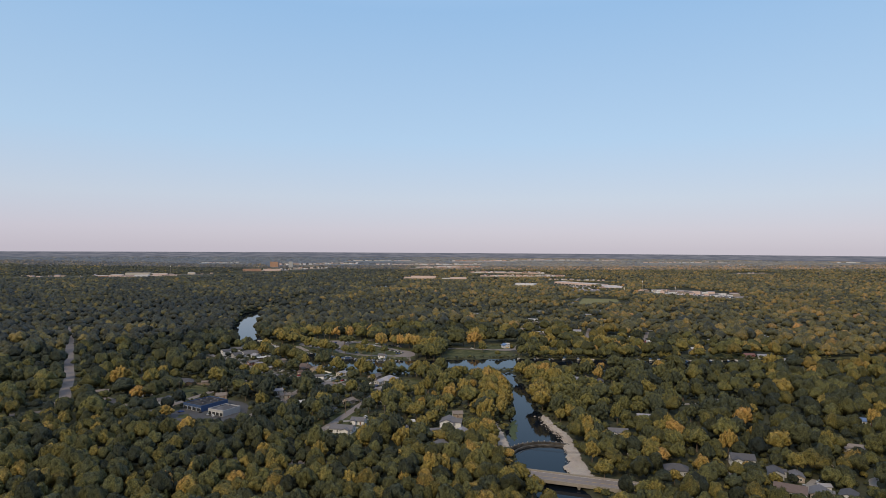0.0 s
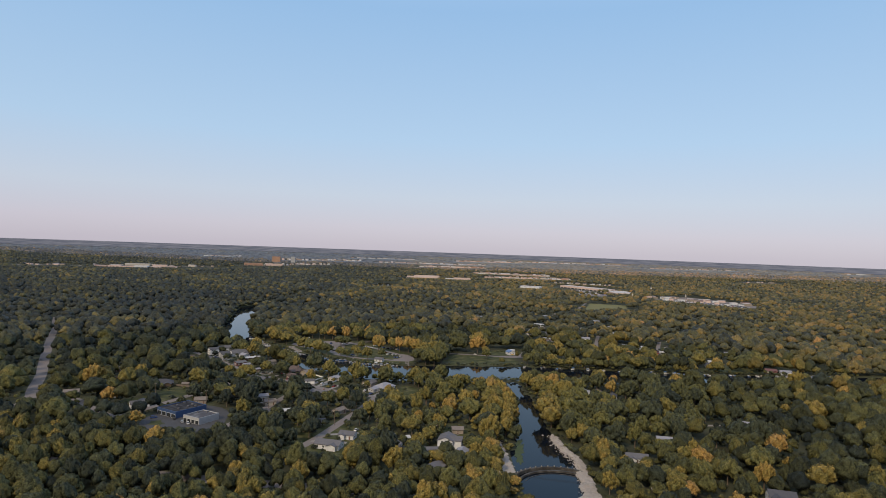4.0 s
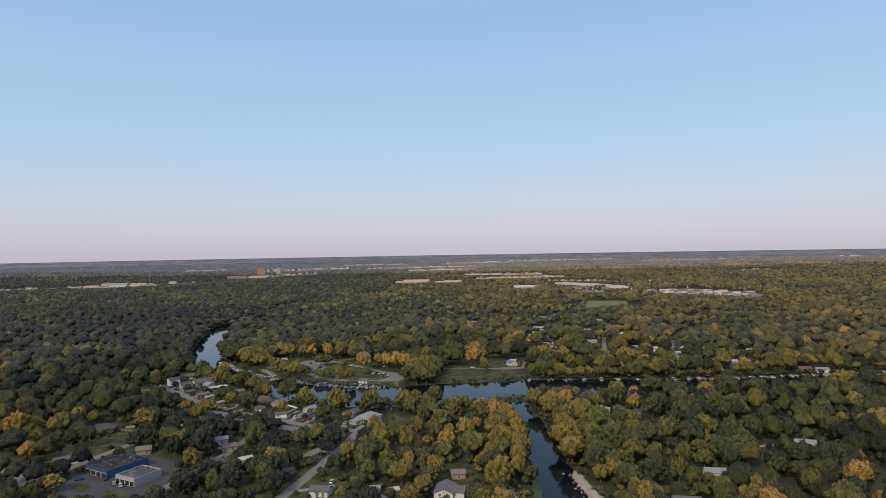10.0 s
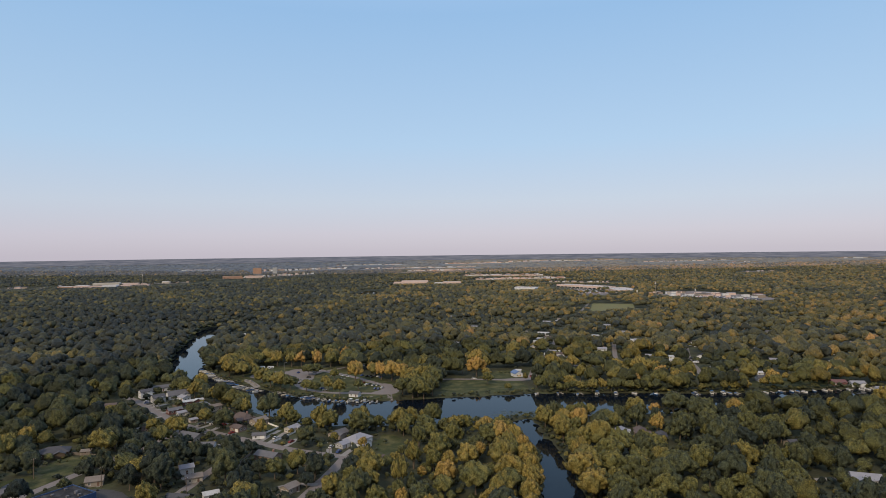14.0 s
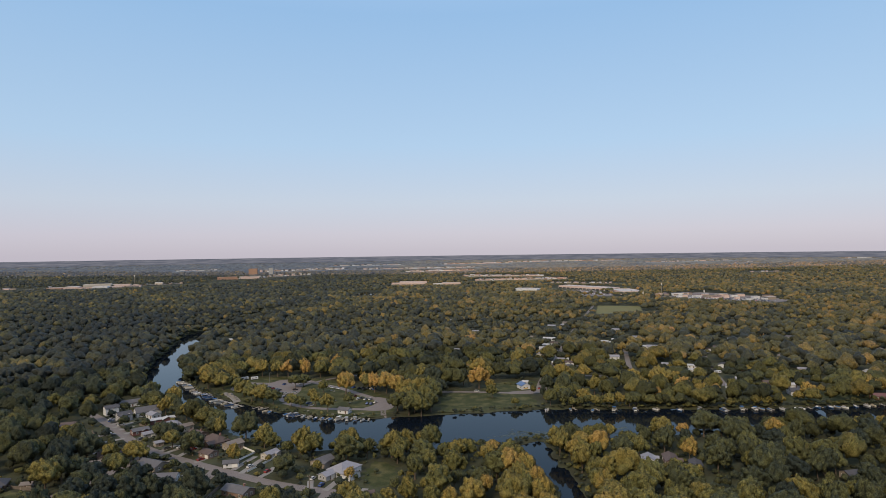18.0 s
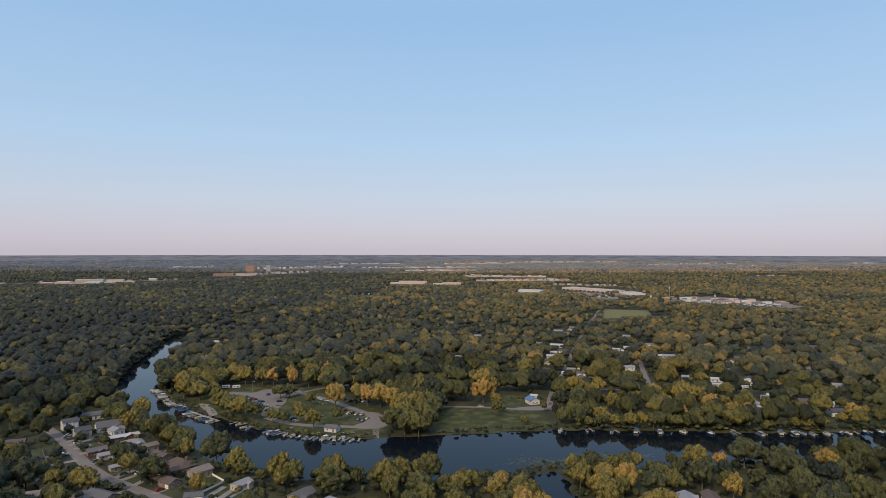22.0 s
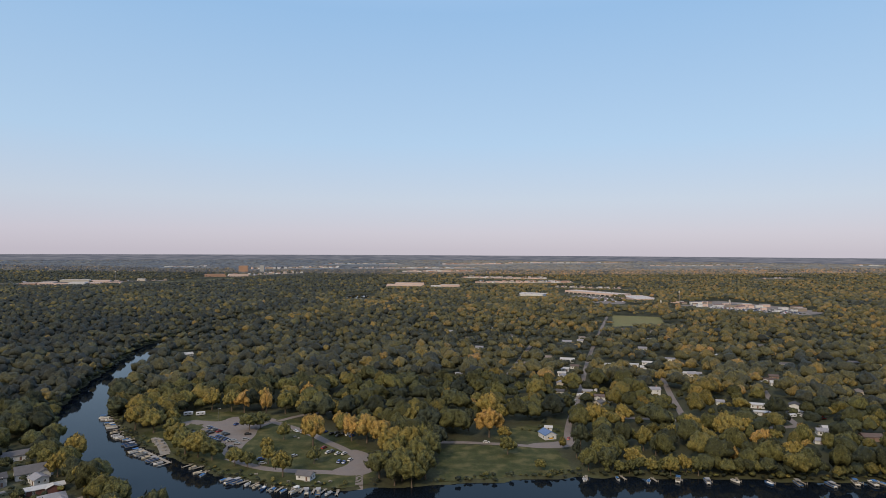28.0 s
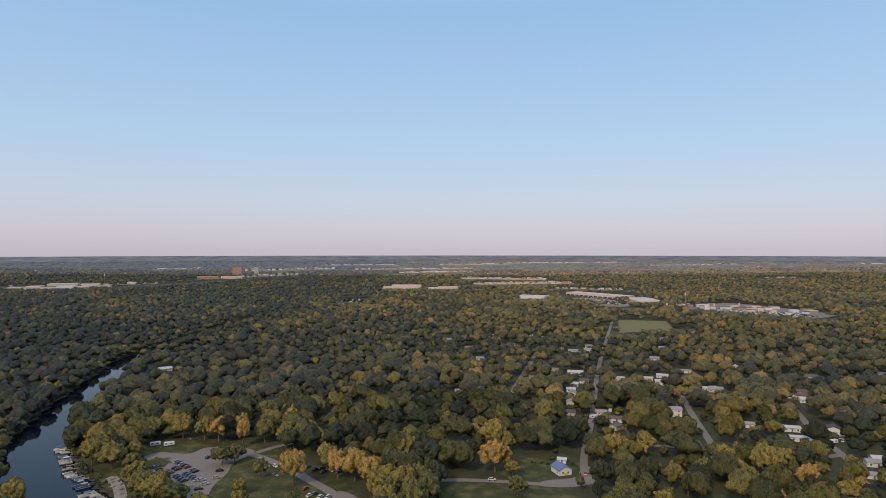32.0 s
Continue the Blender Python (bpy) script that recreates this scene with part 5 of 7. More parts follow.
ribbon("road", [(41, 325), (0, 336), (-60, 341), (-140, 350), (-240, 372)], 9, ASPHALT, 0.3, "grey road running west from the bridge", keep=-3)
for k in range(4, 40, 7):
    seen_point(52 + k * 0.8, 318 - k * 0.28, 5, 1, 30)


def rocks():
    """Loose stones of the gravel banks."""
    v, f = ICO1
    VS, FS, off = [], [], 0
    r = np.random.default_rng(5)
    for line, w, n in (([(72, 440), (73, 420), (76, 402), (78, 384), (76, 362), (74, 345), (73, 328)], 5.5, 800), ([(37, 424), (37, 403), (37, 386), (38, 366)], 4, 260)):
        L = smooth(line, 3)
        for _ in range(n):
            p = L[r.integers(len(L))][:2] + r.normal(0, w / 3.4, 2)
            s = abs(r.normal(0.18, 0.2)) + 0.1
            z = float(land(p[:1], p[1:])[0])
            VS.append(v * (1 + 0.2 * r.standard_normal((len(v), 1))) * (s, s * r.uniform(0.7, 1.3), s * 0.6) + (p[0], p[1], max(z, -0.9) + 0.55))
            FS.append(f + off)
            off += len(v)
    ob = mesh_from("bank_stones", np.concatenate(VS), np.concatenate(FS), GRAVEL)
    tagged(ob, "loose pale stones along the gravel banks", "stones", kind="stuff")


rocks()

# ---- docks and boats ----
PLANK = material("weathered_planks", (0.30, 0.27, 0.23), 0.9, vary=0.3, scale=0.8, fine=5, rand=0.4)
HULLS = [material("white_hull", (0.68, 0.68, 0.67), 0.3, vary=0.1), material("blue_hull", (0.05, 0.12, 0.28), 0.3, vary=0.15), material("cream_hull", (0.55, 0.50, 0.40), 0.35, vary=0.12), material("grey_hull", (0.42, 0.42, 0.41), 0.35, vary=0.15)]
CANVAS = [material("blue_canvas", (0.05, 0.14, 0.32), 0.85, vary=0.2), material("grey_canvas", (0.30, 0.30, 0.31), 0.85, vary=0.2), material("white_canvas", (0.62, 0.62, 0.60), 0.85, vary=0.15), material("tan_canvas", (0.40, 0.33, 0.24), 0.85, vary=0.2)]
METAL = material("dull_metal", (0.35, 0.35, 0.36), 0.4, 0.8, vary=0.2)
RUBBER = material("tyre_rubber", (0.02, 0.02, 0.02), 0.85, vary=0.2)


def hull_mesh(l, w, h):
    bm = bmesh.new()
    rows = []
    for t, k, z in ((0, 0.85, 0), (0.25, 1, 0), (0.55, 1, 0.02), (0.8, 0.68, 0.12), (1, 0.05, 0.3)):
        x = (t - 0.5) * l
        rows.append([bm.verts.new(p) for p in ((x, -w / 2 * k, h + z), (x, -w / 2 * k * 0.75, -0.1), (x, 0, -0.32 + z), (x, w / 2 * k * 0.75, -0.1), (x, w / 2 * k, h + z), (x, 0, h * 0.75 + z))])
    for a, b in zip(rows, rows[1:]):
        for i in range(6):
            bm.faces.new((a[i], a[(i + 1) % 6], b[(i + 1) % 6], b[i]))
    bm.faces.new(rows[0]), bm.faces.new(rows[-1][::-1])
    return bm


def runabout(k):
    o = new("motor_boat")
    tagged(o, ("white", "blue", "cream", "grey")[k % 4] + " motor boat with " + ("blue", "grey", "white", "tan")[(k + 1) % 4] + " cover moored at a dock", "boat", "moored boats")
    part("hull", hull_mesh(5.4, 2.0, 0.7), HULLS[k % 4], o)
    bm = bmesh.new()
    v = box(bm, -2.2, 0.9, -0.85, 0.85, 0.62, 1.0)
    for q in v[4:]:
        q.co.y *= 0.55
    part("cover", bm, CANVAS[(k + 1) % 4], o)
    bm = boxed((0.95, 1.05, -0.8, 0.8, 0.78, 1.2))
    part("windscreen", bm, GLASS, o)
    part("outboard_motor", boxed((-3.4, -3.02, -0.22, 0.22, -0.1, 1.05)), RUBBER, o)
    return o


def pontoon(k):
    o = new("pontoon_boat")
    tagged(o, "pontoon boat with " + ("blue", "grey", "white", "tan")[k % 4] + " canopy moored at a dock", "boat", "moored boats")
    for s in (-1, 1):
        bm = bmesh.new()
        tube(bm, (-3.6, s * 0.85, 0), (3.4, s * 0.85, 0), 0.32, 0.3, 8)
        part("float", bm, METAL, o)
    part("deck", boxed((-3.5, 3.4, -1.25, 1.25, 0.34, 0.44)), PLANK, o)
    part("rail", boxed((-3.4, 3.3, -1.22, -1.16, 0.444, 1.05), (-3.4, 3.3, 1.16, 1.22, 0.444, 1.05), (3.3, 3.36, -1.22, 1.22, 0.444, 1.05)), HULLS[k % 4], o)
    bm = boxed((-2.4, 0.8, -1.2, 1.2, 2.3, 2.38))
    part("canopy", bm, CANVAS[k % 4], o)
    for a, b in ((-2.3, -1.1), (-2.3, 1.1), (0.7, -1.1), (0.7, 1.1)):
        part("canopy_post", boxed((a - 0.03, a + 0.03, b - 0.03, b + 0.03, 0.445, 2.3)), METAL, o)
    part("seat", boxed((-3.2, -2.6, -1.0, 1.0, 0.444, 0.95)), CANVAS[2], o)
    return o


def dock(l=7.0, w=1.2):
    o = new("dock")
    tagged(o, "weathered grey plank dock on posts at the river edge", "dock", "boat docks")
    for i in range(int(l)):
        part("plank", boxed((0, 0.95, -w / 2, w / 2, 0.55, 0.62)), PLANK, o) if i == 0 else again("plank", o.children[0], o, pose(i, 0, 0))
    part("beam", boxed((0, l, -w / 2 + 0.1, -w / 2 + 0.25, 0.38, 0.547), (0, l, w / 2 - 0.25, w / 2 - 0.1, 0.38, 0.547)), PLANK, o)
    for px_ in (2.0, l - 0.2):
        for s in (-1, 1):
            bm = bmesh.new()
            tube(bm, (px_, s * (w / 2 + 0.1), -2.2), (px_, s * (w / 2 + 0.1), 1.3), 0.12, 0.12, 6)
            part("post", bm, PLANK, o)
    return o


FLEET = [runabout(i) for i in range(4)] + [pontoon(i) for i in range(4)]
DOCK = dock()
USED = set()
RND = random.Random(3)


def place(proto, m):
    """The first use moves the built thing itself; later ones copy it."""
    if proto.name in USED:
        return copy_thing(proto, m)
    USED.add(proto.name)
    proto.matrix_basis = m
    return proto


def bank_point(cx, cy, nx, ny):
    t = np.arange(5, 60, 0.5)
    s = shore(cx + nx * t, cy + ny * t)
    k = int(np.argmax(s > 0.3))
    return cx + nx * t[k], cy + ny * t[k]


def mooring(x, y, nx, ny, k, boats=1, dockit=True):
    """A dock that reaches from the bank into the water, with boats beside it."""
    ang = math.degrees(math.atan2(-ny, -nx))
    if dockit:
        place(DOCK, pose(x + nx * 1.5, y + ny * 1.5, WATER_Z, 0, 0, ang + RND.uniform(-14, 14)))
    for b in range(boats):
        s = 2.6 if b == 0 else -2.6
        c = FLEET[RND.choice((0, 0, 2, 3, 3, 1, 5, 6, 4, 0))]
        place(c, pose(x - nx * 4.2 - ny * s, y - ny * 4.2 + nx * s, WATER_Z + 0.12, 0, 0, ang + 180 * (k % 2) + RND.uniform(-24, 24)))



def moorings(lo, hi, gap, test, two=True):
    L = smooth(RIVER, 2.0)
    acc, k = 0.0, 0
    for a, b in zip(L, L[1:]):
        d = (b - a)[:2]
        n = float(np.linalg.norm(d))
        acc += n
        if not test(a):
            continue
        if acc > gap:
            acc = 0
            k += 1
            nx, ny = -d[1] / n, d[0] / n
            x, y = bank_point(a[0], a[1], nx, ny)
            mooring(x, y, nx, ny, k, (1, 2, 1, 1, 2, 0)[k % 6] if two else 1)


moorings(0, 0, 8.0, lambda p: 668 < p[1] < 790 and p[0] < -120 and not 684 < p[1] < 726)
moorings(0, 0, 7.6, lambda p: -122 < p[0] < -44 and p[1] < 668)
moorings(0, 0, 15, lambda p: 86 < p[0] < 240, two=False)
moorings(0, 0, 9, lambda p: 240 <= p[0] < 420)

# a few boats and docks below the houses on the south bank
for bx_, by_ in ((-104, 640), (-72, 640), (-30, 630), (10, 632), (120, 645), (175, 646), (-150, 672)):
    i = int(np.argmin(np.hypot(RIVER_L[:, 0] - bx_, RIVER_L[:, 1] - by_)))
    d = RIVER_L[min(i + 1, len(RIVER_L) - 1), :2] - RIVER_L[i, :2]
    d = d / np.linalg.norm(d)
    qx_, qy_ = bank_point(bx_, by_, d[1], -d[0])
    mooring(qx_, qy_, d[1], -d[0], int(abs(bx_)), 1)

# ---- cars ----
PAINTS = [("white", (0.6, 0.6, 0.6)), ("silver", (0.35, 0.36, 0.37)), ("black", (0.02, 0.02, 0.022)), ("blue", (0.04, 0.08, 0.24)), ("red", (0.28, 0.03, 0.03)), ("grey", (0.12, 0.125, 0.13))]


def car(name, rgb):
    o = new("car")
    tagged(o, name + " passenger car parked outdoors", "car", "parked cars")
    paint = material(name + "_car_paint", rgb, 0.25, 0.1, vary=0.06, spec=0.6)
    bm = bmesh.new()
    rows = []
    for x, w, z in ((-2.25, 0.78, 0.7), (-2.1, 0.86, 0.95), (-0.9, 0.9, 0.98), (0.9, 0.9, 0.95), (1.9, 0.86, 0.82), (2.25, 0.74, 0.6)):
        rows.append([bm.verts.new(p) for p in ((x, -w, 0.3), (x, -w, z), (x, w, z), (x, w, 0.3))])
    for a, b in zip(rows, rows[1:]):
        for i in range(4):
            bm.faces.new((a[i], b[i], b[(i + 1) % 4], a[(i + 1) % 4]))
    bm.faces.new(rows[0]), bm.faces.new(rows[-1][::-1])
    bmesh.ops.recalc_face_normals(bm, faces=bm.faces)
    part("body", bm, paint, o)
    bm = bmesh.new()
    v = box(bm, -1.9, 1.0, -0.82, 0.82, 0.955, 1.44)
    for q in v[4:]:
        q.co.x = q.co.x * 0.72 - 0.1
        q.co.y *= 0.82
    part("window_band", bm, GLASS, o)
    part("roof", boxed((-1.45, 0.6, -0.66, 0.66, 1.444, 1.49)), paint, o)
    first = None
    for wx in (-1.4, 1.4):
        for s in (-1, 1):
            if first is None:
                bm = bmesh.new()
                tube(bm, (0, -0.1, 0), (0, 0.1, 0), 0.33, 0.33, 10)
                first = part("wheel", bm, RUBBER, o, at=pose(wx, s * 0.82, 0.33))
            else:
                again("wheel", first, o, pose(wx, s * 0.82, 0.33))
    return o


CARS = [car(*p) for p in PAINTS]


def park(x, y, rot, k, z=0.1):
    place(CARS[k % 6], pose(x, y, float(land(np.array([float(x)]), np.array([float(y)]))[0]) + z, 0, 0, rot))


for row in range(3):
    for i in range(10):
        if RND.random() < 0.72:
            park(-151 + i * 2.5 + row * 0.8, 771 - i * 2.4 - row * 8.2, 55, RND.choice((3, 3, 0, 2, 5, 0, 1, 4)), 0.14)
for cx, cy, cr in ((-160, 762, 60), (-156, 758, 60), (-152, 755, 60), (-148, 751, 60), (-123, 787, 40), (-119, 783, 40), (-116, 786, 40), (-120, 780, 40), (-101, 773, -45), (-90, 762, -45), (-84, 757, -45), (-120, 755, 20), (-125, 741, 30), (-122, 728, 30), (-135, 778, 70), (-118, 744, 25), (-121, 735, 25),
                   (-61, 718, 62), (-59, 720, 62), (-55, 716, 62), (-51, 716, 62), (-52, 702, 80), (-49, 701, 80), (-46, 705, 70), (-65, 756, 58), (-62, 758, 58), (-60, 752, 58), (-57, 757, 58), (-54, 754, 58), (-51, 751, 58), (-70, 760, 58), (-76, 768, 50), (-82, 772, 50), (-80, 712, 40), (-98, 706, 30), (-95, 699, 20)):
    park(cx, cy, cr + RND.uniform(-5, 5), RND.choice((0, 0, 1, 2, 3, 5)), 0.14)
park(-65, 727, 62, 4, 0.14), park(36, 738, -5, 0, 0.14)
for cx, cy, cr in ((-232, 667, 55), (-230, 663, 55), (-227, 660, 55), (-218, 653, 55), (-211, 648, 55), (-188, 619, 55), (-186, 623, 55), (-201, 637, 55), (-163, 599, 52), (-155, 600, 52), (-160, 581, 60), (-157, 578, 60), (-146, 596, 53), (-134, 577, 53), (-102, 564, 70), (-90, 556, 65), (-212, 629, 30), (-216, 632, 30), (-222, 624, 30), (-196, 596, 35), (-180, 588, 40),
                   (-57, 535, 70), (-63, 544, 70), (-70, 482, 60), (-48, 480, 10), (-42, 476, 10), (-54, 436, 75), (-80, 430, 75), (-190, 447, 30), (-168, 440, 118), (-163, 437, 118), (-176, 447, 118), (-6, 396, 80), (-3, 393, 80), (8, 396, 70), (3, 399, 20), (5, 390, 60), (15, 425, 10),
                   (258, 806, 20), (266, 804, 30), (272, 811, 50), (277, 801, 40), (283, 797, 20), (288, 793, 10), (262, 794, 70), (292, 800, 60), (247, 812, 10), (138, 902, 72), (133, 882, 72), (130, 866, 70), (147, 958, 72), (144, 940, 72), (152, 858, 20), (150, 846, 60), (90, 745, 70), (105, 800, 72), (112, 828, 72), (118, 846, 72), (140, 860, 72), (146, 842, 20), (184, 312, 60), (187, 306, 60), (196, 318, 20), (180, 292, 70), (222, 466, 20), (120, 406, 30), (262, 800, 70), (268, 812, 70), (275, 826, 20), (255, 792, 60), (244, 790, 10), (252, 962, 20), (128, 946, 70), (300, 1282, 10), (304, 1276, 10), (292, 1279, 10)):
    park(cx, cy, cr, RND.randrange(6), 0.12)

# white trailers and the park shelter


def trailer(x, y, rot):
    o = thing("travel_trailer", x, y, rot, "white travel trailer parked on grass", "trailer", "white trailers")
    bm = boxed((-3.2, 3.2, -1.2, 1.2, 0.5, 2.7))
    bmesh.ops.bevel(bm, geom=bm.edges[:], offset=0.25, segments=2, affect="EDGES")
    part("body", bm, WALLS["white"], o)
    part("pane", boxed((-2.5, -1.2, -1.24, -1.18, 1.5, 2.2), (0.6, 1.9, -1.24, -1.18, 1.5, 2.2)), GLASS, o)
    for wx in (-0.6, 0.5):
        for s in (-1, 1):
            bm = bmesh.new()
            tube(bm, (wx, s * 1.05 - 0.1, 0.38), (wx, s * 1.05 + 0.1, 0.38), 0.38, 0.38, 10)
            part("wheel", bm, RUBBER, o)


trailer(-169, 803, 25), trailer(-178, 803, 25), trailer(-44, 477, 20), trailer(268, 798, 15), trailer(280, 806, -20), trailer(253, 798, 40), trailer(144, 880, 70), trailer(126, 862, 20), trailer(308, 912, 10), trailer(262, 958, 0)
house(-66, 677, 8.5, 5.5, -20, "grey", "white", "white park shelter with grey gable roof", name="pavilion", h=2.8, rise=1.4, show=0)


# ---- poles and wires ----
POLEWOOD = material("pole_wood", (0.16, 0.12, 0.09), 0.9, vary=0.25, fine=5)


def pole(x, y, rot, h=11.0):
    o = thing("utility_pole", x, y, rot, "brown wooden utility pole with crossarm", "pole", "utility poles")
    bm = bmesh.new()
    tube(bm, (0, 0, -0.3), (0, 0, h), 0.18, 0.12, 8)
    part("post", bm, POLEWOOD, o)
    part("crossarm", boxed((-1.2, 1.2, 0.13, 0.25, h - 0.9, h - 0.75)), POLEWOOD, o)
    for s in (-1, 0, 1):
        part("insulator", boxed((s * 1.05 - 0.06, s * 1.05 + 0.06, 0.14, 0.24, h - 0.747, h - 0.55)), TRIM, o)
    return o


def wires(pts, h=10.45):
    for s in (-1.05, 0, 1.05):
        bm = bmesh.new()
        line = []
        for a, b in zip(pts, pts[1:]):
            d = Vector((b[0] - a[0], b[1] - a[1], 0)).normalized()
            n = Vector((-d.y, d.x, 0)) * s
            for i in range(9):
                t = i / 8
                line.append(Vector((a[0] + (b[0] - a[0]) * t, a[1] + (b[1] - a[1]) * t, h - 1.4 * (1 - (2 * t - 1) ** 2))) + n)
        rings = [[bm.verts.new(p + Vector((0, 0.035 * math.cos(q), 0.035 * math.sin(q))) + Vector((0.035 * math.cos(q), 0, 0))) for q in (0, 1.571, 3.142, 4.712)] for p in line]
        for u, v in zip(rings, rings[1:]):
            for i in range(4):
                bm.faces.new((u[i], u[(i + 1) % 4], v[(i + 1) % 4], v[i]))
        w = part("power_line", bm, RUBBER, None)
        tagged(w, "dark power line slung between poles", "wire", "power lines")


LINES = [[(-170, 485), (-120, 468), (-70, 446), (-40, 428), (-2, 420)], [(-254, 519), (-214, 500), (-170, 485)], [(30, 344), (100, 330), (150, 322), (200, 314)], [(-60, 520), (-66, 484), (-70, 446)], [(100, 810), (112, 850), (126, 895), (140, 940)]]
for pts in LINES:
    for a, b in zip(pts, pts[1:] + [(2 * pts[-1][0] - pts[-2][0], 2 * pts[-1][1] - pts[-2][1])]):
        pole(a[0], a[1], math.degrees(math.atan2(b[1] - a[1], b[0] - a[0])) + 90)
    wires(pts)
o = thing("street_lamp", -151, 788, 0, "slim grey lamp post in the parking area", "lamp post")
bm = bmesh.new()
tube(bm, (0, 0, 0), (0, 0, 9), 0.14, 0.09, 8)
part("post", bm, METAL, o)
part("lamp_arm", boxed((-0.1, 1.6, -0.06, 0.06, 9.003, 9.12)), METAL, o)
part("lamp_head", boxed((1.2, 2.0, -0.18, 0.18, 8.85, 9.0)), TRIM, o)


# ---- the long dock and the stone terrace ----
def long_dock():
    """A dock along the bank with finger piers between the berths and a gangway ashore."""
    o = thing("long_dock", -164, 716, -41, "long grey plank dock running along the river bank", "dock", z=WATER_Z)
    first = None
    for i in range(40):
        m = pose(-20 + i, 0, 0)
        if first is None:
            first = part("plank", boxed((0, 0.94, -1.0, 1.0, 0.55, 0.62)), PLANK, o, at=m)
        else:
            again("plank", first, o, m)
    for k in range(6):
        part("finger_pier", boxed((-19 + k * 7.6, -18 + k * 7.6, -7.5, -1.05, 0.5, 0.6)), PLANK, o)
    part("gangway", boxed((3, 4.4, 1.05, 12, 0.6, 0.7)), PLANK, o)
    for k in range(11):
        bm = bmesh.new()
        tube(bm, (-19.5 + k * 3.9, 1.1, -2), (-19.5 + k * 3.9, 1.1, 1.4), 0.12, 0.12, 6)
        part("post", bm, PLANK, o)
    for k in range(5):
        c = math.radians(-41)
        bx, by = -15.2 + k * 7.6, -4.6
        place(FLEET[(k * 3 + 4) % 8], pose(-164 + bx * math.cos(c) - by * math.sin(c), 716 + bx * math.sin(c) + by * math.cos(c), WATER_Z + 0.12, 0, 0, -41 - 90 + RND.uniform(-6, 6)))


long_dock()
ribbon("terrace", [(-178, 747), (-170, 738), (-163, 727), (-158, 718)], 6, CONCRETE, 0.2, "pale stone terrace above the long dock", "terrace")
for i, (qx, qy, qw, qd, qh) in enumerate(((-176, 744, 4, 3, 1.2), (-171, 741, 3, 2.4, 1.6), (-168, 736, 3.4, 2.2, 1.0), (-174, 739, 2.4, 2, 0.9), (-164, 729, 3, 2, 1.1), (-161, 723, 2.6, 1.8, 0.8), (-170, 733, 2, 2, 0.7))):
    w = thing("stone_block", qx, qy, -40 + 17 * (i % 4), "pale stone block on the river terrace", "stone block", "terrace blocks")
    bm = boxed((-qw / 2, qw / 2, -qd / 2, qd / 2, 0, qh))
    bmesh.ops.bevel(bm, geom=bm.edges[:], offset=0.2, segments=1, affect="EDGES")
    part("stone", bm, CONCRETE, w)


# ---- fences ----
FENCEWOOD = material("grey_fence_boards", (0.16, 0.135, 0.115), 0.9, vary=0.3, scale=0.6, fine=4, rand=0.4)


def fence(pts, mat, h, label):
    o = thing("fence", *pts[0], 0, label, "fence", "yard fences")
    bpost = boxed((-0.07, 0.07, -0.07, 0.07, -0.1, h + 0.12))
    post = None
    for (ax, ay), (bx, by) in zip(pts, pts[1:]):
        l, ang = math.hypot(bx - ax, by - ay), math.degrees(math.atan2(by - ay, bx - ax))
        n = max(1, round(l / 2.4))
        seg = None
        for i in range(n):
            m = pose(ax - pts[0][0] + (bx - ax) * i / n, ay - pts[0][1] + (by - ay) * i / n, 0, 0, 0, ang)
            k = l / n
            if seg is None:
                seg = part("panel", boxed((0.09, k - 0.09, -0.03, 0.03, 0.08, h), (0.09, k - 0.09, 0.033, 0.08, h * 0.3, h * 0.3 + 0.1), (0.09, k - 0.09, 0.033, 0.08, h * 0.8, h * 0.8 + 0.1)), mat, o, at=m)
            else:
                again("panel", seg, o, m)
            if post is None:
                post = part("post", bpost, mat, o, at=m)
            else:
                again("post", post, o, m)


for pts, mt, h, text in (([(-112, 574), (-106, 588), (-116, 598)], TRIM, 1.2, "low white fence round a river yard"), ([(-101, 556), (-94, 572), (-90, 584)], TRIM, 1.2, "low white fence beside a driveway"), ([(-208, 606), (-198, 594), (-190, 586)], FENCEWOOD, 1.7, "grey board fence beside a yard"),
                         ([(-230, 638), (-218, 622), (-206, 608)], FENCEWOOD, 1.7, "grey board fence at a yard's back"), ([(-205, 652), (-196, 646), (-188, 634)], FENCEWOOD, 1.6, "grey board fence between houses"), ([(-222, 540), (-200, 534), (-190, 528)], FENCEWOOD, 1.7, "grey board fence along a lawn"),
                         ([(-110, 512), (-108, 540)], FENCEWOOD, 1.6, "grey board fence beside a lawn")):
    fence(pts, mt, h, text)


# ---- picnic tables on the park lawn ----
def picnic_table(x, y, rot):
    o = thing("picnic_table", x, y, rot, "weathered brown picnic table on the park lawn", "table", "picnic tables")
    part("tabletop", boxed((-0.95, 0.95, -0.38, 0.38, 0.70, 0.75)), PLANK, o)
    for s in (-1, 1):
        part("bench", boxed((-0.95, 0.95, s * 0.75 - 0.14, s * 0.75 + 0.14, 0.42, 0.46)), PLANK, o)
        part("leg", boxed((s * 0.7 - 0.05, s * 0.7 + 0.05, -0.8, 0.8, 0.34, 0.417), (s * 0.7 - 0.05, s * 0.7 + 0.05, -0.3, -0.2, 0, 0.34), (s * 0.7 - 0.05, s * 0.7 + 0.05, 0.2, 0.3, 0, 0.34), (s * 0.7 - 0.05, s * 0.7 + 0.05, -0.06, 0.06, 0.419, 0.697)), PLANK, o)


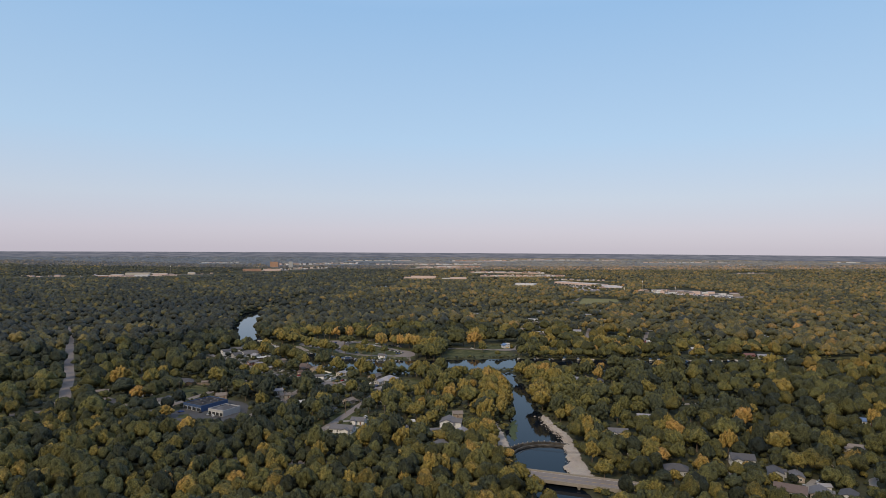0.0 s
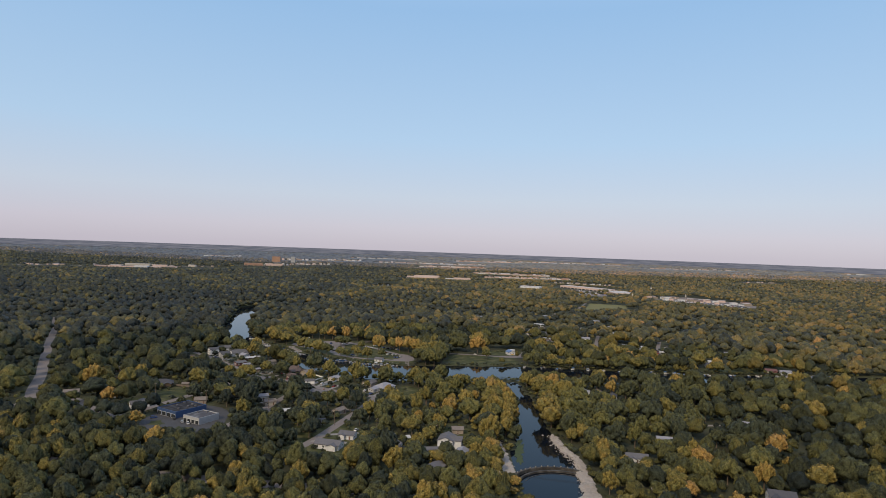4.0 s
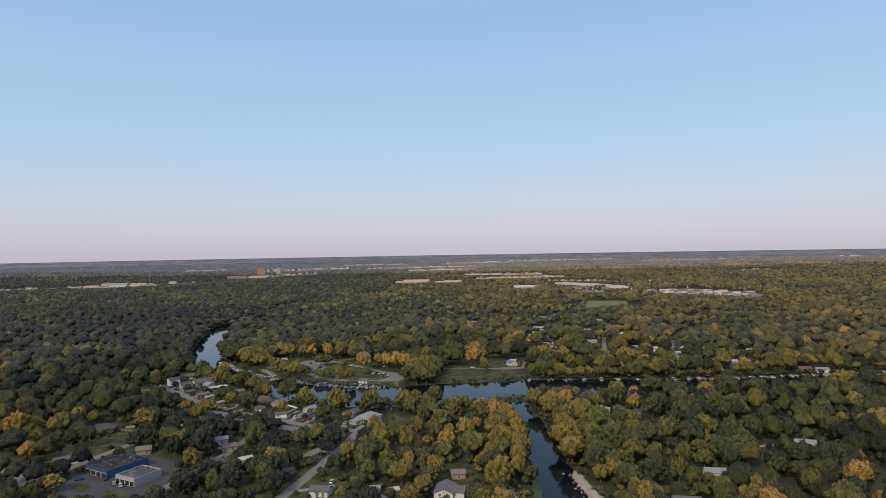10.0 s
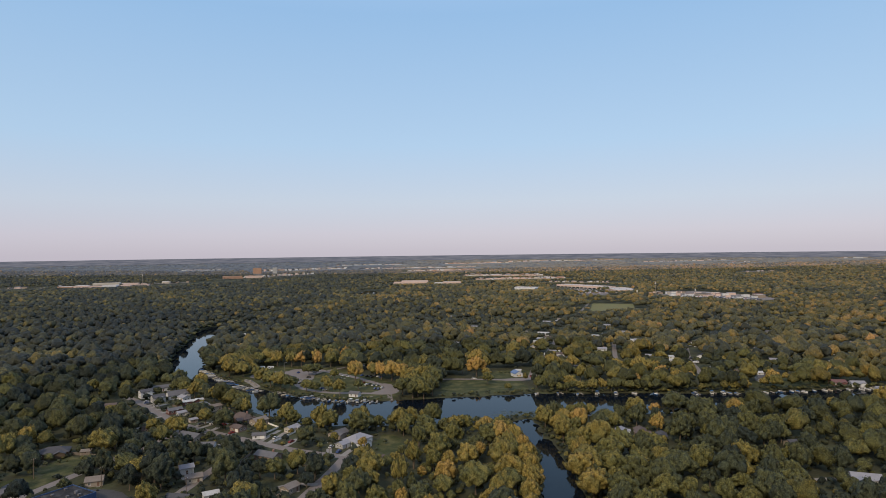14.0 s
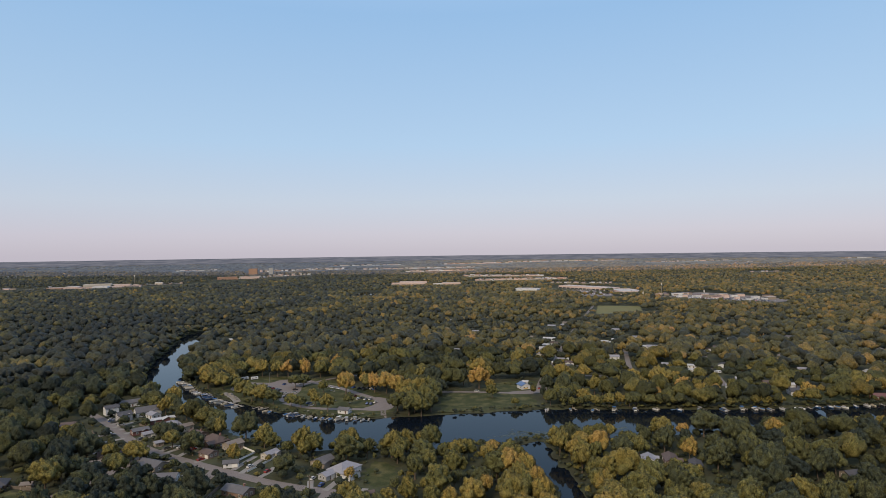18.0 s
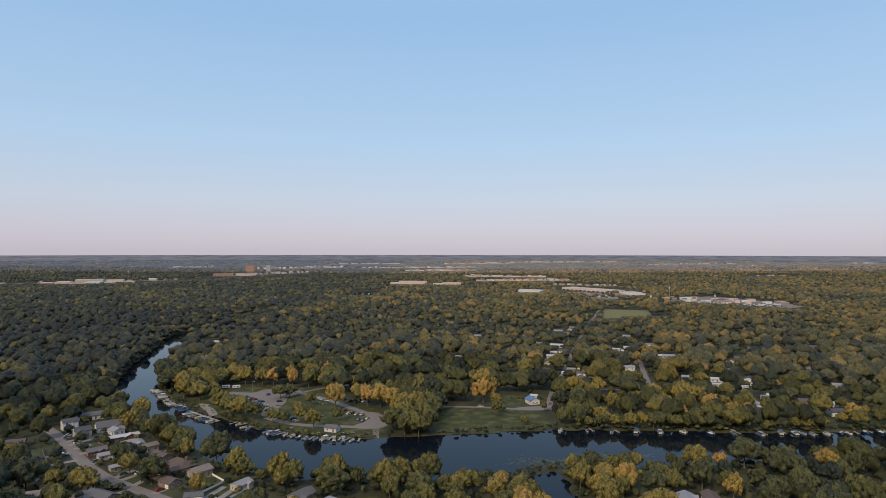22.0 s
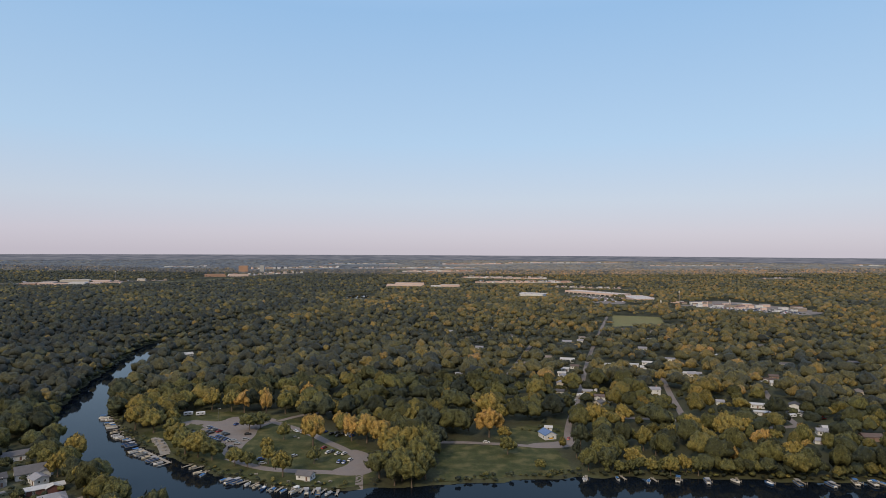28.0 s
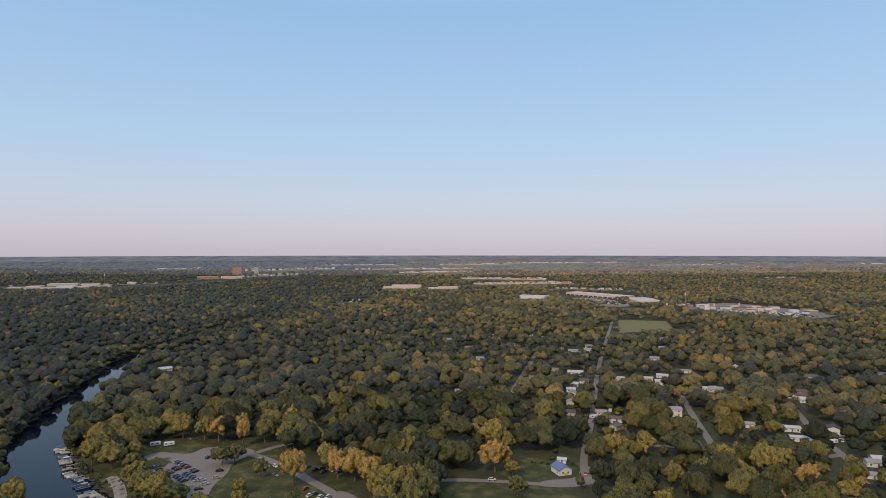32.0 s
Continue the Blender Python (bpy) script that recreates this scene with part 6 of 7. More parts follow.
for k, (tx_, ty_) in enumerate(((-98, 765), (-94, 762), (-100, 760), (-88, 750), (-85, 747), (-58, 671), (-52, 672), (-74, 672), (-94, 683), (-66, 706))):
    picnic_table(tx_, ty_, 25 * k)


def floating_weed(name, cx, cy, rx, ry, turn, n, color, label):
    """Small flat rafts of weed on the water, drawn out in streaks."""
    r = np.random.default_rng(n)
    vs, fs = [], []
    ca, sa = math.cos(radians(turn)), math.sin(radians(turn))
    while len(fs) < n:
        a, b = r.normal(0, 0.5, 2)
        b = b * 0.5 + 0.35 * math.sin(a * 5) + 0.25 * math.sin(a * 13 + b * 7)
        px_, py_ = cx + a * rx * ca - b * ry * sa, cy + a * rx * sa + b * ry * ca
        if shore(np.array([px_]), np.array([py_]))[0] > -0.5:
            if r.uniform() < 0.01:
                n -= 1
            continue
        o, s = len(vs), abs(r.normal(0.25, 0.35)) + 0.12
        for i in range(6):
            t = i * 1.047
            q = s * r.uniform(0.6, 1.3)
            u, v = q * 1.8 * math.cos(t), q * 0.6 * math.sin(t)
            vs.append((px_ + u * ca - v * sa, py_ + u * sa + v * ca, WATER_Z + 0.012 + 0.004 * (len(fs) % 5)))
        fs.append(tuple(range(o, o + 6)))
    m = material(name + "_green", color, 0.8, vary=0.4, scale=0.2, fine=1.5)
    tagged(mesh_from(name, vs, fs, m), label, "water weed", kind="stuff")


floating_weed("water_weed", 84, 622, 34, 14, 10, 1500, (0.075, 0.09, 0.07), "pale streaks of water weed on the river")
ALGAE = material("bank_algae_green", (0.060, 0.080, 0.030), 0.85, vary=0.5, scale=0.25, fine=1.2, dirt=(0.035, 0.050, 0.026))


def algae(x, y, long, wide, turn, z):
    """A thin drifted raft of algae with a frayed edge."""
    r = np.random.default_rng(int(x * 7 + y))
    n, ca, sa = 90, math.cos(radians(turn)), math.sin(radians(turn))
    q = 1 + 0.18 * np.sin(np.arange(n) * 0.42 + r.uniform(0, 6)) + 0.12 * np.sin(np.arange(n) * 1.2) + r.uniform(-0.14, 0.14, n)
    pts = []
    for i in range(n):
        a, b = long * q[i] * math.cos(i * 6.2832 / n), wide * q[i] * math.sin(i * 6.2832 / n)
        pts.append((x + a * ca - b * sa, y + a * sa + b * ca, WATER_Z + z))
    pts.append((x, y, WATER_Z + z))
    tagged(mesh_from("bank_algae", pts, [(i, (i + 1) % n, n) for i in range(n)], ALGAE), "dull green algae floating beside the bank", "water weed")


algae(48, 413, 14, 2.6, 80, 0.02), algae(46.5, 398, 9, 2.0, 86, 0.03), algae(49.5, 428, 7, 1.6, 70, 0.04)

# ---- trees ----
RNG = np.random.default_rng(7)


def unit(v):
    return v / (np.linalg.norm(v, axis=-1, keepdims=True) + 1e-9)


def billow(seed, sub, count=0, big=12, small=60, swell=0.47, fine=0.15, size=(0.05, 0.10), floor=-0.5):
    """A crown of unit radius and height: a dome that swells into boughs and these into clumps, with loose sprays of leaves on it."""
    r = np.random.default_rng(seed)
    v, f = ICO[sub]
    slim, lean = r.uniform(0.0, 0.38), r.normal(0, 0.10, 2)

    def swells(k, keep):
        i = np.arange(k)
        z = np.clip(-0.5 + 1.5 * (i + 0.5) / k + r.uniform(-0.6, 0.6, k) / k, -1, 1)
        a = i * 2.39996 + r.uniform(-0.45, 0.45, k)
        q = np.sqrt(1 - z * z)
        c = np.stack([q * np.cos(a), q * np.sin(a), z], 1)
        amp = r.uniform(1 - keep, 1, k)
        ang = np.arccos(np.clip(v @ c.T, -1, 1)) / (1.7 / math.sqrt(k) * 1.12)
        rise = np.sqrt(np.clip(1 - ang ** 2, 0, 1)) * amp
        return rise.max(1), rise.argmax(1)

    b1, w1 = swells(big, 0.6)
    b2, w2 = swells(small, 0.7)
    R = 0.49 + swell * b1 + (fine * b2 if sub > 2 else 0) + (0.025 if sub > 2 else 0.08) * r.standard_normal(len(v))
    p = v * R[:, None]
    p[:, :2] *= (1 - slim * np.clip(p[:, 2:3], 0, 1)) * np.where(p[:, 2:3] < 0, 1 + 0.35 * p[:, 2:3], 1)
    p[:, :2] += lean * np.clip(p[:, 2:3], 0, 1)
    p[:, 2] = 0.46 + 0.54 * p[:, 2]
    fn = np.cross(p[f[:, 1]] - p[f[:, 0]], p[f[:, 2]] - p[f[:, 0]])
    vn = np.zeros_like(p)
    for i in range(3):
        np.add.at(vn, f[:, i], fn)
    vn = unit(unit(vn) + 0.16 * r.standard_normal(p.shape))
    tint = r.uniform(-0.05, 0.05, big)[w1] + r.uniform(-0.03, 0.03, small)[w2]
    keep = v[f].mean(1)[:, 2] > floor
    f2 = f[keep]
    V, F, H, N = [p], [f2], [tint], [vn]
    if count:
        k = r.choice(len(f2), count, p=np.linalg.norm(fn[keep], axis=1) / np.linalg.norm(fn[keep], axis=1).sum())
        c, d = p[f2[k]].mean(1), unit(fn[keep][k])
        c = c + d * r.uniform(0.0, 0.07, (count, 1))
        t = unit(np.cross(d, r.standard_normal((count, 3))))
        u = np.cross(d, t)
        t, u = t + d * r.uniform(-0.7, 0.7, (count, 1)), u + d * r.uniform(-0.7, 0.7, (count, 1))
        s = r.uniform(*size, (count, 1))
        V.append(np.stack([c + t * s, c - t * s * 0.5 + u * s * 0.87, c - t * s * 0.5 - u * s * 0.87], 1).reshape(-1, 3))
        q = unit(vn[f2[k]].mean(1) + 0.42 * r.standard_normal((count, 3)))
        N.append(np.repeat(q, 3, 0)), H.append(np.repeat(tint[f2[k, 0]] + r.uniform(-0.05, 0.05, count), 3))
        F.append(len(p) + np.arange(count * 3).reshape(-1, 3))
    return np.concatenate(V), np.concatenate(F), np.concatenate(H), np.concatenate(N)


def merge(name, protos, which, xyz, size, hue, label, category, mat=LEAF):
    """One mesh of many crowns: prototypes turned, scaled and set down."""
    VS, FS, HS, NS, off = [], [], [], [], 0
    turn = RNG.uniform(0, 6.283, len(xyz))
    for k, (pv, pf, ph, pn) in enumerate(protos):
        sel = np.where(which == k)[0]
        if not len(sel):
            continue
        c, s = np.cos(turn[sel])[:, None], np.sin(turn[sel])[:, None]
        x = (pv[None, :, 0] * c - pv[None, :, 1] * s) * size[sel, 0:1] + xyz[sel, 0:1]
        y = (pv[None, :, 0] * s + pv[None, :, 1] * c) * size[sel, 1:2] + xyz[sel, 1:2]
        z = pv[None, :, 2] * size[sel, 2:3] + xyz[sel, 2:3]
        VS.append(np.stack([x, y, z], 2).reshape(-1, 3))
        FS.append((pf[None] + (off + np.arange(len(sel)) * len(pv))[:, None, None]).reshape(-1, 3))
        NS.append(np.stack([pn[None, :, 0] * c - pn[None, :, 1] * s, pn[None, :, 0] * s + pn[None, :, 1] * c, np.repeat(pn[None, :, 2], len(sel), 0)], 2).reshape(-1, 3))
        HS.append((hue[sel][:, None] + ph[None]).ravel())
        off += len(sel) * len(pv)
    V, F, H = np.concatenate(VS), np.concatenate(FS), np.concatenate(HS)
    me = bpy.data.meshes.new(name)
    me.vertices.add(len(V)), me.vertices.foreach_set("co", V.ravel().astype(np.float32))
    me.loops.add(F.size), me.loops.foreach_set("vertex_index", F.ravel().astype(np.int32))
    me.polygons.add(len(F)), me.polygons.foreach_set("loop_start", np.arange(0, F.size, 3, dtype=np.int32))
    me.update(calc_edges=True)
    at = me.attributes.new("hue", "FLOAT", "POINT")
    at.data.foreach_set("value", H.astype(np.float32))
    fm = me.attributes.new("form", "FLOAT_VECTOR", "POINT")
    fm.data.foreach_set("vector", np.concatenate(NS).ravel().astype(np.float32))
    me.materials.append(mat)
    print(name, len(xyz), "crowns", len(F), "triangles")
    return tagged(new(name, me), label, category, kind="stuff")


def wave(x, y, s, k):
    """Smooth noise in the plan, about -1 to 1."""
    r = np.random.default_rng(k)
    v = np.zeros(len(x))
    for _ in range(8):
        a, p, q = r.uniform(0, 6.283), r.uniform(0, 6.283), r.uniform(0.6, 1.8)
        v += np.sin((x * math.cos(a) + y * math.sin(a)) * q / s + p)
    return v / 3.2


def scatter(x0, x1, y0, y1, gap):
    """Places on a shaken grid."""
    nx, ny = int((x1 - x0) / gap), int((y1 - y0) / gap)
    X, Y = np.meshgrid(np.arange(nx), np.arange(ny))
    x = x0 + (X + 0.5 * (Y % 2) + RNG.uniform(-0.36, 0.36, X.shape)) * gap
    y = y0 + (Y + RNG.uniform(-0.36, 0.36, X.shape)) * gap
    return x.ravel(), y.ravel()


def free(x, y):
    ok = np.ones(len(x), bool)
    near = (np.abs(x) < 1000) & (y > -600) & (y < 1600)
    ok[near] &= shore(x[near], y[near]) > 1.0
    for line, keep in CLEAR:
        lo, hi = line.min(0) - keep, line.max(0) + keep
        box = (x > lo[0]) & (x < hi[0]) & (y > lo[1]) & (y < hi[1])
        if box.any():
            ok[box] &= to_line(x[box], y[box], line) > keep
    for poly in OPEN:
        ok &= ~inside(x, y, poly)
    return ok


def hues(x, y):
    """Autumn colour: more gold along the water and towards the east, single trees turned; far woods lifted in place of
    haze.
    """
    base = 0.285 + 0.07 * wave(x, y, 70, 3) + 0.05 * wave(x, y, 25, 5) + 0.135 * RNG.standard_normal(len(x))
    east = np.clip((x + 50) / 350, -1, 1) * np.where(x > -50, 0.07, 0.05)
    bank = np.zeros(len(x))
    near = (np.abs(x) < 900) & (y > -600) & (y < 1550)
    bank[near] = 0.09 * np.exp(-np.clip(shore(x[near], y[near]), 0, 99) / 18)
    south = np.clip((640 - y) / 120, 0, 1) * np.where(x > -25, 0.075, 0.02 + 0.06 * (y < 430)) * (x < 80)
    west = -0.11 * np.clip((-210 - x) / 80, 0, 1) * np.clip((y - 600) / 200, 0, 1) - 0.05 * np.clip((-20 - x) / 100, 0, 1) * np.clip((y - 830) / 80, 0, 1) * np.clip((1500 - y) / 300, 0, 1)
    # the second term brightens far crowns in place of haze, besides their gold
    north = 0.012 * np.clip((y - 680) / 60, 0, 1) + 0.07 * np.clip((y - 1000) / 900, 0, 1)
    u = base + east + bank + south + west + north
    turned = RNG.uniform(size=len(x)) < 0.018
    gold = RNG.uniform(0.56, 0.78, len(x)) - np.where((x < -60) & ((y > 800) | (x < -240)), 0.2, 0)
    return np.where(turned, gold, np.clip(u, 0.0, 0.64))


def trunk_mesh(name, seed, h=1.0):
    """A tapered trunk that forks into limbs, of unit height."""
    r = np.random.default_rng(seed)
    vs, fs = [], []

    def limb(a, b, ra, rb, k=6):
        a, b = np.array(a), np.array(b)
        d = (b - a) / np.linalg.norm(b - a)
        u = np.cross(d, (1, 0.2, 0.1))
        u /= np.linalg.norm(u)
        v = np.cross(d, u)
        o = len(vs)
        for p, q in ((a, ra), (b, rb)):
            for i in range(k):
                t = i / k * 6.283
                vs.append(p + (u * math.cos(t) + v * math.sin(t)) * q)
        for i in range(k):
            fs.append((o + i, o + (i + 1) % k, o + k + (i + 1) % k, o + k + i))

    limb((0, 0, -0.02), (0.01, 0, 0.12), 0.034, 0.024)
    limb((0.01, 0, 0.12), (0.0, 0.02, 0.45), 0.024, 0.016)
    for i in range(6):
        a = i * 1.05 + r.uniform(-0.3, 0.3)
        s, q, z = r.uniform(0.28, 0.45), r.uniform(0.14, 0.28), r.uniform(0.5, 0.85)
        limb((0, 0.01, s), (math.cos(a) * q, math.sin(a) * q, z), 0.011, 0.004, 5)
    me = bpy.data.meshes.new(name)
    me.from_pydata([tuple(map(float, v)) for v in vs], [], fs)
    me.materials.append(BARK)
    return me


KINDS = [("green_tree", 0.12, "broad green deciduous tree with dense leafy crown", "green trees of the wood"),
         ("olive_tree_crown", 0.36, "deciduous tree with olive crown starting to turn", "olive trees of the wood"),
         ("golden_tree", 0.62, "deciduous tree with golden autumn crown", "golden trees of the wood"),
         ("russet_tree", 0.86, "tall deciduous tree with orange-brown autumn crown", "russet trees of the wood")]
KINDS[1] = ("turning_tree", *KINDS[1][1:])
LEAFY = [billow(100 + i, 3, 190, 18 + 2 * i, 60, size=(0.04, 0.085)) for i in range(8)]
FINE = [billow(200 + i, 4, 220, 18 + 4 * i, 90, size=(0.035, 0.075)) for i in range(6)]


def crown_mesh(proto, hue):
    v, f, dh, nn = proto
    me = bpy.data.meshes.new("crown")
    me.from_pydata(v.tolist(), [], f.tolist())
    at = me.attributes.new("hue", "FLOAT", "POINT")
    at.data.foreach_set("value", (hue + dh).astype(np.float32))
    fm = me.attributes.new("form", "FLOAT_VECTOR", "POINT")
    fm.data.foreach_set("vector", nn.ravel().astype(np.float32))
    me.materials.append(LEAF)
    return me


TRUNKS = [trunk_mesh("trunk", 40 + i) for i in range(4)]
CROWNS = {}


def tree(x, y, r, h, hue, kind=None, label=""):
    """A tree as a thing of its own: an empty at its foot, trunk and crown."""
    k = min(3, int(np.searchsorted([0.25, 0.5, 0.74], hue))) if kind is None else kind
    name, _, text, grp = KINDS[k]
    root = new(name)
    z = float(land(np.array([x]), np.array([y]))[0])
    root.location = (x, y, z)
    root.rotation_euler = (0, 0, RNG.uniform(0, 6.283))
    tagged(root, label or text, "tree", grp)
    t = new("trunk", TRUNKS[RNG.integers(4)])
    t.scale = (h * 0.95, h * 0.95, h * 0.95)
    key = (RNG.integers(6), round(hue * 12) / 12)
    if key not in CROWNS:
        CROWNS[key] = crown_mesh(FINE[key[0]], key[1])
    c = new("crown", CROWNS[key])
    c.location = (0, 0, h * 0.12)
    c.scale = (r, r, h * 0.86)
    t.parent = c.parent = root
    return root


def far_canopy():
    """The closed canopy of the farthest plain as one uneven sheet, open where fields and roofs lie."""
    rad, ang = np.arange(3480, 4690, 11.0), np.radians(np.arange(-40, 40.01, 0.17))
    A, D = np.meshgrid(ang, rad)
    D = D + RNG.uniform(-4, 4, D.shape)
    A = A + RNG.uniform(-0.001, 0.001, A.shape)
    X, Y = (D * np.sin(A)).ravel(), (200 + D * np.cos(A)).ravel()
    h = 5 + 5.5 * RNG.uniform(size=len(X)) ** 1.4
    h = np.minimum(h, low_growth(X, Y, h))
    gone = np.zeros(len(X), bool)
    for poly in OPEN:
        if min(p[1] for p in poly) > 2700:
            gone |= inside(X, Y, poly)
    h[gone] = 0.4
    h[:len(ang)] = -0.5  # the canopy's near edge comes down to the ground
    V = np.stack([X, Y, land(X, Y) + h], 1)
    w = len(ang)
    i = (np.arange(len(rad) - 1)[:, None] * w + np.arange(w - 1)[None]).ravel()
    q = np.stack([i, i + 1, i + w + 1, i + w], 1)
    q = q[~gone[q].all(1)]
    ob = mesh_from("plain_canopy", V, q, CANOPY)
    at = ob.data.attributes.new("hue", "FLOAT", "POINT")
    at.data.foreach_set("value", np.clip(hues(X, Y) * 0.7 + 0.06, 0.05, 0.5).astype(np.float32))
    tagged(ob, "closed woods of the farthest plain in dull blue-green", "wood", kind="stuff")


def plant():
    # near wood: younger and tighter south of the houses
    x, y = scatter(-840, 840, 415, 1100, 12.4)
    x2, y2 = scatter(-360, 360, 255, 415, 9.8)
    x, y = np.concatenate([x, x2]), np.concatenate([y, y2])
    ok = (np.abs(x) < 0.74 * y + 25) & free(x, y) & (RNG.uniform(size=len(x)) > np.where(y < 430, 0.03, 0.09) + 0.08 * wave(x, y, 30, 11))
    x, y = x[ok], y[ok]
    n = len(x)
    r = np.clip(6.5 + 1.9 * RNG.standard_normal(n) + 0.6 * wave(x, y, 40, 21), 3.0, 10)
    r = np.where(y < 415, 1.6 + r * 0.56, r)
    h = np.clip(5.0 + r * 1.45 + 2.2 * RNG.standard_normal(n), 6.5, 21)
    h = np.minimum(h, low_growth(x, y, h))
    h = np.maximum(h, RNG.uniform(2.2, 4.0, n))
    keep = (h > 3.6) | (RNG.uniform(size=n) < 0.8)
    x, y, r, h = x[keep], y[keep], r[keep], h[keep]
    r = np.minimum(r, np.where(h < 5, h * 0.85, h * 0.53)) * np.clip(0.55 + y / 1550, 1.0, 1.12)
    n = len(x)
    u = hues(x, y)
    z = land(x, y)
    # a closed row down to the water on the wooded banks
    L = smooth(RIVER, 2.0)
    d = np.gradient(L[:, :2], axis=0)
    d /= np.linalg.norm(d, axis=1)[:, None]
    bx, by = [], []
    for side in (1, -1):
        for i in range(3, len(L) - 1, 3):
            q = L[i, :2] + side * np.array([-d[i, 1], d[i, 0]]) * (L[i, 2] + RNG.uniform(2.2, 7.5))
            if ((side > 0 and (94 < q[0] < 262 or q[0] > 372 or q[1] > 800)) or (side < 0 and q[1] > 735 and q[0] < -180)):
                bx.append(q[0]), by.append(q[1])
    bx, by = np.array(bx), np.array(by)
    ok = shore(bx, by) > 1.5
    bx, by = bx[ok], by[ok]
    br = RNG.uniform(3.6, 5.6, len(bx))
    bh = br * 1.3 + RNG.uniform(2, 5, len(bx))
    x, y, r, h = np.concatenate([x, bx]), np.concatenate([y, by]), np.concatenate([r, br]), np.concatenate([h, bh])
    u = np.concatenate([u, np.clip(hues(bx, by) - 0.02, 0.05, 0.7)])
    n, z = len(x), land(x, y)
    # the trees of the waterside stretch stand as things of their own
    pick = np.hypot((x - 20) / 1.15, y - 560)
    single = np.zeros(n, bool)
    lim = np.searchsorted([0.25, 0.5, 0.74], u)
    for k in range(4):
        idx = np.where((lim == k) & (y < 800) & (y > 300))[0]
        single[idx[np.argsort(pick[idx])[:175]]] = True
    for i in np.where(single)[0]:
        tree(x[i], y[i], r[i], h[i], u[i])
    m = ~single
    size = np.stack([r, r, h * 0.86], 1)
    base = np.stack([x, y, z + h * 0.12], 1)
    close = m & (np.hypot(x, np.clip(y - 400, 0, None)) < 515)
    rest = m & ~close & (np.hypot(x, y - 400) < 640)
    outer = m & ~close & ~rest
    merge("near_wood", LEAFY, RNG.integers(0, 8, close.sum()), base[close], size[close], u[close], "dense deciduous wood turning from green to gold", "wood")
    MID = [billow(300 + i, 3, 24, 11 + i, 36, floor=-0.35) for i in range(8)]
    THIN = [billow(350 + i, 2, 26, 9 + i, 30, floor=-0.3) for i in range(8)]
    LOW = [billow(400 + i, 2, 0, 7 + i % 3, 20, floor=-0.1) for i in range(8)]
    FAR = [billow(500 + i, 1, 0, 4, 12, floor=-0.1) for i in range(8)]
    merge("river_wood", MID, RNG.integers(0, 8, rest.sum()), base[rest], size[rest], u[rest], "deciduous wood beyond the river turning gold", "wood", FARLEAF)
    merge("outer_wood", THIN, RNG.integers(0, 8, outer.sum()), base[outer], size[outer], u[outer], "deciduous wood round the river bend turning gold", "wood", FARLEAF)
    # younger trees that close the wood south of the road
    x, y = scatter(-340, 46, 255, 402, 10.5)
    ok = free(x, y) & (np.abs(x) < 0.74 * y + 25)
    x, y = x[ok], y[ok]
    n = len(x)
    r = RNG.uniform(3.0, 5.0, n)
    h = np.minimum(r * 1.3 + RNG.uniform(3, 7, n), low_growth(x, y, r))
    k = h > 3
    x, y, r, h = x[k], y[k], np.minimum(r[k], h[k] * 0.6), h[k]
    FILL = [billow(700 + i, 3, 120, 8, 36) for i in range(8)]
    merge("young_wood", FILL, RNG.integers(0, 8, len(x)), np.stack([x, y, land(x, y) + h * 0.12], 1), np.stack([r, r, h * 0.86], 1), np.clip(hues(x, y) + 0.04, 0.05, 0.62), "dense young trees in green and yellow-green", "wood")
    # understorey that closes the gaps below the crowns
    x, y = scatter(-330, 330, 300, 640, 7.6)
    ok = free(x, y) & (np.abs(x) < 0.72 * y) & (RNG.uniform(size=len(x)) < 0.8)
    x, y = x[ok], y[ok]
    r = RNG.uniform(1.8, 3.6, len(x))
    h = np.minimum(r * RNG.uniform(1.3, 2.2, len(x)), low_growth(x, y, r))
    k = h > 1.2
    x, y, r, h = x[k], y[k], np.minimum(r[k], h[k] * 0.8), h[k]
    UNDER = [billow(800 + i, 2, 14, 7, 20, floor=-0.2) for i in range(8)]
    merge("understorey", UNDER, RNG.integers(0, 8, len(x)), np.stack([x, y, land(x, y) - 0.2], 1), np.stack([r, r, h], 1), np.clip(hues(x, y) - 0.06, 0.02, 0.5), "green understorey of saplings and bushes", "wood")
    # middle distance
    for name, proto, y0, y1, gap, grow, text in (("middle_wood", THIN, 1100, 1500, 12.6, 1.1, "wooded suburb in early autumn colour"),
                                                 ("distant_wood", LOW, 1500, 2100, 14.0, 1.2, "distant woods in dull green and gold"),
                                                 ("plain_wood", FAR, 2100, 3200, 16.0, 1.35, "woods of the plain in dull green and gold"),
                                                 ("horizon_wood", FAR, 3200, 3600, 15.5, 1.25, "far woods that run to the horizon")):
        x, y = scatter(-0.76 * y1 - 60, 0.76 * y1 + 60, y0, y1, gap)
        ok = (np.abs(x) < 0.76 * y + 60) & free(x, y) & (RNG.uniform(size=len(x)) > 0.06)
        x, y = x[ok], y[ok]
        n = len(x)
        r = np.clip((6.0 + 1.4 * RNG.standard_normal(n)) * grow, 3, 14)
        h = np.clip(6.5 + 1.3 * r / grow + 2.2 * RNG.standard_normal(n), 8, 22)
        h = np.minimum(h, low_growth(x, y, h))
        r = np.minimum(r, h)
        k = h > 4
        x, y, r, h = x[k], y[k], r[k], h[k]
        n = len(x)
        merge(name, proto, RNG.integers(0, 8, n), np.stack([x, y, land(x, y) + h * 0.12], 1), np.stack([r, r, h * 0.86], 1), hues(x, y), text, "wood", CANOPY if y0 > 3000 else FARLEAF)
    far_canopy()
    st = np.array(STREET_TREES)
    n = len(st)
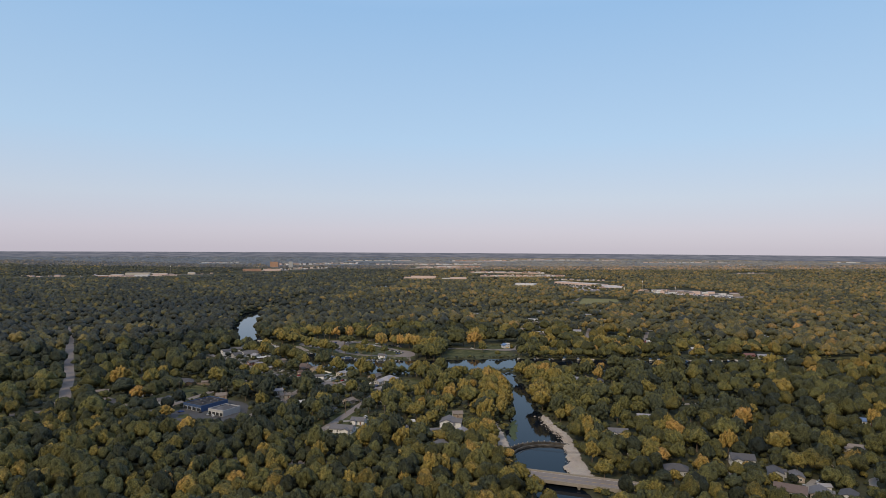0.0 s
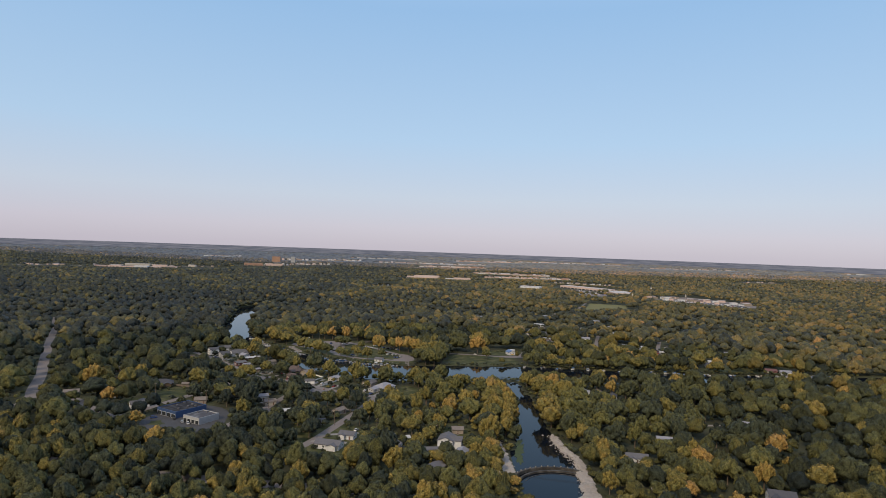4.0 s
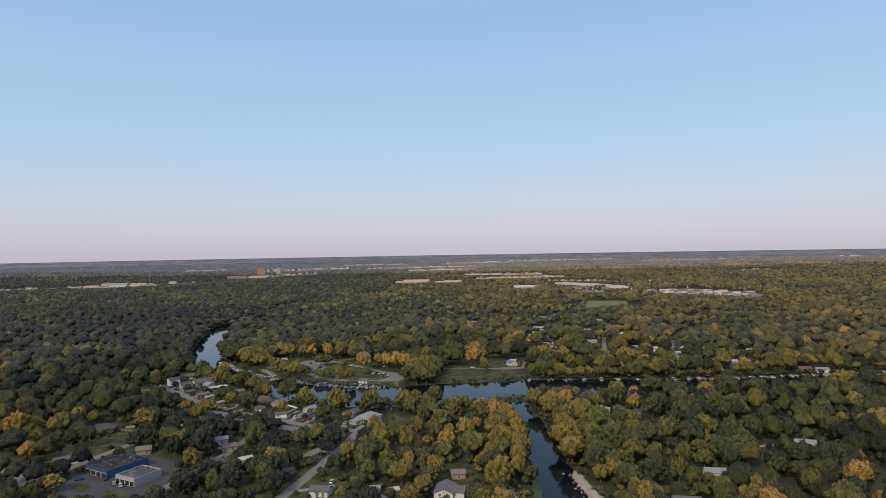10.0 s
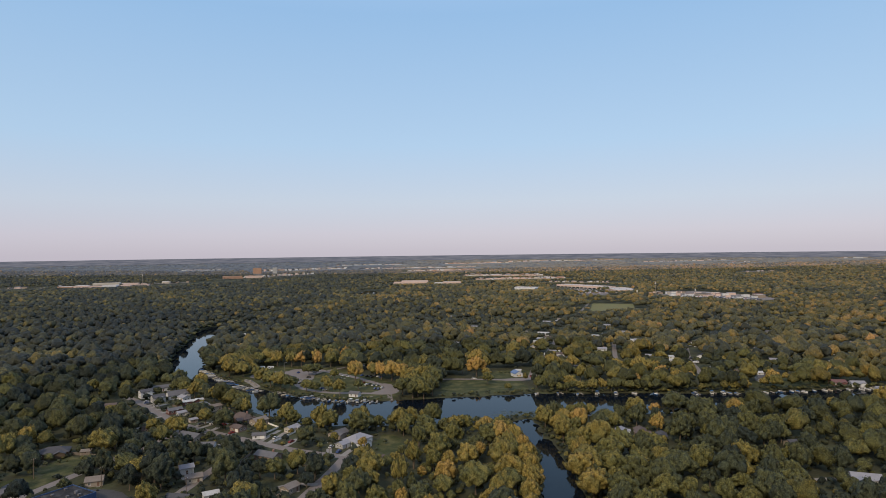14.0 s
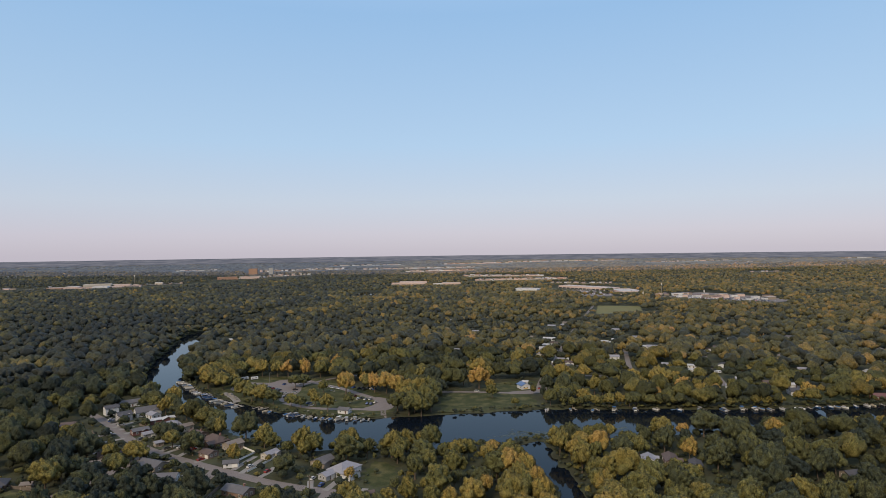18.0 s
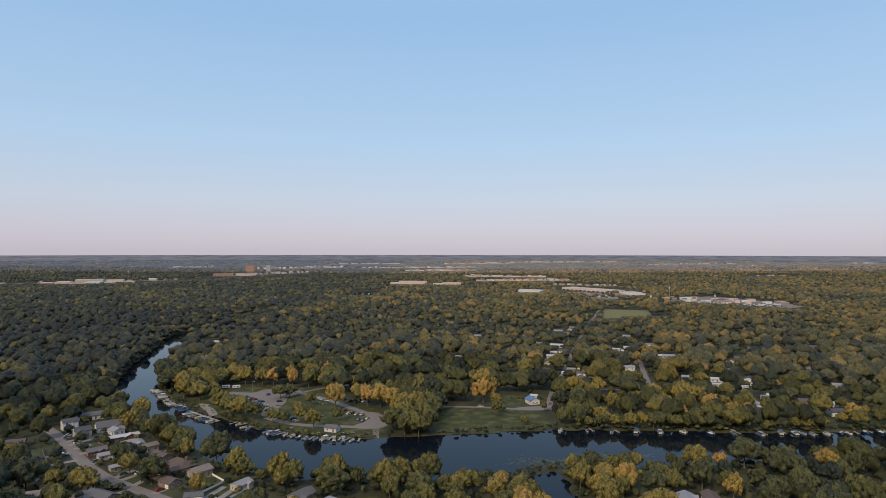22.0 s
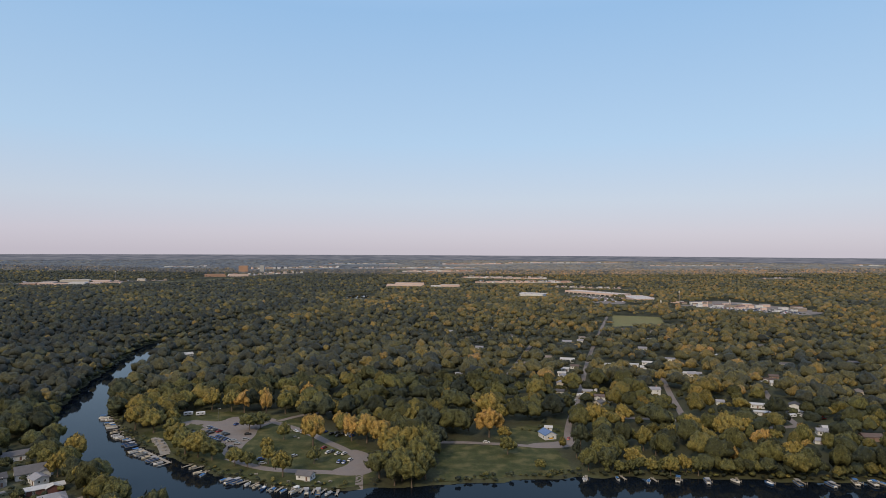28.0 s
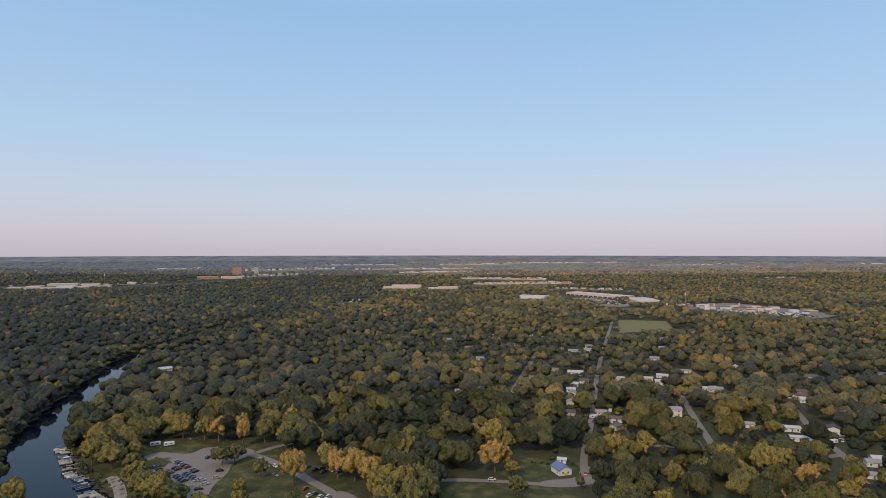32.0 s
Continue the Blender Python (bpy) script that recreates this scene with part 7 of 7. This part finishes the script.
    r, h = RNG.uniform(3, 6, n) * st[:, 2], RNG.uniform(5, 9, n) * st[:, 2]
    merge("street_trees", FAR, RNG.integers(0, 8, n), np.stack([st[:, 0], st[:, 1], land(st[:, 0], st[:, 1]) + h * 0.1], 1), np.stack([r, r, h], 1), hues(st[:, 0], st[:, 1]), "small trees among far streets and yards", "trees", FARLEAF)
    # behind the flight's start
    x, y = scatter(-440, 440, -420, 255, 10.5)
    ok = free(x, y)
    x, y = x[ok], y[ok]
    n = len(x)
    r, h = RNG.uniform(5, 8, n), RNG.uniform(11, 17, n)
    merge("southern_wood", FAR, RNG.integers(0, 8, n), np.stack([x, y, land(x, y) + h * 0.2], 1), np.stack([r, r, h * 0.78], 1), hues(x, y), "deciduous wood on the near side of the bridge", "wood")


for tx, ty, tr, th, tu, text in ((39, 750, 9.2, 20, 0.72, "bright orange-gold tree standing by the river road"), (-73, 733, 8.2, 21, 0.66, "tall golden tree standing on the park lawn"), (-50, 742, 6.5, 17, 0.72, "orange-gold tree beside the lane"), (-40, 738, 7.5, 18, 0.70, "orange-gold tree beside the lane"), (-30, 728, 7.5, 18, 0.66, "broad golden tree beside the lane"),
                                 (-22, 722, 7, 16, 0.62, "golden tree standing at the lane's end"), (-2, 676, 6.5, 16, 0.36, "dark green tree on the river bank"), (-9, 667, 6.5, 15, 0.4, "olive tree on the river bank"), (0, 702, 7, 18, 0.34, "broad olive tree near the river lawn"), (-4, 716, 7, 19, 0.40, "tall olive tree near the river lawn"), (-18, 668, 6, 14, 0.34, "dark green tree on the river bank"), (-12, 708, 7.5, 19, 0.46, "golden-green tree near the river lawn"), (-6, 692, 7, 18, 0.40, "yellow-green tree near the river lawn"), (-24, 708, 7, 18, 0.62, "yellow-green tree at the lane's turn"), (-20, 694, 7, 16, 0.46, "olive tree near the boat ramp"), (-14, 680, 6.5, 14, 0.40, "olive tree on the river bank"), (-79, 680, 6.0, 15, 0.48, "slender yellow-green tree on the river lawn"), (-110, 697, 5.5, 11, 0.4, "rounded olive tree by the docks"), (-102, 694, 4, 9, 0.35, "small green tree by the docks"),
                                 (-136, 711, 8.2, 15, 0.46, "broad yellow-green tree by the docks"), (-146, 717, 7.4, 15, 0.42, "broad olive tree by the docks"), (-126, 706, 7, 13, 0.3, "green tree standing by the boat docks"), (-158, 733, 7.2, 14, 0.46, "yellow-green tree by the docks"), (-184, 760, 8, 16, 0.5, "broad golden-green tree by the river bend"), (-196, 775, 7.5, 16, 0.52, "golden-green tree at the river bend"), (-205, 790, 8, 17, 0.52, "golden-green tree at the river bend"),
                                 (-122, 765, 6.5, 12, 0.3, "dark green tree in the parking area"), (-116, 770, 6, 11, 0.34, "olive tree in the parking area"), (-92, 700, 4.5, 11, 0.46, "yellow-green tree by the docks"), (-66, 700, 4.2, 10, 0.36, "olive tree on the park lawn"), (-168, 752, 6, 13, 0.44, "olive tree by the docks"), (-142, 728, 5, 11, 0.4, "olive tree by the docks"), (-214, 800, 7.5, 17, 0.55, "golden-green tree at the river bend"), (-192, 794, 7, 16, 0.5, "golden-green tree at the river bend"), (-179, 778, 5.5, 12, 0.5, "yellow-green tree on the park lawn"), (-186, 818, 7, 16, 0.45, "olive tree behind the park"), (-166, 818, 6.5, 16, 0.6, "golden tree behind the park"), (-150, 814, 6.5, 16, 0.5, "golden-green tree behind the parking area"), (-128, 818, 7, 17, 0.66, "golden tree behind the parking area"), (-108, 808, 6.5, 16, 0.42, "olive tree behind the lane"), (-92, 800, 6.5, 15, 0.5, "golden-green tree behind the lane"), (-78, 806, 7, 16, 0.62, "golden tree behind the lane"), (-64, 792, 6.5, 15, 0.48, "golden-green tree behind the lane"), (-120, 800, 4.2, 19, 0.74, "tall slim orange-brown tree behind the parking area"), (-139, 810, 7.5, 18, 0.74, "broad orange-brown tree behind the parking area"), (-98, 838, 5.5, 17, 0.74, "orange-brown tree behind the lane"),
                                 (48, 743, 4.5, 10, 0.6, "golden tree by the river road"), (47, 716, 5, 11, 0.45, "yellow-green tree on the river lawn"), (62, 688, 3.4, 7, 0.4, "small round green tree on the river lawn"), (-98, 720, 4, 9, 0.5, "light green tree on the park lawn"), (-94, 745, 4.5, 11, 0.4, "olive tree on the park lawn")):
    tree(tx, ty, tr * 1.18, th * 1.08, tu, label=text)
for tx, ty, tr, th, tu, text in ((-195, 533, 9.5, 19, 0.48, "broad yellow-green tree standing beside a mown lawn"), (-167, 573, 6.5, 14, 0.50, "golden-green tree standing beside the street"), (30, 418, 8, 20, 0.62, "broad golden tree with pale limbs near the channel"),
                                 (-1, 436, 6, 15, 0.55, "golden tree standing among houses"), (-24, 365, 7, 16, 0.62, "orange-gold tree near white houses"), (-46, 370, 6.5, 15, 0.55, "golden tree near white houses"), (-41, 383, 8, 14, 0.22, "dark green tree beside a white house"),
                                 (-13, 378, 8, 14, 0.26, "dark green tree beside a drive"), (31, 382, 5.8, 13, 0.47, "yellow-green tree near the channel"), (25, 372, 5.8, 13, 0.42, "olive tree near the channel"), (-18, 430, 7.5, 15, 0.46, "yellow-green tree among darker trees"),
                                 (136, 360, 7, 17, 0.44, "feathery yellow-green tree in the eastern wood"), (200, 408, 7.5, 18, 0.78, "orange-brown tree in the eastern wood"), (197, 359, 8.5, 17, 0.58, "broad golden tree in the eastern wood"), (176, 381, 9, 18, 0.44, "broad green-gold tree in the eastern wood"),
                                 (152, 366, 7.5, 16, 0.42, "olive tree in the eastern wood"), (191, 330, 6, 13, 0.5, "yellow-green tree behind houses"), (-249, 526, 8, 18, 0.54, "broad golden-brown tree behind a dark house"), (-134, 457, 6, 15, 0.46, "tall yellow-green tree behind the commercial buildings"), (-155, 496, 7, 14, 0.54, "golden tree beside the street")):
    tree(tx, ty, tr, th, tu, label=text)
    OPEN.append([(tx - tr * 0.8, ty - tr * 0.8), (tx + tr * 0.8, ty - tr * 0.8), (tx + tr * 0.8, ty + tr * 0.8), (tx - tr * 0.8, ty + tr * 0.8)])
for tx, ty, tr, th, tu in ((47, 306, 5.0, 11, 0.58), (40, 312, 5.5, 13, 0.46), (34, 305, 6, 14, 0.5), (52, 296, 4.6, 9, 0.52), (44, 296, 5.2, 11, 0.4), (96, 293, 5, 11, 0.44), (101, 290, 5.5, 13, 0.5)):
    tree(tx, ty, tr, th, tu, label="deciduous tree with yellow-green crown beside the bridge")
for tx, ty, tr, th, tu in ((43, 440, 5, 12, 0.5), (44, 453, 5.5, 14, 0.58), (47, 468, 6, 16, 0.62), (41, 474, 6, 15, 0.44), (49, 484, 6, 16, 0.55), (50, 500, 6.5, 17, 0.6), (44, 508, 6, 16, 0.4), (50, 518, 6, 16, 0.66), (47, 536, 6.5, 17, 0.56), (45, 552, 6, 15, 0.45),
                           (81, 466, 5.5, 13, 0.52), (80, 481, 5.5, 14, 0.6), (82, 497, 6, 15, 0.45), (81, 513, 6, 15, 0.56), (82, 530, 6, 15, 0.4), (79, 547, 6, 16, 0.52), (78, 563, 6, 15, 0.6), (90, 430, 5.5, 13, 0.55), (94, 417, 6, 14, 0.6), (93, 403, 5.5, 13, 0.5), (97, 441, 6, 15, 0.45), (92, 388, 5.5, 12, 0.58), (91, 372, 5.5, 12, 0.52), (98, 395, 6, 14, 0.4), (84, 448, 5, 12, 0.55)):
    tree(tx, ty, tr, th, tu, label="deciduous tree with " + ("green", "olive", "golden")[int(np.searchsorted([0.35, 0.5], tu))] + " crown leaning over the channel")
for tx, ty, tr, th, tu in ((-199, 680, 6.5, 15, 0.56), (-188, 674, 5.5, 14, 0.52), (-177, 664, 6.3, 15, 0.50), (-167, 656, 5.6, 13, 0.54), (-157, 643, 5.2, 14, 0.40), (-149, 634, 4.6, 11, 0.38), (-138, 621, 4.6, 14, 0.48), (-160, 600, 6.5, 13, 0.50), (-149, 601, 3.2, 7, 0.34), (-174, 580, 6.5, 12, 0.48), (-186, 578, 6, 12, 0.46), (-103, 597, 7, 16, 0.46), (-97, 592, 6, 13, 0.40), (-78, 585, 7.5, 18, 0.47), (-70, 580, 6.5, 15, 0.42), (-52, 586, 6.5, 15, 0.40), (-44, 592, 5.5, 11, 0.34), (-24, 576, 7.5, 18, 0.54), (-16, 584, 6.5, 16, 0.5), (-210, 690, 6.5, 14, 0.44), (-222, 700, 6, 13, 0.3)):
    tree(tx, ty, tr, th, tu, label="deciduous tree with " + ("green", "olive", "golden")[int(np.searchsorted([0.35, 0.5], tu))] + " crown on the river bank by houses")
plant()


def shrubs():
    """Low bushes: along the water's edge and round the houses."""
    x, y = scatter(-400, 440, 300, 1250, 3.4)
    s = shore(x, y)
    ok = (s > 0.4) & (s < 6.5) & (RNG.uniform(size=len(x)) < 0.62 + 0.3 * (x > 94) + 0.3 * wave(x, y, 12, 31))
    for poly in DOCKSIDE:
        ok &= ~inside(x, y, poly)
    for line, keep in CLEAR:
        ok &= to_line(x, y, line) > max(keep, 0.5)
    x, y = x[ok], y[ok]
    n = len(x)
    r = RNG.uniform(1.0, 2.3, n) * np.where((x > 94) & (y > 640), 1.35, 1.0) * np.where((y > 700) & (x < -190) & ((x < -250) | (y > 800)), 2.3, 1.0)
    small = [billow(600 + i, 2, 26, 5, 20, floor=-0.2) for i in range(6)]
    merge("bank_shrubs", small, RNG.integers(0, 6, n), np.stack([x, y, land(x, y) - 0.1], 1), np.stack([r, r, r * RNG.uniform(0.9, 1.7, n)], 1), np.clip(0.24 + 0.12 * RNG.standard_normal(n), 0.02, 0.6), "low green shrubs and weeds along the river bank", "shrubs")
    hs = np.array([(o.location.x, o.location.y) for o in bpy.data.objects if o.type == "EMPTY" and o.name.split(".")[0] in ("house", "garage", "shed") and o.location.y < 900])
    k = np.repeat(np.arange(len(hs)), 15)
    a, d = RNG.uniform(0, 6.283, len(k)), RNG.uniform(6.5, 19, len(k))
    x, y = hs[k, 0] + d * np.cos(a), hs[k, 1] + d * np.sin(a)
    ok = shore(x, y) > 2
    for line, keep in CLEAR:
        ok &= to_line(x, y, line) > keep
    for q in hs:
        ok &= np.hypot(x - q[0], y - q[1]) > 6.5
    x, y = x[ok], y[ok]
    n = len(x)
    r = 0.7 + 2.1 * RNG.uniform(size=n) ** 2.2
    merge("garden_shrubs", small, RNG.integers(0, 6, n), np.stack([x, y, land(x, y) - 0.1], 1), np.stack([r, r, r * RNG.uniform(1.0, 1.9, n)], 1), np.clip(0.26 + 0.14 * RNG.standard_normal(n), 0.02, 0.7), "garden shrubs and small bushes round the houses", "shrubs")


DOCKSIDE = BANKS + [BRIDGE] + [[(-42, 655), (-32, 655), (-32, 690), (-42, 690)], [(-182, 752), (-160, 752), (-152, 714), (-166, 714)]]
shrubs()
